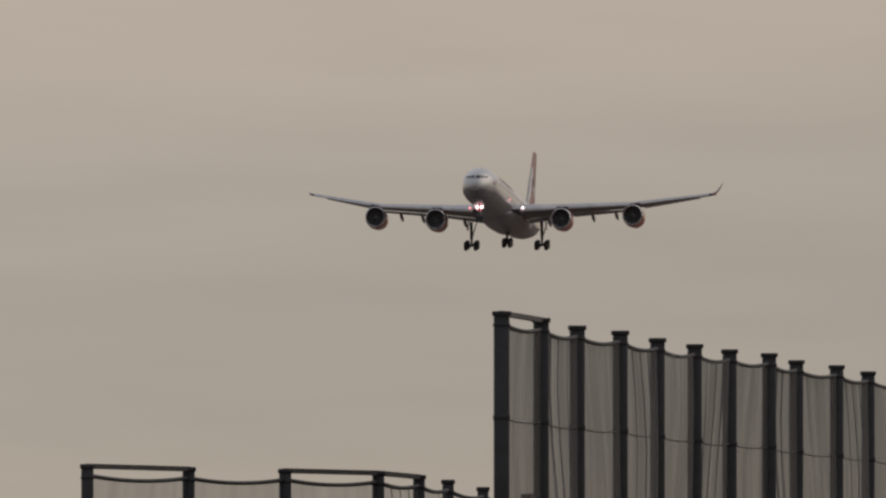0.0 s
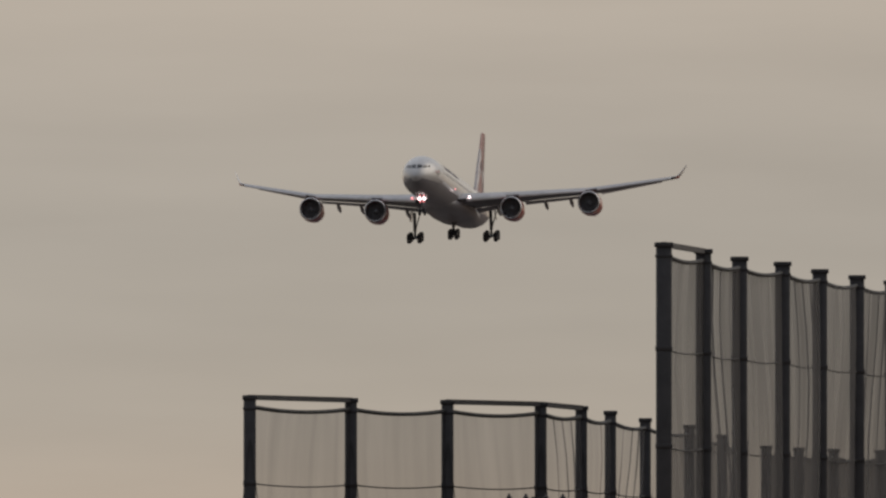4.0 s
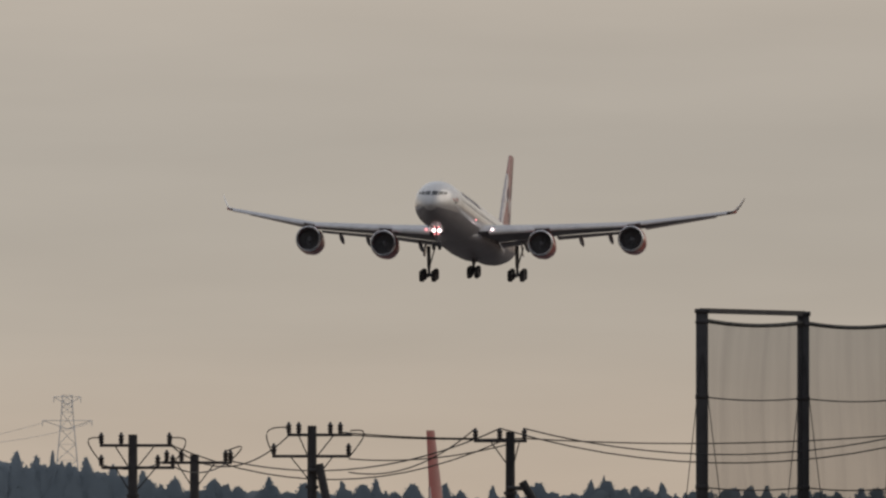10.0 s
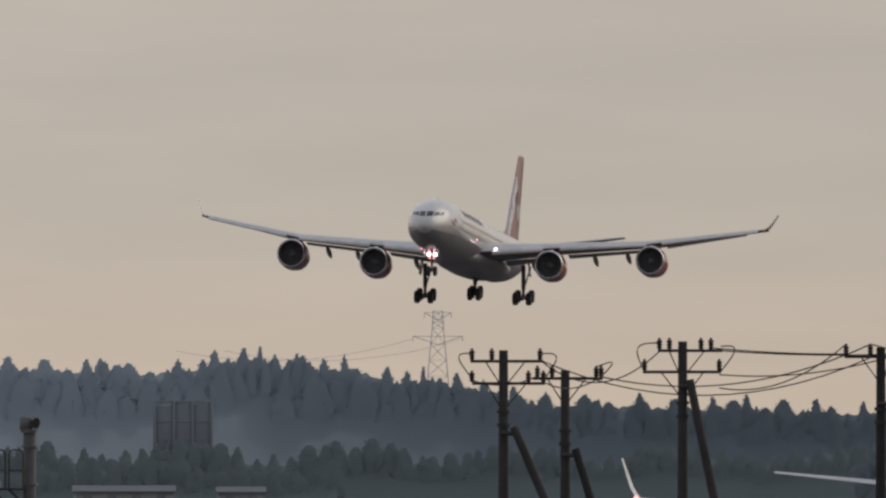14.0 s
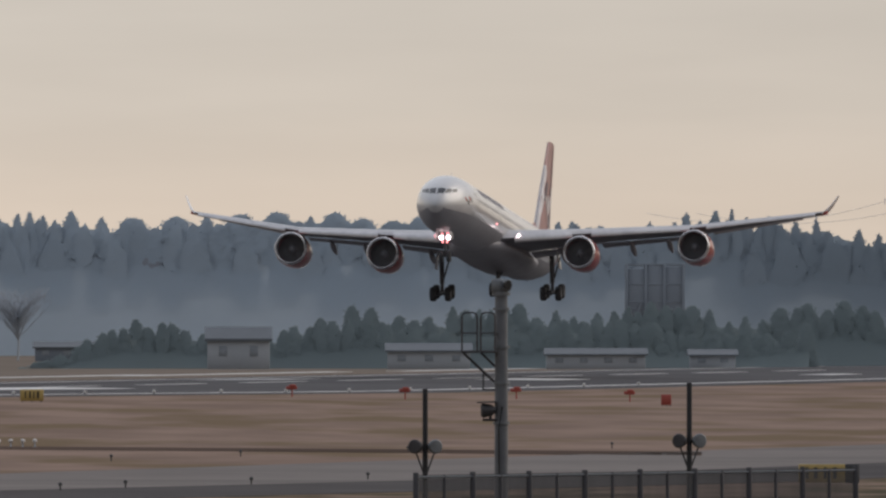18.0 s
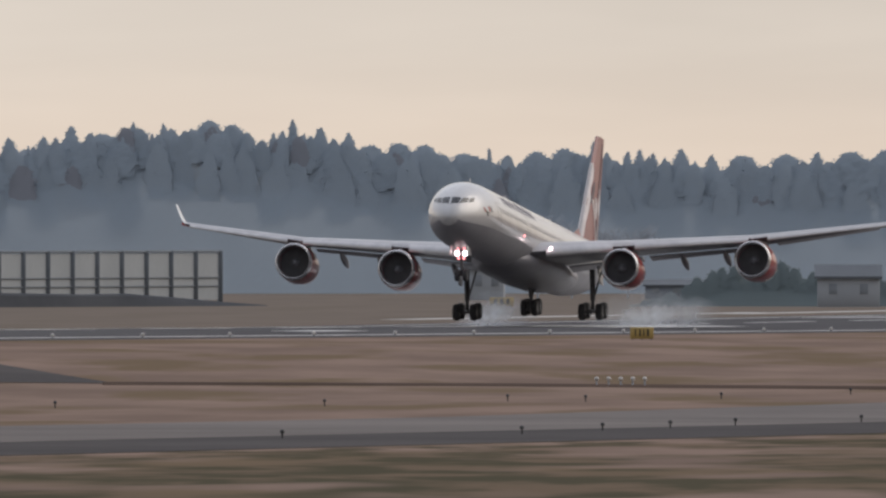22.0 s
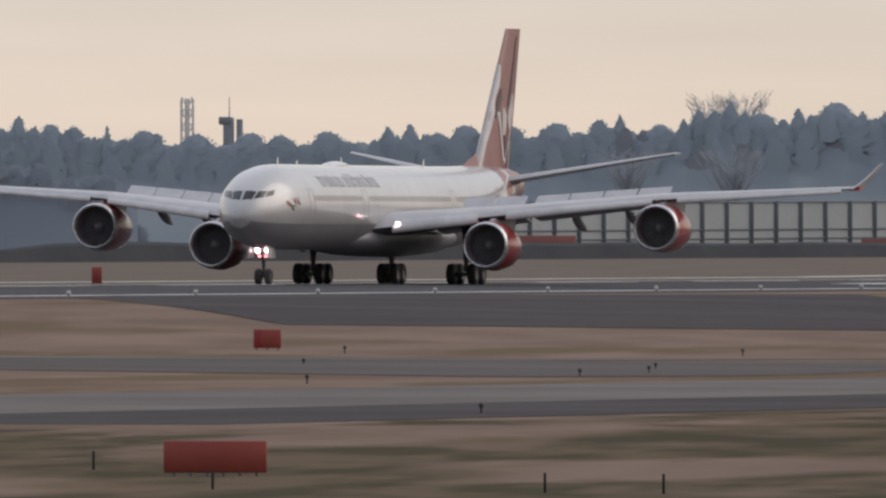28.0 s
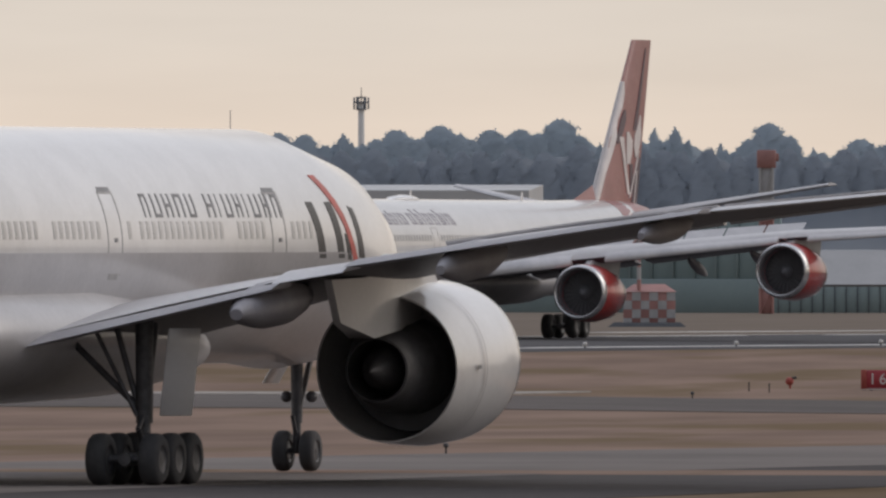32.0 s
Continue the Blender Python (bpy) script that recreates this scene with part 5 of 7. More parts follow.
        part("wing_underside", wing_panel(2.7, 31.3, le, ch, zed, lambda y: 1.03 * th(y), s, 16, 0.99, full=-0.75, wash=wash), "underwing", w, "grey wing underside, darkened with painted-in shade")
        part("wing_tip_lamp", ball((le(31.4) - 0.5, s * 31.4, zed(31.4)), 0.10), "lampsmall", w, "lit tip lamp")
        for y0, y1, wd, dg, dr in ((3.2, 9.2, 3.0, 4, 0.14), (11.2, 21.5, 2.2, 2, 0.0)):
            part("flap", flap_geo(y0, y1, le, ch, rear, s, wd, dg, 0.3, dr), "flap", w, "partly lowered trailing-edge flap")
        part("flaperon", flap_geo(9.3, 11.1, le, ch, zed, s, 2.3, 6, 0.3, 0.05), "wing", w)
        part("aileron", flap_geo(21.8, 30.9, le, ch, rear, s, 1.3, 1, 0.2, 0.0), "wing", w)
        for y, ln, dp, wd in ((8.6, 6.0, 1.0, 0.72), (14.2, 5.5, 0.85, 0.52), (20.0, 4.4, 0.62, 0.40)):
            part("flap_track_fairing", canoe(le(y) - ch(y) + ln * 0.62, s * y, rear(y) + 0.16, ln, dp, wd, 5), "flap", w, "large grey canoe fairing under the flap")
        for y0, y1 in ((11, 20), (20.2, 31.2)):
            part("slat", slat_geo(y0, y1, le, ch, zed, s, 0.10, 0.06), "slat", w, "extended metal slat")
        e = engine(t, 13.0, s * 9.7, 3.1, "white", r=2.1, length=5.6, blades=22, label="large white engine cowl", exit=1.40)
        part("cowl_seam", lathe([(-3.6, 2.118), (-3.66, 2.118)], 48), "seam", e)
        part("cowl_latch", moved(box(-0.12, 0.12, -0.01, 0.01, -0.05, 0.05), pose(-4.2, 2.09 * s, 0.0)), "greyink", e)
        part("pylon", loft([[(12.2, s * 9.7 + d, 4.7) for d in (-0.15, 0.15)] + [(11.0, s * 9.7 + d, zed(9.7) - 0.1) for d in (0.2, -0.2)], [(8.5, s * 9.7 + d, 4.0) for d in (-0.38, 0.38)] + [(8.3, s * 9.7 + d, zed(9.7) + 0.4) for d in (0.36, -0.36)],
                            [(5.2, s * 9.7 + d, 3.7) for d in (-0.34, 0.34)] + [(4.6, s * 9.7 + d, zed(9.7) - 0.2) for d in (0.3, -0.3)], [(3.0, s * 9.7 + d, 4.1) for d in (-0.1, 0.1)] + [(2.2, s * 9.7 + d, zed(9.7) - 0.25) for d in (0.1, -0.1)]]), "white", t, "white engine pylon")
        g = bogie(t, "main_gear", 0, s * 5.49, 4.3, 0.66, 0.50, (1.45, 0, -1.45), 0.70, "grey main gear leg with a six-wheel bogie")
        part("leg_door", moved(box(-0.45, 0.45, -0.03, 0.03, 0, 2.3, 0.02), pose(0.1, s * 0.80, 1.75, s * -14, 0, s * 48)), "white", g, "flat white door on the gear leg")
        part("side_strut", join(tube((0, -s * 2.2, 3.9), (0, -s * 0.1, 1.9), 0.09), tube((1.9, -s * 0.3, 4.0), (0.1, 0, 1.9), 0.09), tube((-0.3, -s * 1.2, 3.9), (-0.15, -s * 0.15, 1.75), 0.06)), "strut", g)
        le2 = lambda y: -25.5 - (y - 0.8) * 0.72
        part("tailplane", wing_panel(0.8, 10.75, le2, lambda y: lerp(7.0, 2.4, (y - 0.8) / 10), lambda y: 7.6 + (y - 0.8) * 0.11, lambda y: 0.09, s, 4), "wing", t, "pale grey tailplane")
    fp = fin_shape(-21, 10.5, 8.3, -31.5, 4.2, 18.6)
    ring = lambda h: [fp(0.5 * (1 - math.cos(math.pi * i / 10)), h, 1) for i in range(11)] + [fp(0.5 * (1 - math.cos(math.pi * i / 10)), h, -1) for i in range(9, 0, -1)]
    part("fin", loft([ring(h) for h in (0, 0.5, 1.0)]), "redmark", t, "red fin")
    ng = part("nose_gear", join(tube((0, 0, 3.3), (0, 0, 1.3), 0.17, 0.15, 12), tube((0, 0, 1.4), (0, 0, 0.5), 0.11, 0.11, 12), tube((0, -0.55, 0.55), (0, 0.55, 0.55), 0.08), tube((1.4, 0, 3.2), (0.05, 0, 1.5), 0.08), tube((-0.4, 0, 1.5), (-0.1, 0, 1.0), 0.06),
              hubs(0, 0.38, 0.55, 0.55, 0.38), hubs(0, -0.38, 0.55, 0.55, 0.38), ball((0.2, 0.35, 2.0), 0.16), ball((0.2, -0.35, 2.0), 0.16)), "strut", t, "grey nose gear leg with small lamps", at=pose(31.22, 0, 0))
    for s in (1, -1):
        wheel(ng, 0, s * 0.38, 0.55, 0.55, 0.38)
        part("nose_gear_door", moved(box(-0.7, 0.7, -0.02, 0.02, 0, 0.7, 0.015), pose(31.9, s * 0.95, 2.35, s * 30)), "white", t)
    return t


def small_jet():
    t = thing("narrow_body_airliner", "white narrow-body airliner with a red fin and winglets on the taxiway", "airliner")
    Z0 = 3.45
    body = Body([(20.5, 3.0, 0.1, 0.1), (19.6, 3.1, 0.8, 0.8), (18, 3.3, 1.4, 1.45), (15.5, Z0, 1.85, 1.9), (8, Z0, 1.88, 1.95), (-5, Z0, 1.88, 1.95), (-10, 3.75, 1.6, 1.7), (-14, 4.2, 1.0, 1.2), (-17.5, 4.6, 0.45, 0.6), (-18.9, 4.75, 0.12, 0.2)])
    f = part("fuselage", body.shell(40), "white", t, "white fuselage")
    fp = fin_shape(-9.6, 6.8, 5.0, -16.0, 2.9, 13.0)
    ring = lambda h: [fp(0.5 * (1 - math.cos(math.pi * i / 8)), h, 1) for i in range(9)] + [fp(0.5 * (1 - math.cos(math.pi * i / 8)), h, -1) for i in range(7, 0, -1)]
    fin = part("fin", loft([ring(h) for h in (0, 0.5, 1.0)]), "jetred", t, "red fin with a white rudder edge")
    for s in (1, -1):
        part("fin_band", fin_band(fp, [(0.02, 0.46, 0.98), (0.15, 0.60, 0.98), (0.3, 0.76, 0.98), (0.45, 0.88, 0.98), (0.6, 0.95, 0.98)], s), "finwhite", fin)
        part("tailplane", wing_panel(0.5, 7.2, lambda y: -13.2 - (y - 0.5) * 0.66, lambda y: lerp(4.0, 1.4, (y - .5) / 6.7), lambda y: 5.0 + (y - 0.5) * 0.115, lambda y: 0.09, s, 4), "wing", t, "pale grey tailplane")
        le = lambda y: 6.6 - (y - 1.6) * 0.55
        ch = lambda y: lerp(7.8, 4.4, (y - 1.6) / 4.2) if y < 5.8 else lerp(4.4, 1.6, (y - 5.8) / 11.2)
        zed = lambda y: 2.6 + (y - 1.6) * 0.098
        w = part("wing", wing_panel(1.5, 17.5, le, ch, zed, lambda y: 0.11, s, 8), "white", t, "pale wing")
        wl = [foil((le(17.5) - u * 1.7, s * (17.5 + 0.25 * math.sin(min(1, u * 3) * 1.57) + 0.62 * u), zed(17.5) + 2.45 * u), lerp(1.6, 0.6, u), 0.08, up=(0, -s * min(1, u * 3), max(0.2, 1 - u * 3))) for u in (0, 0.12, 0.3, 0.65, 1.0)]
        part("winglet", loft(wl if s > 0 else wl[::-1]), "white", w, "tall white blended winglet")
        part("wing_tip_lamp", ball((le(17.5) - 1.6, s * 17.6, zed(17.5) + 0.1), 0.13), "lampsmall", w, "lit tip lamp")
        e = engine(t, 8.6, s * 4.83, 1.75, "white", r=0.98, length=3.4, blades=16, label="white engine cowl")
        part("flap_track_fairing", canoe(1.6, s * 8.0, zed(8) - 0.2, 2.6, 0.4, 0.18, 5), "wing", w)
        g = part("main_gear", join(tube((0, 0, 2.4), (0, 0, 0.55), 0.13), tube((0, -0.5, 0.55), (0, 0.5, 0.55), 0.07), hubs(0, 0.43, 0.55, 0.55, 0.35), hubs(0, -0.43, 0.55, 0.55, 0.35)), "strut", t, at=pose(0, s * 2.86, 0))
        for k in (1, -1):
            wheel(g, 0, k * 0.43, 0.55, 0.55, 0.35)
    ng = part("nose_gear", join(tube((0, 0, 2.2), (0, 0, 0.4), 0.09), tube((0, -0.3, 0.35), (0, 0.3, 0.35), 0.05)), "strut", t, at=pose(15.6, 0, 0))
    for k in (1, -1):
        wheel(ng, 0, k * 0.2, 0.35, 0.35, 0.2)
    return t


airliner = four_engine_airliner()
widebody = twin_widebody()
smalljet = small_jet()


# ---------------------------------------------------------------- the netted golf range
def net_material(name, cover, col):
    m = bpy.data.materials.new(name)
    m.use_nodes = True
    nt = m.node_tree
    p = nt.nodes["Principled BSDF"]
    p.inputs["Base Color"].default_value = (*col, 1)
    p.inputs["Roughness"].default_value = 0.9
    tr = nt.nodes.new("ShaderNodeBsdfTransparent")
    mx = nt.nodes.new("ShaderNodeMixShader")
    co = nt.nodes.new("ShaderNodeTexCoord")
    n = nt.nodes.new("ShaderNodeTexNoise")
    n.inputs["Scale"].default_value, n.inputs["Detail"].default_value = 0.35, 4.0
    mp = nt.nodes.new("ShaderNodeMapping")
    mp.inputs["Scale"].default_value = (2.2, 2.2, 0.25)
    nt.links.new(co.outputs["Object"], mp.inputs[0])
    nt.links.new(mp.outputs[0], n.inputs["Vector"])
    r = nt.nodes.new("ShaderNodeMapRange")
    r.inputs["To Min"].default_value, r.inputs["To Max"].default_value = cover * 0.7, cover * 1.3
    nt.links.new(n.outputs[0], r.inputs["Value"])
    nt.links.new(r.outputs[0], mx.inputs[0])
    nt.links.new(tr.outputs[0], mx.inputs[1])
    nt.links.new(p.outputs[0], mx.inputs[2])
    nt.links.new(mx.outputs[0], nt.nodes["Material Output"].inputs[0])
    return m


M["net"] = net_material("fine_grey_netting", 0.42, (0.05, 0.047, 0.05))
M["netdense"] = net_material("dense_grey_netting", 0.75, (0.06, 0.056, 0.056))


def net_fence(name, label, posts, top, wide, lines, net, beams, slack=0.17):
    """Posts by bearing and distance, with a beam on some bays, sagging head ropes and netting between them."""
    t = thing(name, label, "net fence")
    ft = [bear(b, d) for b, d in posts]
    for i, p in enumerate(ft):
        h = top + 0.0
        w = wide / 2
        m = pose(p.x, p.y, 0)
        z0 = p.z - 0.05
        po = part("post", box(-w, w, -w, w, z0, h, 0.03), "steel", t, "tall dark steel box post", at=m)
        part("post_cap", box(-w * 1.2, w * 1.2, -w * 1.2, w * 1.2, h - 0.10, h + 0.08, 0.02), "steel", po)
        part("cap_band", box(-w * 1.1, w * 1.1, -w * 1.1, w * 1.1, h - 0.5, h - 0.38, 0.02), "steel", po)
        for z in lines:
            part("post_collar", box(-w * 1.08, w * 1.08, -w * 1.08, w * 1.08, z - 0.1, z + 0.1, 0.02), "steel", po)
    if slack < 0.2:
        for p in ft[:5]:
            for w in (-1, 1):
                part("guy_rope", tube((p.x, p.y - 0.2, top - 1.5), (p.x + w * 1.5, p.y - 1.6, p.z + 1), 0.018, 0.018, 5), "cable", t, "thin slanting stay rope")
    for i, (a, b) in enumerate(zip(ft, ft[1:])):
        A, B = Vector((a.x, a.y, top)), Vector((b.x, b.y, top))
        if i in beams:
            d = (B - A)
            n = Vector((-d.y, d.x, 0)).normalized() * 0.09
            part("head_beam", loft([[q + n * s + Vector((0, 0, z)) for s, z in ((-1, -0.1), (1, -0.1), (1, 0.1), (-1, 0.1))] for q in (A, B)]), "steel", t, "dark steel head beam")
        rope = sag(A - Vector((0, 0, 0.35)), B - Vector((0, 0, 0.35)), slack)
        part("head_rope", pipe(rope, 0.09), "cable", t)
        for z in lines:
            part("mid_rope", pipe(sag((a.x, a.y, z), (b.x, b.y, z), 0.12), 0.03), "cable", t)
        nx, nz = 14, 10
        v = []
        d = (B - A).normalized()
        n = Vector((-d.y, d.x, 0))
        for j in range(nz + 1):
            for k, q in enumerate(rope):
                zz = lerp(q.z, min(a.z, b.z) + 0.2, j / nz)
                bulge = 0.25 * math.sin(math.pi * k / nx) * math.sin(2.5 * j / nz * math.pi + i) + 0.10 * math.sin(k * 2.1 + i)
                v.append(tuple(Vector((q.x, q.y, zz)) + n * bulge))
        f = [(j * (nx + 1) + k, j * (nx + 1) + k + 1, (j + 1) * (nx + 1) + k + 1, (j + 1) * (nx + 1) + k) for j in range(nz) for k in range(nx)]
        part("net_panel", (v, f), net, t, "hanging see-through netting")
    return t


LOW = [(53.6, 900), (57.95, 913), (62.1, 921), (66.1, 932), (67.85, 951), (69.1, 975), (70.6, 1015), (72.5, 1055), (73.9, 1118), (74.8, 1165)]
net_fence("low_net_fence", "low dark steel posts with fine netting of a golf range", LOW, 14.42, 0.46, (11.1, 7.6), "net", (0, 2, 3))
REAR = [(75.8, 1200), (77.2, 1215), (78.7, 1225), (80.7, 1235), (82.0, 1245), (83.5, 1250), (85.0, 1255), (86.5, 1260), (88.0, 1265), (89.6, 1270)]
M["netrear"] = net_material("dense_dark_netting", 0.86, (0.045, 0.042, 0.046))
net_fence("rear_net_fence", "distant low dark posts with dense dark netting behind the tall fence", REAR, 14.42, 0.50, (11.1,), "netrear", (), 0.25)
TALL = [(71.4, 880), (73.1, 897), (74.65, 917), (76.5, 931), (78.1, 952), (79.7, 970), (81.2, 986), (82.9, 998), (84.07, 1021), (85.8, 1038), (87.15, 1060), (89.0, 1085), (90.8, 1110)]
net_fence("tall_net_fence", "tall dark steel posts with dense netting of a golf range", TALL, 20.03, 0.57, (16.1, 12.4), "netdense", (0,), 0.20)


# ---------------------------------------------------------------- power poles
def insulator(c, tall=0.35):
    return moved(join(lathe([(0, 0.03), (0.02, 0.06), (0.06, 0.09), (0.1, 0.06), (0.15, 0.10), (0.19, 0.06), (0.25, 0.10), (0.29, 0.05), (tall, 0.04)], 10, True, True)), pose(*c, 0, -90, 0))


def power_pole(b, d, top_e, arms, brace, dark=False, label="weathered concrete power pole with crossarms"):
    top = seen_at(b, d, top_e)
    base = bear(b, d)
    t = thing("power_pole", label, "power pole", "power poles by the fence", at=pose(base.x, base.y, base.z))
    H = top.z - base.z
    m = "darkpole" if dark else "concrete"
    part("pole", tube((0, 0, -0.1), (0, 0, H), 0.19, 0.135, 14), m, t)
    for dz, x0, x1, ins in arms:
        z = H + dz
        part("crossarm", box(x0, x1, -0.10, -0.02, z - 0.045, z + 0.045, 0.01), "steel", t, "dark steel crossarm")
        part("arm_stay", join(tube((x1 * 0.55, -0.06, z), (0.1, -0.06, z - 0.7), 0.02, 0.02, 6), tube((x0 * 0.55, -0.06, z), (-0.1, -0.06, z - 0.7), 0.02, 0.02, 6)), "steel", t)
        for x in ins:
            part("insulator", insulator((x, -0.06, z + 0.04)), "porcelain", t, "brown porcelain insulator")
    for z in (H - 1.9, H - 2.3):
        part("band", tube((0, 0, z), (0, 0, z + 0.1), 0.20, 0.20, 14), "steel", t)
    if brace:
        dz, dx0, dx1, bd = brace
        part("brace", tube((dx0, -0.25, H + dz), (dx1, -0.4, 0), 0.13, 0.16, 12), "darkpole" if bd else "concrete", t, "slanting support pole")
        part("brace_clamp", tube((-0.1, -0.2, H + dz - 0.2), (dx0 + 0.1, -0.3, H + dz - 0.2), 0.07, 0.07, 8), "steel", t)
    return t, H


P1, H1 = power_pole(29.14, 700, 3.26, ((-0.33, -1.0, 1.2, (-0.95, -0.35, 1.1)), (-1.0, -0.95, 1.25, (-0.95, 0.75, 1.2))), (-2.3, 0.3, 3.3, False))
P1b, H1b = power_pole(31.79, 712, 2.40, ((-0.25, -1.0, 1.15, (-0.85, -0.4, 0.95, 1.1)),), (-2.4, 0.3, 2.3, True))
P2, H2 = power_pole(36.84, 700, 3.64, ((-0.28, -0.75, 1.2, (-0.7, -0.4, 0.55, 0.85)), (-0.92, -1.2, 1.15, (-1.15, 1.1))), (-1.15, 0.2, 1.95, False))
P3, H3 = power_pole(45.36, 700, 3.38, ((-0.28, -1.1, 0.5, (-1.05, -0.32, 0.42)),), (-1.5, 0.35, 5.0, True), True, "dark tarred power pole with a crossarm")
P4, H4 = power_pole(65.9, 690, 4.3, ((-0.3, -0.9, 0.9, (-0.8, -0.3, 0.3, 0.8)), (-0.75, -1.1, 1.1, (-1.0, -0.5, 0.5, 1.0))), None, True, "dark power pole with two crossarms")


def wires():
    t = thing("power_lines", "black power lines strung between the poles", "power line")
    def head(b, d, top_e, dx, dz):
        p = seen_at(b, d, top_e)
        return p + Vector((dx, 0, dz))
    a = [(29.14, 700, 3.26), (31.79, 712, 2.40), (36.84, 700, 3.64), (45.36, 700, 3.38), (65.9, 690, 4.3)]
    spans = [(2, 0.9, -0.2, 3, -1.05, -0.2, 0.05), (2, 0.9, -0.26, 3, 0.4, -0.2, 0.08), (3, -1.05, 0.1, 2, 1.1, -1.4, 0.5), (3, -0.3, 0.1, 1, 1.1, -0.2, 0.7), (3, -0.3, -0.3, 0, 1.1, -0.3, 1.1),
             (3, 0.4, 0.1, 4, -0.8, -0.3, 0.9), (3, 0.4, -0.2, 4, -0.3, -0.5, 0.3), (3, -0.3, 0.1, 4, 0.3, -0.2, 1.2), (0, 1.1, -0.3, 2, -0.7, -0.3, 0.8), (0, -0.95, -0.9, 1, -0.9, -0.2, 0.2), (0, 1.2, -0.95, 1, 1.0, -0.25, 0.25), (2, 1.1, -1.0, 3, 0.4, -0.25, 0.25)]
    for i, xi, zi, j, xj, zj, s in spans:
        part("wire", pipe(sag(head(*a[i], xi, zi), head(*a[j], xj, zj), s), 0.022), "cable", t)
    for i, x0, z0, x1, z1 in ((2, -0.7, -0.05, -1.15, -0.9), (2, 1.15, -0.15, 1.15, -0.9), (0, 1.15, -0.1, 1.2, -0.9), (1, 0.95, 0.1, 1.1, -0.2), (0, -0.95, -0.1, -0.9, -0.9)):
        p, q = head(*a[i], x0, z0), head(*a[i], x1, z1)
        pts = [p.lerp(q, k / 10) + Vector((math.copysign(0.42, x0) * math.sin(math.pi * k / 10), 0, 0.28 * math.sin(math.pi * k / 10))) for k in range(11)]
        part("jumper_loop", pipe(pts, 0.022), "cable", t)


wires()


# ---------------------------------------------------------------- camera mast, lamp posts and boundary fence
def camera_mast():
    p = bear(8.77, 520)
    t = thing("camera_mast", "grey steel mast with a camera head and a caged ladder platform", "mast", at=pose(p.x, p.y, p.z))
    H = seen_at(8.77, 520, -0.25).z - p.z
    part("mast", tube((0, 0, -0.1), (0, 0, H), 0.16, 0.14, 16), "mastgrey", t)
    head = part("camera_head", join(box(-0.22, 0.06, -0.16, 0.16, H + 0.02, H + 0.36, 0.04), box(0.02, 0.22, -0.24, 0.12, H + 0.08, H + 0.34, 0.04), tube((0, 0, H - 0.02), (0, 0, H + 0.06), 0.2, 0.2, 14)), "galv", t, "pale camera housing")
    part("camera_lens", tube((0.12, -0.235, H + 0.22), (0.15, -0.30, H + 0.22), 0.10, 0.10, 12), "glass", head)
    plat = part("platform", join(box(-0.9, -0.12, -0.35, 0.35, H - 1.30, H - 1.25, 0.01)), "steel", t, "small grated service platform")
    for x0, x1 in ((-0.88, -0.54), (-0.46, -0.14)):
        for y in (-0.33, 0.33):
            c = 0.09
            hoop = [(x0, y, H - 1.25), (x0, y, H - 0.40 - c), (x0 + 0.03, y, H - 0.43), (x0 + c, y, H - 0.40), (x1 - c, y, H - 0.40), (x1 - 0.03, y, H - 0.43), (x1, y, H - 0.40 - c), (x1, y, H - 1.25)]
            part("rail_hoop", pipe(hoop, 0.020, 6), "steel", plat, "round-topped guard hoop")
            part("rail", tube((x0, y, H - 0.86), (x1, y, H - 0.86), 0.016, 0.016, 6), "steel", plat)
    for x in (-0.88, -0.14):
        part("rail", tube((x, -0.33, H - 0.86), (x, 0.33, H - 0.86), 0.016, 0.016, 6), "steel", plat)
    part("platform_strut", tube((-0.85, 0, H - 1.30), (-0.1, 0, H - 2.0), 0.03, 0.03, 8), "steel", t)
    part("platform_strut", tube((-0.45, 0, H - 1.30), (-0.12, 0, H - 1.62), 0.025, 0.025, 8), "steel", t)
    part("platform_strut", tube((-0.40, 0, H - 1.72), (-0.40, 0, H - 2.12), 0.02, 0.02, 8), "steel", t)
    part("platform_strut", tube((-0.42, 0, H - 2.12), (-0.10, 0, H - 2.12), 0.02, 0.02, 8), "steel", t)
    unit = part("floodlight_unit", join(lathe([(0, 0.06), (0.10, 0.13), (0.30, 0.17), (0.34, 0.12)], 14, True, True)), "steel", t, "dark floodlight on a bracket", at=pose(-0.12, -0.12, H - 2.58, 0, 178, 0))
    part("hood", box(-0.02, 0.42, -0.16, 0.16, -0.20, -0.17, 0.01), "steel", unit)
    part("bracket", join(tube((-0.10, -0.1, H - 2.80), (-0.42, -0.1, H - 2.80), 0.03, 0.03, 8), tube((-0.25, -0.1, H - 2.80), (-0.22, -0.1, H - 2.55), 0.03, 0.03, 8)), "steel", t)
    part("cable_run", pipe([(0.02, -0.16, H - 2.5), (-0.06, -0.18, H - 3.0), (-0.04, -0.17, H - 4.5)], 0.02, 6), "cable", t)
    for z in (H - 0.35, H - 1.2, H - 2.0, H - 2.9):
        part("mast_band", tube((0, 0, z), (0, 0, z + 0.06), 0.185, 0.185, 14), "galv", t)


camera_mast()


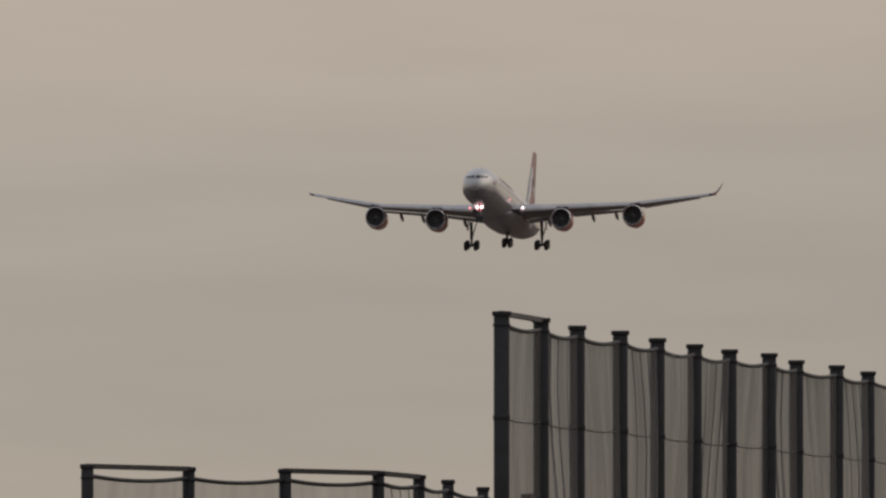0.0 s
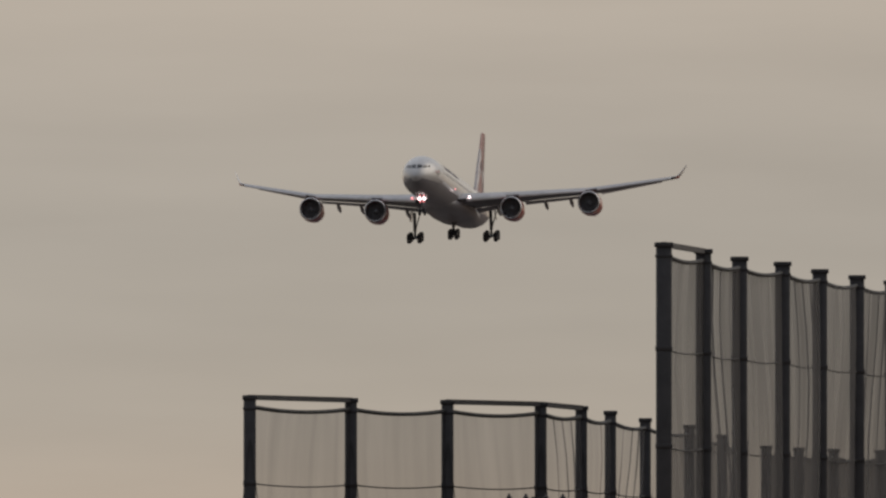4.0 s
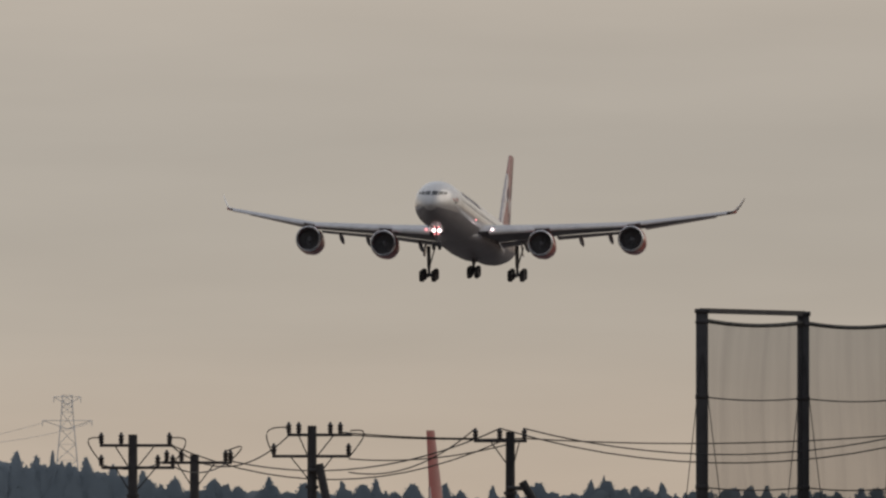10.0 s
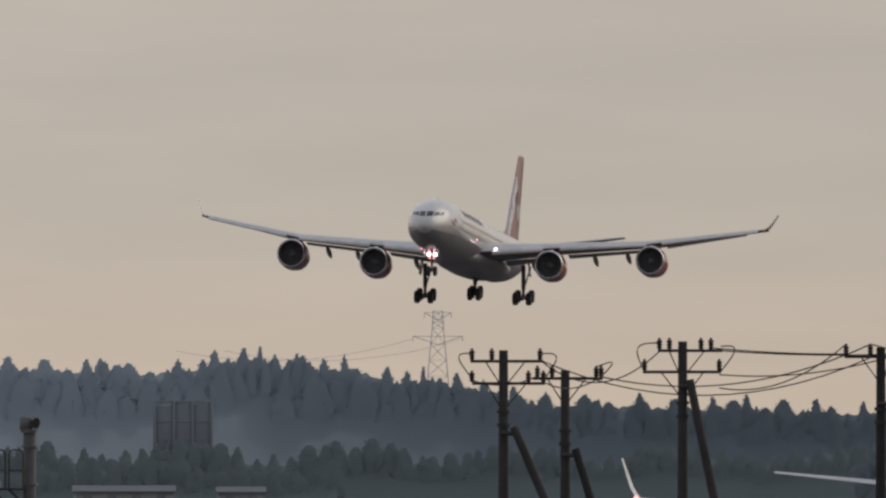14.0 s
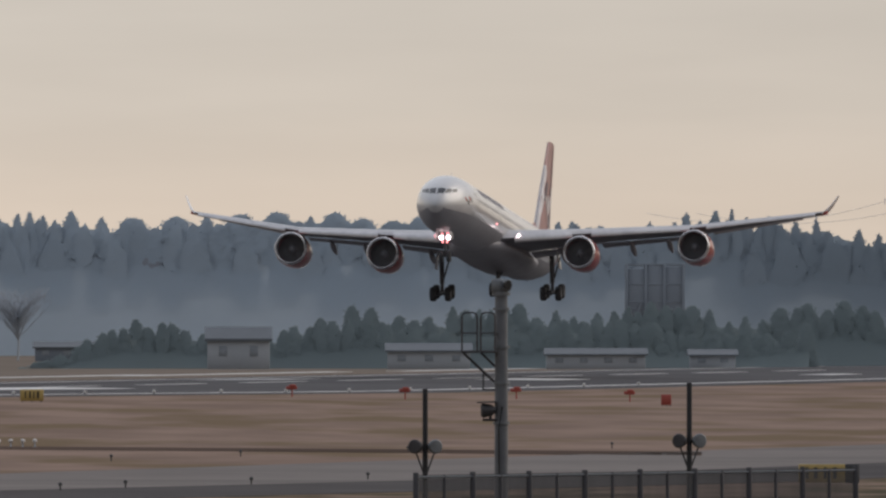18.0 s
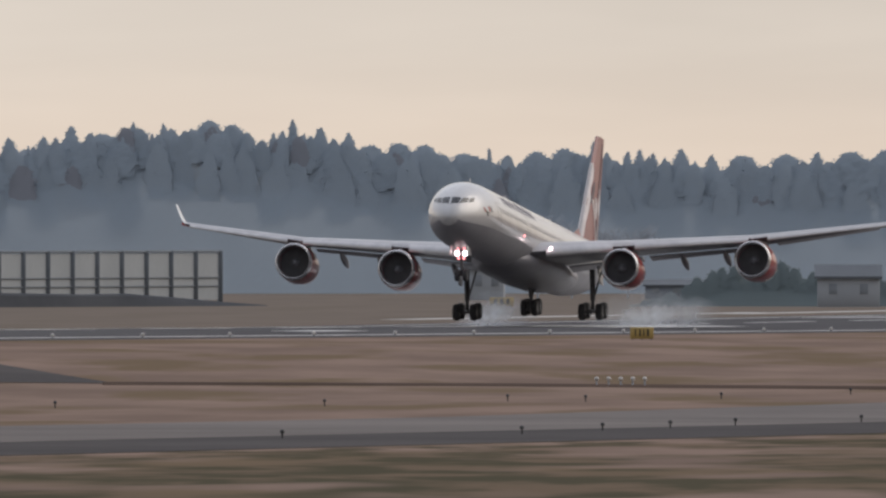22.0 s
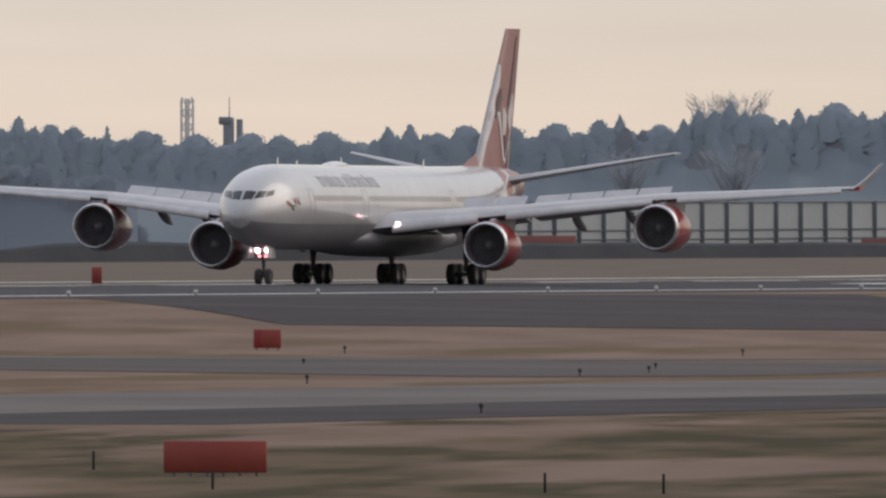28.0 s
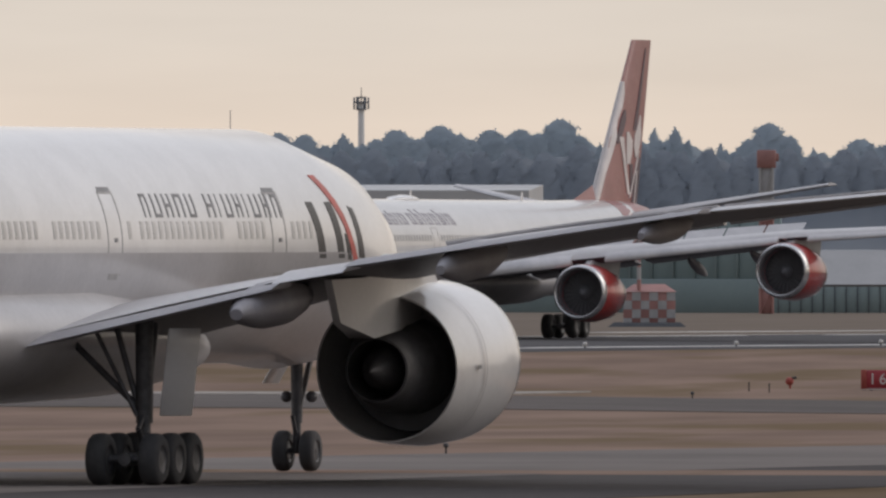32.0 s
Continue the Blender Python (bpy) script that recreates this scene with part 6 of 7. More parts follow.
def lamp_post(b, top_e, label):
    p = bear(b, 524)
    H = seen_at(b, 524, top_e).z - p.z
    t = thing("lamp_post", label, "lamp post", "lamp posts by the fence", at=pose(p.x, p.y, p.z))
    part("post", tube((0, 0, -0.1), (0, 0, H), 0.065, 0.06, 10), "darkpole", t)
    for s in (-1, 1):
        l = part("floodlight", join(lathe([(-0.16, 0.04), (-0.08, 0.13), (0.09, 0.165), (0.12, 0.14)], 16, True, True)), "steel" if s < 0 else "galv", t, "round dark floodlight" if s < 0 else "round pale floodlight", at=pose(s * 0.2, -0.1, H - 1.3, 0, 0, -90 + s * 25))
        part("lamp_bracket", tube((s * 0.2, 0, H - 1.45), (0, 0, H - 2.0), 0.02, 0.02, 6), "steel", t)
        part("lamp_arm", tube((0, 0, H - 1.3), (s * 0.3, 0, H - 1.3), 0.03, 0.03, 6), "steel", t)


lamp_post(5.5, -4.3, "dark post with two round floodlights")
lamp_post(16.85, -4.05, "dark post with two round floodlights")


def mesh_fence():
    t = thing("boundary_fence", "grey steel boundary fence with wire mesh panels", "fence")
    p0, p1 = bear(5.1, 500), bear(24.0, 520)
    n = 17
    H = 2.70
    for i in range(n):
        p = p0.lerp(p1, i / (n - 1))
        p.z = lie(*along(p.x, p.y))
        thick = 0.06 if i % 2 == 0 else 0.035
        part("fence_post", box(-thick, thick, -thick, thick, -0.05, H + (0.05 if i % 2 == 0 else 0), 0.01), "steel", t, at=pose(p.x, p.y, p.z))
    for z in (0.3, 1.5, H - 0.05):
        part("fence_rail", tube(p0 + Vector((0, 0, z)), p1 + Vector((0, 0, z)), 0.028, 0.028, 6), "bluegrey", t)
    v = [tuple(p0 + Vector((0, 0, 0.1))), tuple(p1 + Vector((0, 0, 0.1))), tuple(p1 + Vector((0, 0, H))), tuple(p0 + Vector((0, 0, H)))]
    part("mesh_panel", (v, [(0, 1, 2, 3)]), "fencemesh", t, "grey wire mesh", smooth=0)


M["fencemesh"] = net_material("grey_wire_mesh", 0.70, (0.036, 0.037, 0.042))
mesh_fence()


# ---------------------------------------------------------------- airfield markings
for a0, a1, q0, q1 in ((1899, 1960, 1.5, 9.5), (1899, 1960, -13, -6), (2152, 2176, -22, -14), (2152, 2176, 5, 12), (1750, 1772, 12, 15), (1600, 1622, 12, 15), (2300, 2322, 12, 15)):
    strip("runway_mark", a0, a1, q0, q1, 0.05, "paint", "", parent=runway)
for i in range(28):
    strip("centre_dash", 1010 + i * 50, 1040 + i * 50, -0.45, 0.45, 0.05, "paint", "", parent=runway)
for a0, a1, q in ((2150, 2330, -62), (2440, 2580, -55), (2300, 2420, -58)):
    strip("far_line", a0, a1, q, q + 3.0, 0.03, "paint", "", parent=runway)
strip("far_edge_line", 1560, 2000, -75, -72, 0.03, "paint", "", parent=runway)


def band(name, rows, lift, material, label, n=30):
    """A strip of pavement whose two edges are given as bearing and elevation."""
    v = []
    for i in range(n + 1):
        t = i / n
        b = lerp(rows[0][0], rows[-1][0], t)
        for k in (1, 2):
            e = pw([(r[0], r[k]) for r in rows], b)
            p = ground_at(b, e)
            v.append((p.x, p.y, p.z + lift))
        for k in (1, 2):
            p = v[-2]
            v.append((p[0], p[1], p[2] - 0.06))
    f = []
    for i in range(n):
        a, c = i * 4, i * 4 + 4
        f += [(a, c, c + 1, a + 1), (a, a + 2, c + 2, c), (a + 1, c + 1, c + 3, a + 3)]
    return tagged(part(name, (v, f), material, smooth=0), label, "pavement", kind="structure")


band("pavement_2", [(-135.60, -7.33, -7.89), (-107.46, -7.46, -8.04), (-81.91, -7.82, -8.35), (-60.32, -7.99, -8.67), (-50.49, -8.04, -8.65), (-44.29, -8.05, -8.48), (-39.68, -8.06, -8.09)], 0.035, "taximid", "grey asphalt side taxiway joining the main one")
band("pavement_3", [(-84.61, -7.76, -7.82), (-60.32, -7.89, -7.99), (-40.89, -7.87, -7.89)], 0.04, "palestrip", "pale gravel edge of the side taxiway")
band("pavement_4", [(-34.58, -6.69, -6.81), (-19.04, -6.74, -6.85), (2.82, -6.90, -7.04), (17.39, -7.02, -7.19)], 0.03, "drain", "dark drain strip through the dry grass")
band("pavement_5", [(-135.60, -7.31, -7.36), (-107.46, -7.31, -7.43), (-103.09, -7.29, -7.31)], 0.05, "wornline", "worn white line along the side taxiway")

# ---------------------------------------------------------------- signs, boards and lamps on the grass
def letters(text, size, material, parent, x, z, y=-0.03, spread=1.0):
    """Lettering made solid, upright, facing the stand."""
    cu = bpy.data.curves.new("lettering", "FONT")
    cu.body, cu.size, cu.extrude, cu.align_x, cu.align_y = text, size, 0.008, "CENTER", "CENTER"
    cu.space_character = spread
    ob = bpy.data.objects.new("lettering", cu)
    scene.collection.objects.link(ob)
    me = bpy.data.meshes.new_from_object(ob.evaluated_get(bpy.context.evaluated_depsgraph_get()))
    bpy.data.objects.remove(ob)
    me.materials.append(M[material])
    o = new("lettering", me)
    o.parent = parent
    o.matrix_basis = pose(x, y, z, 90, 0, 0)
    return o


def facing(b, e):
    """A pose on the ground turned to the stand."""
    p = ground_at(b, e)
    return pose(p.x, p.y, p.z, 0, 0, -b * 0.0573), math.hypot(p.x, p.y)


def runway_sign():
    m, d = facing(-89.37, -7.26)
    k = d / 41179
    W, H = 172 * k, 33 * k
    t = thing("runway_sign", "red runway sign with white characters and a black end panel", "airfield sign", at=m)
    split = W * 0.30
    r = part("red_panel", box(-W / 2, split, -0.02, 0.3, 0.12, 0.12 + H, 0.03), "signred", t, "red panel")
    b = part("black_panel", box(split + 0.02, W / 2, -0.02, 0.3, 0.12, 0.12 + H, 0.03), "signblack", t, "black panel with a yellow character pair")
    part("end_cap", box(-W / 2 - 0.04, -W / 2 + 0.22, -0.05, 0.32, 0.10, 0.14 + H, 0.02), "orange", t, "faded red end cap")
    letters("16L-34R", H * 0.84, "signwhite", r, (-W / 2 + split) / 2 + 0.10, 0.12 + H * 0.5, spread=1.32)
    letters("B5", H * 0.80, "signyellowlight", b, (split + W / 2) / 2, 0.12 + H * 0.5)
    for x in (-W * 0.4, -W * 0.15, W * 0.1, W * 0.4):
        part("foot", box(x - 0.05, x + 0.05, 0.05, 0.2, -0.05, 0.13, 0.01), "galv", t)
    part("base_rail", box(-W / 2, W / 2, -0.04, 0.32, 0.08, 0.125, 0.01), "signwhite", t)


def board(name, label, cat, b0, b1, e0, e1, deep, material, group="", feet=3, side=None):
    """A standing panel between two bearings, its foot and head by elevation."""
    m, d = facing((b0 + b1) / 2, e0)
    W, H = abs(b1 - b0) * d / 1000, (e1 - e0) * d / 1000
    t = thing(name, label, cat, group, at=m)
    lo = H * 0.10
    part("panel", box(-W / 2, W / 2, 0, deep, lo, H, min(0.03, H * 0.05)), material, t)
    if side:
        part("side_panel", box(-W / 2 - 0.012, -W / 2 + W * side, -0.012, deep * 0.9, lo, H + 0.005, 0.01), "signred", t)
    for i in range(feet):
        x = lerp(-W * 0.4, W * 0.4, i / max(1, feet - 1))
        part("foot", box(x - 0.03, x + 0.03, deep * 0.3, deep * 0.7, -0.05, lo + 0.02, 0.005), "galv", t)
    return t, W, H


runway_sign()
board("marker_board", "long faded orange-red marker board on short feet", "marker board", -74.89, -70.45, -12.92, -11.39, 0.12, "orange", feet=6)
board("marker_box", "faded red marker box in dry grass", "marker box", -71.01, -69.84, -7.50, -6.61, 0.8, "orange", side=0.27)
board("marker_box", "small red marker box beside the runway", "marker box", 15.64, 16.08, -5.05, -4.54, 0.6, "orange")
t_, W_, H_ = board("taxiway_sign", "small yellow taxiway sign with dark marks", "airfield sign", -11.90, -10.90, -4.88, -4.32, 0.25, "signyellow")
for x, w in ((-0.28, 0.05), (-0.08, 0.07), (0.08, 0.05), (0.26, 0.09)):
    part("sign_mark", box(x * W_ - w * W_ / 2, x * W_ + w * W_ / 2, -0.012, 0.0, H_ * 0.3, H_ * 0.85), "signblack", t_)
t_, W_, H_ = board("taxiway_sign", "distant yellow taxiway sign with dark marks", "airfield sign", -17.95, -16.90, -3.45, -3.04, 0.3, "signyellow")
for x in (-0.25, 0.0, 0.25):
    part("sign_mark", box(x * W_ - 0.06 * W_, x * W_ + 0.06 * W_, -0.012, 0.0, H_ * 0.3, H_ * 0.85), "signblack", t_)
t_, W_, H_ = board("taxiway_sign", "yellow taxiway sign with a black end panel behind the boundary fence", "airfield sign", 21.55, 24.14, -8.42, -7.54, 0.3, "signyellow")
part("black_panel", box(W_ * 0.27, W_ * 0.505, -0.015, 0.31, H_ * 0.08, H_ * 1.01, 0.01), "signblack", t_)
for x, w in ((-0.36, 0.05), (-0.22, 0.06), (-0.06, 0.05), (0.10, 0.06)):
    part("sign_mark", box(x * W_ - w * W_ / 2, x * W_ + w * W_ / 2, -0.012, 0.0, H_ * 0.3, H_ * 0.85), "signblack", t_)
board("red_barrier", "low red barrier across the far grass", "barrier", -44.90, -42.23, -3.42, -2.70, 0.5, "barrier", feet=4)
board("red_barrier", "low red barrier across the far grass", "barrier", -60.08, -57.17, -3.56, -2.57, 0.5, "barrier", feet=4)
board("white_marker", "small white marker panel on the far grass", "marker board", -81.18, -80.75, -3.42, -2.84, 0.2, "signwhite", feet=2)
board("orange_cabinet", "orange equipment cabinet beyond the runway", "cabinet", -77.98, -77.54, -4.71, -3.93, 0.6, "orange", feet=2)


def taxi_lamp(b, e, k=1.0):
    """A dark stake with a small blue-black lamp."""
    m, d = facing(b, e)
    t = thing("taxiway_lamp", "small dark taxiway edge lamp on a stake", "edge lamp", "taxiway edge lamps", at=m)
    part("stake", tube((0, 0, -0.05), (0, 0, 0.22 * k), 0.035, 0.03, 8), "black", t)
    part("lamp_head", moved(lathe([(0.20 * k, 0.05), (0.22 * k, 0.085), (0.30 * k, 0.085), (0.34 * k, 0.04)], 10, True, True), pose(0, 0, 0, 0, -90, 0)), "black", t)
    return t


first = taxi_lamp(-36.62, -7.80)
for b, e in ((-25.04, -7.72), (-17.17, -7.50), (-13.82, -7.53), (-7.99, -7.41), (-2.43, -7.21), (4.76, -7.02), (13.53, -6.85), (-26.86, -9.13), (-16.56, -8.94), (-13.09, -8.79), (-10.18, -8.69), (-7.38, -8.57), (-1.97, -8.43), (3.04, -8.21),
             (-57.00, -8.65), (-54.03, -8.52), (-53.74, -8.38), (-42.72, -9.64), (-68.87, -8.18), (-68.72, -8.94), (-61.24, -10.25), (-50.00, -7.75), (-98.74, -7.60), (-82.52, -7.89), (-87.52, -9.40), (-82.91, -11.05), (-67.10, -7.63), (-109.33, -9.96), (-123.46, -9.59)):
    m, d = facing(b, e)
    copy_thing(first, m)


def stake(b, e):
    m, d = facing(b, e)
    t = thing("grass_stake", "thin weathered wooden stake in rough grass", "stake", "stakes in the grass", at=m)
    part("stake", box(-0.03, 0.03, -0.03, 0.03, -0.05, 0.42, 0.006), "darkpole", t)
    return t


s0 = stake(-58.50, -13.62)
for b, e in ((-53.40, -13.67), (-72.78, -13.48), (-77.90, -12.63), (-96.31, -7.26), (-95.44, -7.31)):
    copy_thing(s0, facing(b, e)[0])


def edge_lamp(a, q):
    p = field(a, q)
    t = thing("runway_lamp", "small white runway edge lamp", "edge lamp", "runway edge lamps", at=pose(p.x, p.y, p.z))
    part("base", tube((0, 0, -0.03), (0, 0, 0.16), 0.06, 0.05, 8), "galv", t)
    part("lens", ball((0, 0, 0.25), 0.13, 8), "signwhite", t)
    return t


r0 = edge_lamp(1110, 31.6)
for i in range(1, 34):
    p = field(1110 + i * 29.6, 31.6)
    copy_thing(r0, pose(p.x, p.y, p.z))


def light_bar():
    m, d = facing(-12.31, -6.82)
    t = thing("approach_light_bar", "row of five white lamps on stakes", "light bar", at=m)
    k = d / 41179
    for i in range(5):
        x = (i - 2) * 21.3 * k
        s = part("stake", tube((x, 0, -0.05), (x, 0, 8 * k), 0.05, 0.04, 8), "bark", t)
        part("lamp", ball((x, 0, 11.5 * k), 4.0 * k, 8), "signwhite", s, "white lamp head")


light_bar()


def marker_lamp(b, e, k=1.0):
    m, d = facing(b, e)
    t = thing("orange_marker", "orange marker lamp on a thin stake", "marker lamp", "orange marker lamps", at=m)
    u = d / 41179 * k
    part("stake", tube((0, 0, -0.05), (0, 0, 14 * u), 1.4 * u, 1.2 * u, 8), "orange", t)
    part("head", join(box(-11 * u, 9 * u, -3 * u, 3 * u, 13 * u, 19 * u, 1.5 * u), box(-5 * u, 7 * u, -4 * u, 4 * u, 17 * u, 22 * u, 1.2 * u)), "orange", t)


for b, e in ((-0.22, -4.64), (4.64, -4.76), (9.42, -4.74), (14.30, -4.86)):
    marker_lamp(b, e)


def hooded_lamp(b, e):
    m, d = facing(b, e)
    t = thing("hooded_lamp", "round orange lamp with a black hood on a short stake", "lamp", "hooded lamps", at=m)
    u = d / 41179
    part("stake", tube((0, 0, -0.03), (0, 0, 9 * u), 2 * u, 2 * u, 8), "orange", t)
    part("body", ball((-1 * u, 0, 13 * u), 7.5 * u, 12), "orange", t)
    part("hood", moved(box(0, 12 * u, -3 * u, 3 * u, -2 * u, 2.5 * u, u), pose(0, 0, 17 * u, 0, -12, 0)), "black", t)


hooded_lamp(-94.54, -7.14)
hooded_lamp(-110.15, -7.43)


# ---------------------------------------------------------------- far side of the airfield
def noise_fence():
    """The long framed fence beyond the runway."""
    t = thing("framed_fence", "long grey framed fence of posts and translucent panels beyond the runway", "fence")
    n = 31
    H = 6.0
    pts = []
    for i in range(n):
        b = lerp(-61.29, -29.53, i / (n - 1))
        pts.append(bear(b, lerp(2470, 2700, i / (n - 1))))
    for i, p in enumerate(pts):
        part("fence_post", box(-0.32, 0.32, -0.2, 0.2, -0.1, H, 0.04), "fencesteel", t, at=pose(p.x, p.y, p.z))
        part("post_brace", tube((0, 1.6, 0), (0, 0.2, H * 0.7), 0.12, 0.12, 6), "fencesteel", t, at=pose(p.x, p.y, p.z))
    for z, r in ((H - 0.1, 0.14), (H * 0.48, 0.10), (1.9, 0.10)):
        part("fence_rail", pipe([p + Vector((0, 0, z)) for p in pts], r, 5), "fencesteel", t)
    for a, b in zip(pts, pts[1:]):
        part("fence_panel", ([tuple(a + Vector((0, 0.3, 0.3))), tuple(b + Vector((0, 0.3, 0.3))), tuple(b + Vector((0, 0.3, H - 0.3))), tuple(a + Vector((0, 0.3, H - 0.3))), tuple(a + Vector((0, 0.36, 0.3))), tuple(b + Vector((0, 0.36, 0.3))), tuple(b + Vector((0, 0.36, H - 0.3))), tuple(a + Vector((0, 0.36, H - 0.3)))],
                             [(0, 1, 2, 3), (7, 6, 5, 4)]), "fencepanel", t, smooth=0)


noise_fence()


def low_bank():
    rings = []
    for i in range(30):
        t = i / 29
        b, d = lerp(-85.82, -27.54, t), lerp(2330, 2580, t)
        p = bear(b, d)
        h = min(1, 0.05 + t * 9, 0.05 + (1 - t) * 9) * lerp(2.1, 1.35, t) * (1 + 0.06 * math.sin(i * 1.7))
        rings.append([p + Vector((0, -2.5, -0.2)), p + Vector((0, -1.2, h * 0.85)), p + Vector((0, 0, h)), p + Vector((0, 3, h)), p + Vector((0, 5, -0.2))])
    tagged(part("planted_bank", loft(rings), "bank", smooth=40), "long dark planted bank beyond the runway", "bank", kind="structure")


low_bank()


def green_wall():
    p0, p1 = ground_at(-125.89, -3.81), ground_at(-94.93, -3.89)
    t = thing("green_noise_wall", "long green ribbed noise wall beyond the runway", "noise wall")
    d = (p1 - p0)
    L = d.length
    ang = math.degrees(math.atan2(d.y, d.x))
    H = 9.6
    t.matrix_basis = pose(p0.x, p0.y, min(p0.z, p1.z), 0, 0, ang)
    part("lower_wall", box(0, L, -0.25, 0.35, -0.2, H * 0.34, 0.05), "greendark", t, "plain dark green lower wall")
    n = 34
    for i in range(n):
        part("wall_panel", box(L * i / n + 0.12, L * (i + 1) / n - 0.12, 0, 0.3, H * 0.34 + 0.02, H, 0.04), "green", t)
        part("rib", box(L * i / n - 0.13, L * i / n + 0.13, -0.2, 0.3, H * 0.34 + 0.02, H * 0.92, 0.03), "greendark", t, "dark rib")
    q0, q1 = seen_at(-125.89, 2420, 0), seen_at(-105.76, 2420, 0)
    w = thing("white_roofed_shed", "long white-roofed shed behind the green wall", "shed")
    top, low = EYE + 2420 * 1.38 / 1000, EYE + 2420 * 0.34 / 1000
    part("roof", loft([[(q.x, q.y, low), (q.x, q.y, top), (q.x, q.y + 14, top + 0.6), (q.x, q.y + 14, low)] for q in (q0, q1)]), "roofwhite", w, "flat white roof cladding", smooth=0)
    part("wall", loft([[(q.x, q.y + 0.6, -2), (q.x, q.y + 0.6, low), (q.x, q.y + 13, low), (q.x, q.y + 13, -2)] for q in (q0, q1)]), "hazesteel", w, smooth=0)


green_wall()


def hangar_and_screen():
    """A pale-roofed hangar behind a low green screen, past the end of the tall wall."""
    d = 2420
    p = bear(-92.38, d)
    k = d / 41179
    z = lambda v: EYE + d * v / 1000 - p.z
    t = thing("hangar", "hazy hangar with a pale grey mansard roof and brown-grey wall", "hangar", at=pose(p.x, p.y, p.z, 0, 0, 4.2))
    lo, hi = z(-2.67), z(-1.19)
    ring = lambda x0, x1, y0, y1, h: [(x0 * k, y0, h), (x1 * k, y0, h), (x1 * k, y1, h), (x0 * k, y1, h)]
    part("roof", loft([ring(-52, 107, -0.2, 24, lo), ring(-46, 92, 5, 19, hi)]), "hangar", t, "pale grey roof slope", smooth=0)
    part("gable_roof", loft([ring(-104, -54, -0.5, 24, lo), ring(-86, -48, 4.6, 19, hi + 0.02)]), "roofwhite", t, "paler end roof", smooth=0)
    part("wall", box(-98 * k, 104 * k, 0.3, 23, -0.2, lo - 0.02, 0.05), "hangarwall", t)
    for i in range(5):
        part("door_panel", box((-40 + i * 28) * k, (-14 + i * 28) * k, 0.15, 0.28, 0, lo * 0.8, 0.02), "bluegrey", t)
    p0, p1 = ground_at(-95.05, -3.91), ground_at(-90.19, -3.91)
    t = thing("green_screen", "low green screen fence before the hangar", "fence", at=pose(p0.x, p0.y, p0.z, 0, 0, math.degrees(math.atan2(p1.y - p0.y, p1.x - p0.x))))
    L, H = (p1 - p0).length, 47 * p0.length / 41179
    for i in range(10):
        part("screen_panel", box(L * i / 10 + 0.03, L * (i + 1) / 10 - 0.03, 0, 0.12, 0.05, H, 0.02), "greendark", t)
        part("post", box(L * i / 10 - 0.05, L * i / 10 + 0.05, -0.06, 0.14, -0.05, H + 0.05, 0.01), "bluegrey", t)


hangar_and_screen()


def checkered_hut():
    m, d = facing(-100.59, -4.49)
    k = d / 41179
    t = thing("checkered_hut", "small equipment hut in red and white checks with an aerial", "equipment hut", at=m)
    W, H = 92 * k, 62 * k
    part("body", box(-W / 2, W / 2, 0, W, -0.1, H, 0.03), "redwhite_r", t, "red painted walls")
    n, r = 6, 4
    for i in range(n):
        for j in range(r):
            if (i + j) % 2 == 0:
                part("check_panel", box(-W / 2 + W * i / n, -W / 2 + W * (i + 1) / n, -0.05, 0.02, H * j / r, H * (j + 1) / r), "redwhite_w", t, "white painted square")
    part("roof", loft([[(-W / 2 - 0.1, -0.1, H), (W / 2 + 0.1, -0.1, H), (W / 2 + 0.1, W, H), (-W / 2 - 0.1, W, H)], [(-W * 0.3, W * 0.3, H * 1.22), (W * 0.3, W * 0.3, H * 1.22), (W * 0.3, W * 0.7, H * 1.22), (-W * 0.3, W * 0.7, H * 1.22)]]), "redwhite_r", t)
    for i in range(5):
        part("aerial", tube((-W * 0.2, 0.3, H * (1 + 0.35 * i)), (-W * 0.2, 0.3, H * (1.35 + 0.35 * i)), 0.16, 0.16, 8), "redwhite_r" if i % 2 == 0 else "redwhite_w", t)
    part("mound", loft([[(x * W, y * W, z) for x, y in ((-0.85 * s, -0.6 * s), (0.75 * s, -0.6 * s), (0.75 * s, 1.2), (-0.85 * s, 1.2))] for s, z in ((1.0, -0.15), (0.8, 0.35))]), "bank", t)


checkered_hut()


def banded_tower():
    m, d = facing(-95.56, -3.93)
    k = d / 41179
    t = thing("banded_tower", "slender red and white banded tower with a boxy top", "tower", at=m)
    levels = [(0, 45, 0), (45, 140, 1), (140, 185, 0), (185, 262, 1)]
    for z0, z1, c in levels:
        w = 11 * k
        part("tower_band", join(*[tube((x * w, y * w, z0 * k), (x * w, y * w, z1 * k), 0.13, 0.13, 6) for x in (-1, 1) for y in (-1, 1)],
             *[tube((-w, s * w, z0 * k), (w, s * w, z1 * k), 0.07, 0.07, 5) for s in (-1, 1)], *[tube((s * w, -w, z0 * k), (s * w, w, z1 * k), 0.07, 0.07, 5) for s in (-1, 1)], box(-w * 0.8, w * 0.8, -w * 0.8, w * 0.8, z0 * k, z1 * k, 0.05)), "redwhite_r" if c == 0 else "redwhite_w", t)
    part("tower_top", join(box(-17 * k, 17 * k, -14 * k, 14 * k, 258 * k, 290 * k, 0.1), box(8 * k, 22 * k, -8 * k, 8 * k, 270 * k, 284 * k, 0.05)), "redwhite_r", t, "red boxy top")


banded_tower()


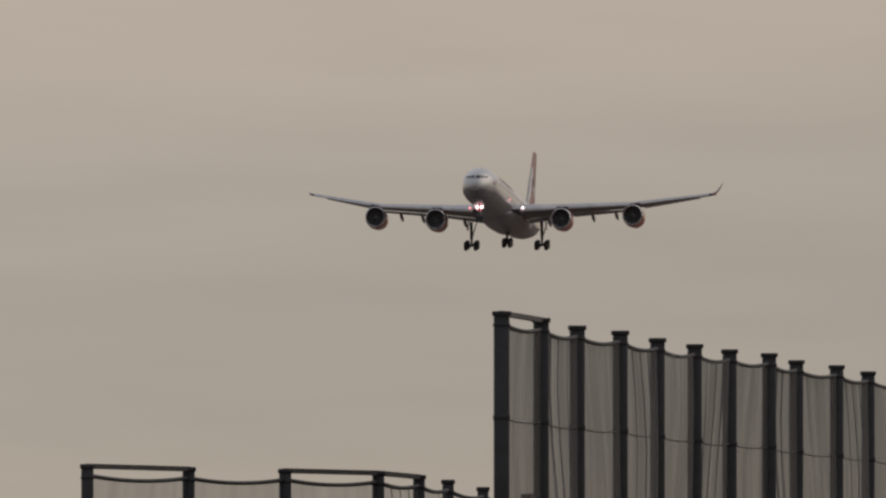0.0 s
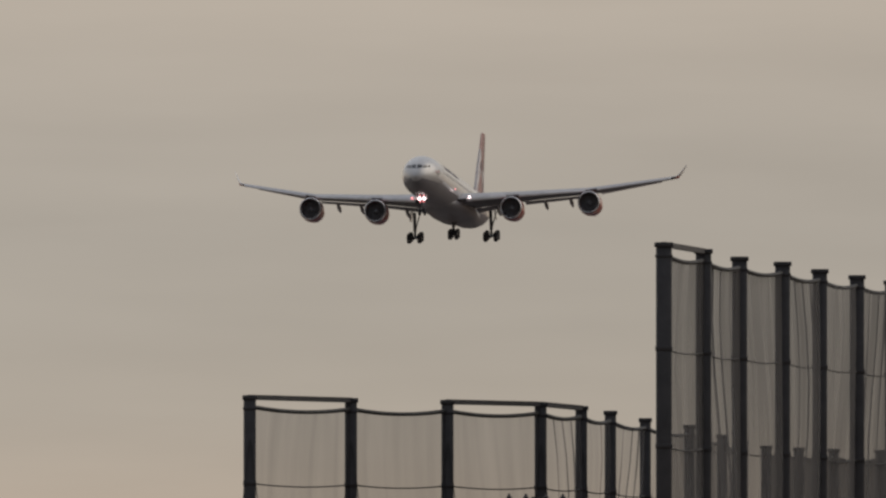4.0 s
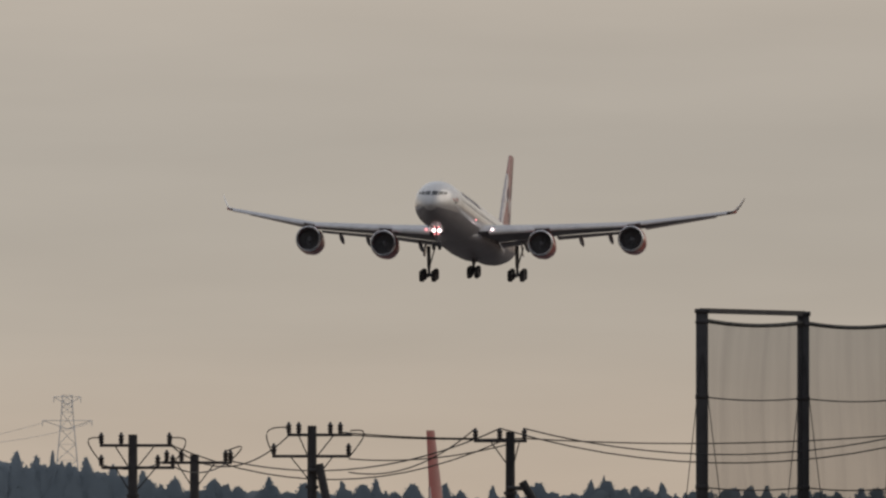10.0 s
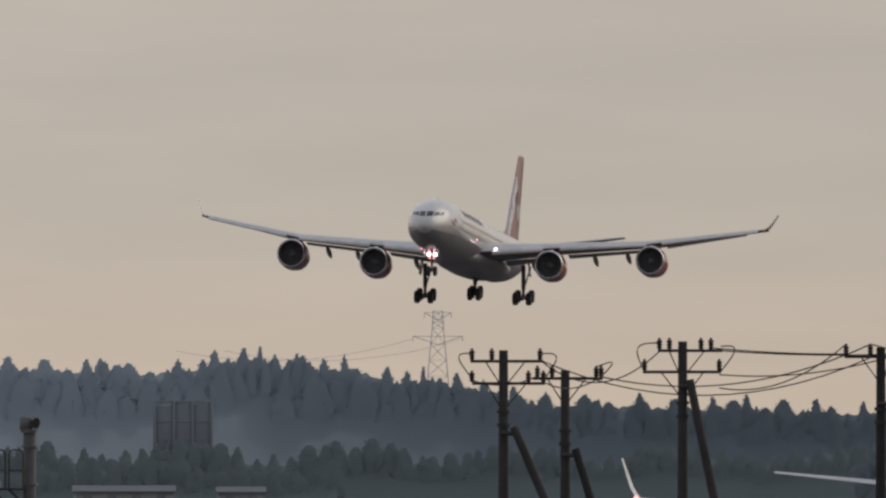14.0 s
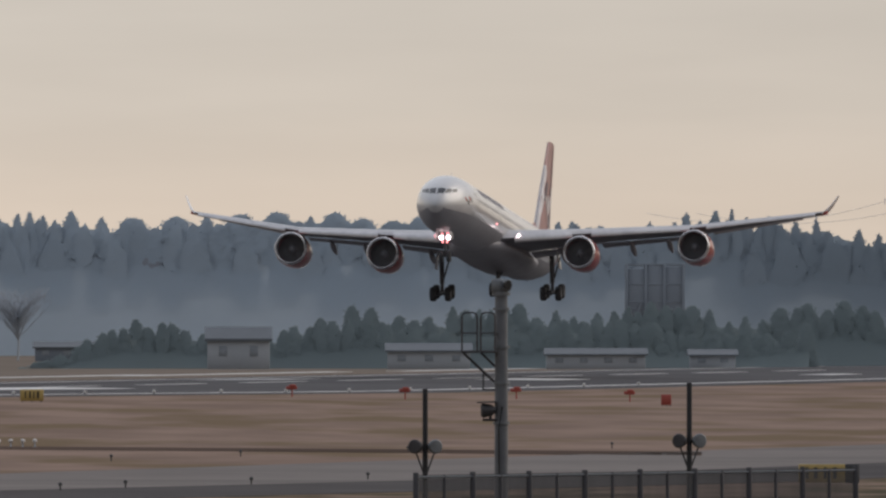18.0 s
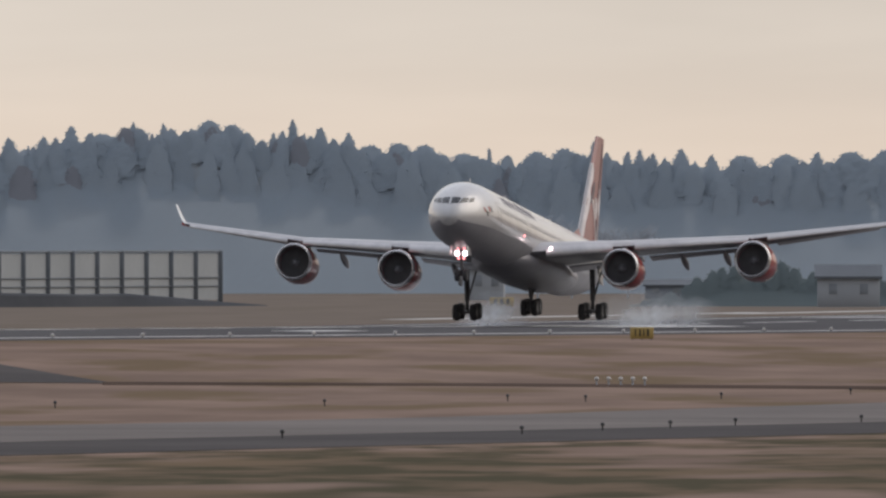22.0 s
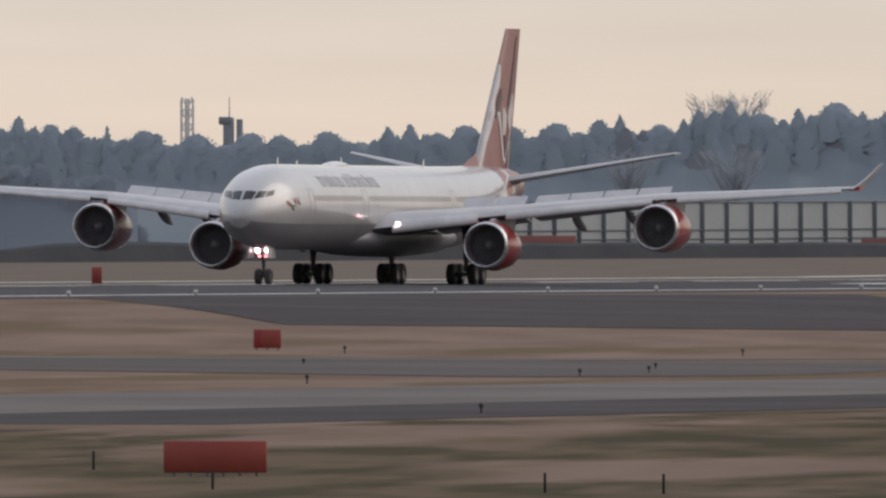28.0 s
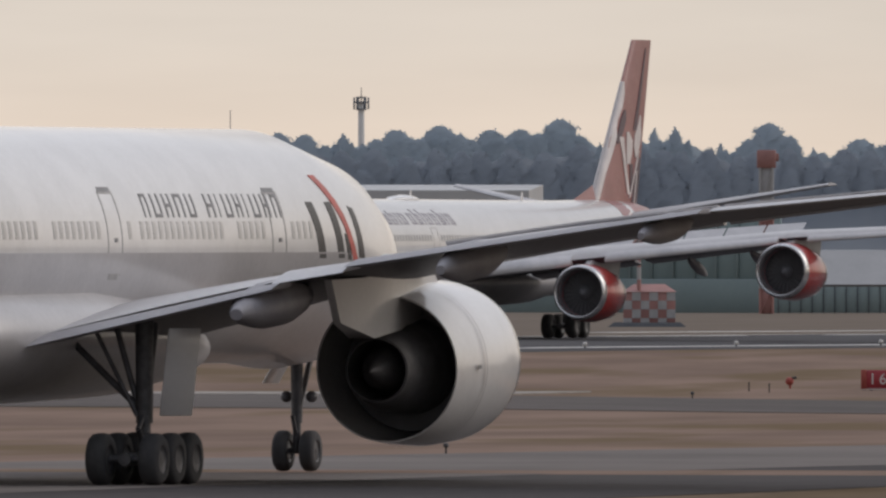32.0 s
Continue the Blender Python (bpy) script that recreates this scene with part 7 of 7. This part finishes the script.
def lattice(t, w0, w1, z0, z1, bays, r, material, name="lattice_bay"):
    for i in range(bays):
        a, b = i / bays, (i + 1) / bays
        wa, wb, za, zb = lerp(w0, w1, a), lerp(w0, w1, b), lerp(z0, z1, a), lerp(z0, z1, b)
        c = [(-1, -1), (1, -1), (1, 1), (-1, 1)]
        g = []
        for k in range(4):
            p, q = c[k], c[(k + 1) % 4]
            g += [tube((p[0] * wa, p[1] * wa, za), (p[0] * wb, p[1] * wb, zb), r, r, 5), tube((p[0] * wa, p[1] * wa, za), (q[0] * wb, q[1] * wb, zb), r * 0.6, r * 0.6, 4),
                  tube((q[0] * wa, q[1] * wa, za), (p[0] * wb, p[1] * wb, zb), r * 0.6, r * 0.6, 4), tube((p[0] * wb, p[1] * wb, zb), (q[0] * wb, q[1] * wb, zb), r * 0.6, r * 0.6, 4)]
        part(name, join(*g), material, t)


def power_pylon():
    d = 4500
    p = bear(26.32, d)
    z = lambda v: EYE + d * v / 1000 - p.z
    t = thing("power_pylon", "pale hazy steel lattice pylon far behind the woods", "pylon", at=pose(p.x, p.y, p.z))
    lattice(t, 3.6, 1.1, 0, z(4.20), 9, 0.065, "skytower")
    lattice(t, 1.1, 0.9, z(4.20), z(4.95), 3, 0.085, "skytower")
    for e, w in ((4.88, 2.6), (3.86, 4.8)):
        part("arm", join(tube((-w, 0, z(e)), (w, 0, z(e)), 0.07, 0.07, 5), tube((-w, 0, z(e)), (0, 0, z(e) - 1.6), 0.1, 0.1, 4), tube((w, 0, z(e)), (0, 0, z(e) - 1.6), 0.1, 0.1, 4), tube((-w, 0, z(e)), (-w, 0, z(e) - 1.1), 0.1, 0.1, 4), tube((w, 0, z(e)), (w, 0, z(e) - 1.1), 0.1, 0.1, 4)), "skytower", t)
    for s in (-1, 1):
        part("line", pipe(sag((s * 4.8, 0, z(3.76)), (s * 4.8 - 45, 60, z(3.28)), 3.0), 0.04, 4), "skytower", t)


power_pylon()


def framed_tower():
    d = 2800
    p = bear(15.37, d)
    k = d / 41179
    H = EYE + d * 1.07 / 1000 - p.z
    t = thing("steel_frame_tower", "boxy grey steel frame tower standing before the wood", "frame tower", at=pose(p.x, p.y, p.z))
    w = 50 * k
    for x in (-1, -0.33, 0.33, 1):
        for y in (-1, 1):
            part("column", box(x * w - 0.16, x * w + 0.16, y * w * 0.7 - 0.16, y * w * 0.7 + 0.16, -0.1, H, 0.03), "hazetower", t)
    for i, z in enumerate((H * 0.32, H * 0.55, H * 0.62, H * 0.80, H)):
        part("deck", box(-w, w, -w * 0.7, w * 0.7, z - 0.22, z, 0.03), "hazetower", t)
    for x, z0, z1 in ((-0.66, 0.30, 0.95), (0.0, 0.30, 0.98), (0.66, 0.30, 0.97)):
        part("infill_panel", box((x - 0.29) * w, (x + 0.29) * w, -w * 0.69, -w * 0.6, H * z0, H * z1, 0.03), "hazetower", t)
    for x in (-0.66, 0.0, 0.66):
        part("cross_brace", join(tube(((x - 0.33) * w, -w * 0.7, H * 0.05), ((x + 0.33) * w, -w * 0.7, H * 0.53), 0.09, 0.09, 5), tube(((x + 0.33) * w, -w * 0.7, H * 0.05), ((x - 0.33) * w, -w * 0.7, H * 0.53), 0.09, 0.09, 5)), "hazetower", t)
    part("stair", tube((-w * 1.05, -w * 0.7, 0), (-w * 0.5, -w * 0.75, H * 0.6), 0.2, 0.2, 6), "hazetower", t)


framed_tower()


def slim_towers():
    # telecom tower with galleries
    d = 3400
    p = bear(-112.97, d)
    z = lambda v: EYE + d * v / 1000 - p.z
    t = thing("telecom_tower", "slender pale telecom tower with a ring of aerials", "telecom tower", at=pose(p.x, p.y, p.z))
    part("shaft", tube((0, 0, 0), (0, 0, z(5.17)), 0.62, 0.45, 12), "skytower", t)
    for e, r in ((5.37, 0.95), (5.17, 1.15), (4.86, 0.95)):
        part("gallery", tube((0, 0, z(e) - 0.12), (0, 0, z(e) + 0.12), r * 0.85, r * 0.85, 14), "bldg", t)
    for i in range(6):
        a = i * 1.047
        part("aerial_panel", box(-0.12, 0.12, -0.08, 0.08, z(4.86), z(5.37), 0.02), "hazesteel", t, at=pose(1.05 * math.cos(a), 1.05 * math.sin(a), 0, 0, 0, math.degrees(a)))
    part("spire", tube((0, 0, z(5.17)), (0, 0, z(5.80)), 0.10, 0.05, 6), "hazesteel", t)
    # pale chimney and a block with aerials
    d = 4200
    p = bear(-73.87, d)
    t = thing("pale_tower", "pale hazy tower block far behind the woods", "tower", at=pose(p.x, p.y, p.z))
    H = EYE + d * 3.38 / 1000 - p.z
    lattice(t, 1.05, 1.05, 0, H - 0.4, 9, 0.15, "skytower", "frame_bay")
    part("lift_shaft", box(-0.45, 0.45, -0.4, 0.4, 0, H - 0.4, 0.05), "skytower", t)
    for s in (-1, 1):
        part("roof_rail", box(s * 0.9 - 0.15, s * 0.9 + 0.15, -1.0, 1.0, H - 0.4, H, 0.03), "skytower", t)
    d = 3150
    p = bear(-72.03, d)
    z = lambda v: EYE + d * v / 1000 - p.z
    t = thing("aerial_block", "dark water tower block with aerials above the trees", "water tower", at=pose(p.x, p.y, p.z))
    part("block", box(-0.9, 0.5, -0.8, 0.8, 0, z(2.50), 0.08), "hazesteelpale", t)
    part("block", box(0.9, 1.7, -0.6, 0.6, 0, z(2.43), 0.08), "hazesteelpale", t)
    part("tank", box(-1.5, 0.2, -0.9, 0.9, z(2.19), z(2.53), 0.1), "hazesteelpale", t)
    part("aerial", tube((-0.1, 0, z(2.50)), (-0.1, 0, z(3.40)), 0.09, 0.04, 6), "hazesteelpale", t)
    d = 3100
    p = bear(-118.60, d)
    z = lambda v: EYE + d * v / 1000 - p.z
    t = thing("aerial_mast", "thin dark aerial mast above the trees", "aerial mast", at=pose(p.x, p.y, p.z))
    part("mast", tube((0, 0, 0), (0, 0, z(4.83)), 0.16, 0.05, 6), "hazesteel", t)
    for x, h in ((-1.2, 276), (-0.5, 273), (1.3, 274), (2.2, 275)):
        part("aerial", box(x - 0.2, x + 0.2, -0.2, 0.2, 0, z((435 - h) / 41.179), 0.03), "hazesteel", t)


slim_towers()


def pale_sheds():
    for b0, b1, e0, e1, d, lab in ((-3.86, -1.19, -2.77, -1.63, 2540, "pale shed with a lean-to roof before the wood"), (3.89, 7.43, -2.99, -2.33, 2540, "long low pale shed before the wood"),
                                   (10.73, 14.96, -3.04, -2.55, 2540, "long low pale shed before the wood"), (16.90, 18.84, -3.04, -2.60, 2540, "low pale shed before the wood"), (-18.80, -17.34, -2.79, -1.19, 2780, "pale gabled house among bare trees"),
                                   (-11.27, -3.98, -2.94, -2.26, 2820, "long dark low building before the wood")):
        p = bear((b0 + b1) / 2, d)
        W = (b1 - b0) * d / 1000
        H = EYE + d * e1 / 1000 - p.z
        t = thing("shed", lab, "shed", at=pose(p.x, p.y, p.z))
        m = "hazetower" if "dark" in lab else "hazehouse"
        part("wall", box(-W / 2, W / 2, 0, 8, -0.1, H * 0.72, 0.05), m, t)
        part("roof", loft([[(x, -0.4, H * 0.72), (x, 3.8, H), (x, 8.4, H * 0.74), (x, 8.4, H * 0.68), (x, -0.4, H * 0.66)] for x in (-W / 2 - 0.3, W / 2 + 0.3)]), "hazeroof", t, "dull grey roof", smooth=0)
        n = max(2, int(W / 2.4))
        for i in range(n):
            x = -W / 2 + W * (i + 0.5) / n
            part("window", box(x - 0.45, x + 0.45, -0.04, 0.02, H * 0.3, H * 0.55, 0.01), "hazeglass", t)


pale_sheds()


# ---------------------------------------------------------------- bare trees
def bare_tree(b, d, elev, spread, label):
    """A leafless tree: trunk, limbs and many fine twigs."""
    p = bear(b, d)
    H = EYE + d * elev / 1000 - p.z
    t = thing("bare_tree", label, "tree", "bare winter trees", at=pose(p.x, p.y, p.z))
    part("trunk", pipe([(0, 0, -0.2), (0.1, 0, H * 0.3), (-0.1, 0.1, H * 0.55), (0.05, 0, H * 0.8)], 0.13, 7), "bark", t)
    g = []
    for i in range(80):
        z = H * rng.uniform(0.3, 0.75)
        a = rng.uniform(0, 6.283)
        q = Vector((0, 0, z))
        r = 0.09
        for k in range(3):
            n = q + Vector((math.cos(a) * spread * 0.33 * rng.uniform(0.4, 1), math.sin(a) * spread * 0.33 * rng.uniform(0.4, 1), (H - z) * rng.uniform(0.2, 0.36)))
            g.append(tube(q, n, r, r * 0.6, 4, False))
            for j in range(2):
                a2 = a + rng.uniform(-1.2, 1.2)
                g.append(tube(n, n + Vector((math.cos(a2) * 0.9, math.sin(a2) * 0.9, rng.uniform(0.4, 1.3))), 0.035, 0.015, 3, False))
            q, r, a = n, r * 0.6, a + rng.uniform(-0.5, 0.5)
    part("crown", join(*g), "twig", t, "crown of fine bare twigs")


for b, e, s, lab in ((-50.00, 3.38, 4.0, "tall bare tree rising over the evergreens"), (-40.17, 2.89, 3.2, "bare tree between conifers"), (-51.34, 3.28, 3.5, "bare tree rising over the evergreens"), (-38.95, 2.99, 3.0, "bare tree between conifers"), (-88.49, 3.81, 3.0, "tall thin tree at the wood's edge")):
    bare_tree(b, 3085, e, s, lab)
for b, e in ((-15.88, 0.24), (-14.42, -0.12), (-12.00, -0.24), (-17.58, -0.36), (-50.37, 0.97), (-54.98, 0.85)):
    bare_tree(b, 2850, e, 4.5, "grey bare tree before the wood")


# ---------------------------------------------------------------- tyre smoke
def smoke_material():
    m = bpy.data.materials.new("thin_tyre_smoke")
    m.use_nodes = True
    nt = m.node_tree
    p = nt.nodes["Principled BSDF"]
    p.inputs["Base Color"].default_value = (0.72, 0.76, 0.80, 1)
    p.inputs["Roughness"].default_value = 1.0
    p.inputs["Specular IOR Level"].default_value = 0.0
    th = nt.nodes.new("ShaderNodeBsdfTranslucent")
    th.inputs["Color"].default_value = (0.72, 0.76, 0.80, 1)
    both = nt.nodes.new("ShaderNodeMixShader")
    nt.links.new(p.outputs[0], both.inputs[1])
    nt.links.new(th.outputs[0], both.inputs[2])
    co = nt.nodes.new("ShaderNodeTexCoord")
    mp = nt.nodes.new("ShaderNodeMapping")
    mp.inputs["Location"].default_value = (-1, 0, -1)
    mp.inputs["Scale"].default_value = (2, 0, 2)
    gr = nt.nodes.new("ShaderNodeTexGradient")
    gr.gradient_type = "SPHERICAL"
    nt.links.new(co.outputs["Generated"], mp.inputs[0])
    nt.links.new(mp.outputs[0], gr.inputs[0])
    ns = nt.nodes.new("ShaderNodeTexNoise")
    ns.inputs["Scale"].default_value, ns.inputs["Detail"].default_value, ns.inputs["Roughness"].default_value = 0.45, 5.0, 0.6
    nt.links.new(co.outputs["Object"], ns.inputs["Vector"])
    r = nt.nodes.new("ShaderNodeMapRange")
    r.inputs["From Min"].default_value, r.inputs["From Max"].default_value, r.inputs["To Max"].default_value = 0.32, 0.70, 0.95
    nt.links.new(ns.outputs[0], r.inputs["Value"])
    mu = nt.nodes.new("ShaderNodeMath")
    mu.operation = "MULTIPLY"
    nt.links.new(gr.outputs["Fac"], mu.inputs[0])
    nt.links.new(r.outputs[0], mu.inputs[1])
    tr = nt.nodes.new("ShaderNodeBsdfTransparent")
    mx = nt.nodes.new("ShaderNodeMixShader")
    nt.links.new(mu.outputs[0], mx.inputs[0])
    nt.links.new(tr.outputs[0], mx.inputs[1])
    nt.links.new(both.outputs[0], mx.inputs[2])
    nt.links.new(mx.outputs[0], nt.nodes["Material Output"].inputs[0])
    return m


M["smoke"] = smoke_material()
SMOKE = []


def smoke_puffs():
    """Lens-shaped wisps of tyre smoke that rise from the runway and drift."""
    spec = [(3.6, 2.2, 22.0, -17.82, 1975, 1.0, 0.3, 0.5), (6.2, 2.3, 22.0, -10.90, 1962, 0.9, 0.3, 0.55), (9.0, 4.4, 22.5, -14.42, 1970, 2.2, -0.5, 1.0), (7.5, 5.0, 22.7, -16.12, 1985, 3.0, -1.0, 1.3), (5.5, 4.5, 22.9, -12.97, 1990, 3.4, 0.6, 1.5),
            (6.0, 2.6, 24.7, -30.45, 1800, 1.3, -0.4, 0.5), (4.5, 1.8, 24.5, -34.58, 1780, 0.7, -0.8, 0.3)]
    for w, h, t0, b, d, up, vx, vz in spec:
        rings = []
        n = 20
        for k, (s, y) in enumerate(((0.02, -0.5), (0.5, -0.42), (0.85, -0.2), (1.0, 0.0), (0.85, 0.2), (0.5, 0.42), (0.02, 0.5))):
            rings.append([(s * w * math.cos(2 * math.pi * i / n), y * 2, s * h * math.sin(2 * math.pi * i / n)) for i in range(n)])
        p = bear(b, d)
        ob = part("smoke_wisp", loft(rings), "smoke", None, smooth=80)
        tagged(ob, "thin pale wisp of tyre smoke over the runway", "smoke", "wisps of tyre smoke")
        ob.visible_shadow = False
        SMOKE.append((ob, p, t0, h, up, vx, vz))


smoke_puffs()


# ---------------------------------------------------------------- what moves
def motions():
    walk(airliner, [(t, pose(x, y, z, roll, -pitch, -90 - 10.371 - yaw)) for t, x, y, z, pitch, roll, yaw in FLIGHT])
    # the outer wings bend up in the air and come down with the load on the wheels
    for o, s, z in FLEX:
        hinge = Matrix.Translation((0, s * 19.2, z))
        rows = [(0, 5.2), (15, 5.2), (18, 4.5), (21.5, 4.0), (22.5, 3.6), (24, 2.2), (26, -1.0), (28, -2.4), (32, -2.4)] if s > 0 else [(0, 7.3), (15, 7.0), (18, 6.3), (21.5, 4.8), (22.5, 4.2), (24, 2.5), (26, -1.0), (28, -2.4), (32, -2.4)]
        walk(o, [(t, hinge @ pose(0, 0, 0, s * d) @ hinge.inverted()) for t, d in rows])
    for sp, h, axis in SPOILERS:
        walk(sp, [(t, Matrix.Translation(h) @ Matrix.Rotation(radians(d), 4, axis)) for t, d in ((0, 0), (22.6, 0), (23.4, 12), (24.4, 40), (32, 40))])
    for g, xy in GEARS:
        if xy is None:
            walk(g, [(t, pose(32.93, 0, z)) for t, z in ((0, -0.35), (25.6, -0.35), (26.6, 0), (32, 0))])
        else:
            k = 0.5 if xy[1] == 0 else 1.0
            walk(g, [(t, pose(xy[0], xy[1], k * z, 0, tilt, 0)) for t, z, tilt in ((0, -0.87, 12), (21.6, -0.87, 12), (22.3, -0.7, 3), (23, -0.4, 0), (24.5, -0.1, 0), (27, 0, 0), (32, 0, 0))])
    # the smoke lies under the surface until the wheels touch, then rises and drifts
    for ob, p, t0, h, up, vx, vz in SMOKE:
        rows = [(0, -h - 1.5, 0), (t0 - 0.5, -h - 1.5, 0), (t0, up, 0), (t0 + 1, up + vz, vx), (t0 + 2.5, up + 2.2 * vz, 2.5 * vx), (t0 + 4, up + 3 * vz, 4 * vx), (32, up + 4.5 * vz, 7 * vx)]
        walk(ob, [(t, pose(p.x + x, p.y, p.z + z, 0, 0, 0)) for t, z, x in rows])
    def taxi(ob, a0, q, t0, speed, up=0.03):
        rows = []
        for t in (0, 4, 8, 12, 16, 20, 24, 28, 30, 32):
            a = a0 + speed * (t - t0)
            p = field(a, q)
            ahead = field(a + 20, q)
            pit = math.degrees(math.atan2(ahead.z - p.z, 20))
            rows.append((t, pose(p.x, p.y, p.z + up, 0, -pit, 90 - 10.371)))
        walk(ob, rows)
    taxi(widebody, 565.6, 199.5, 32, 9.6)
    taxi(smalljet, 1359.5, 198.4, 13, 10.4, 0.28)


motions()
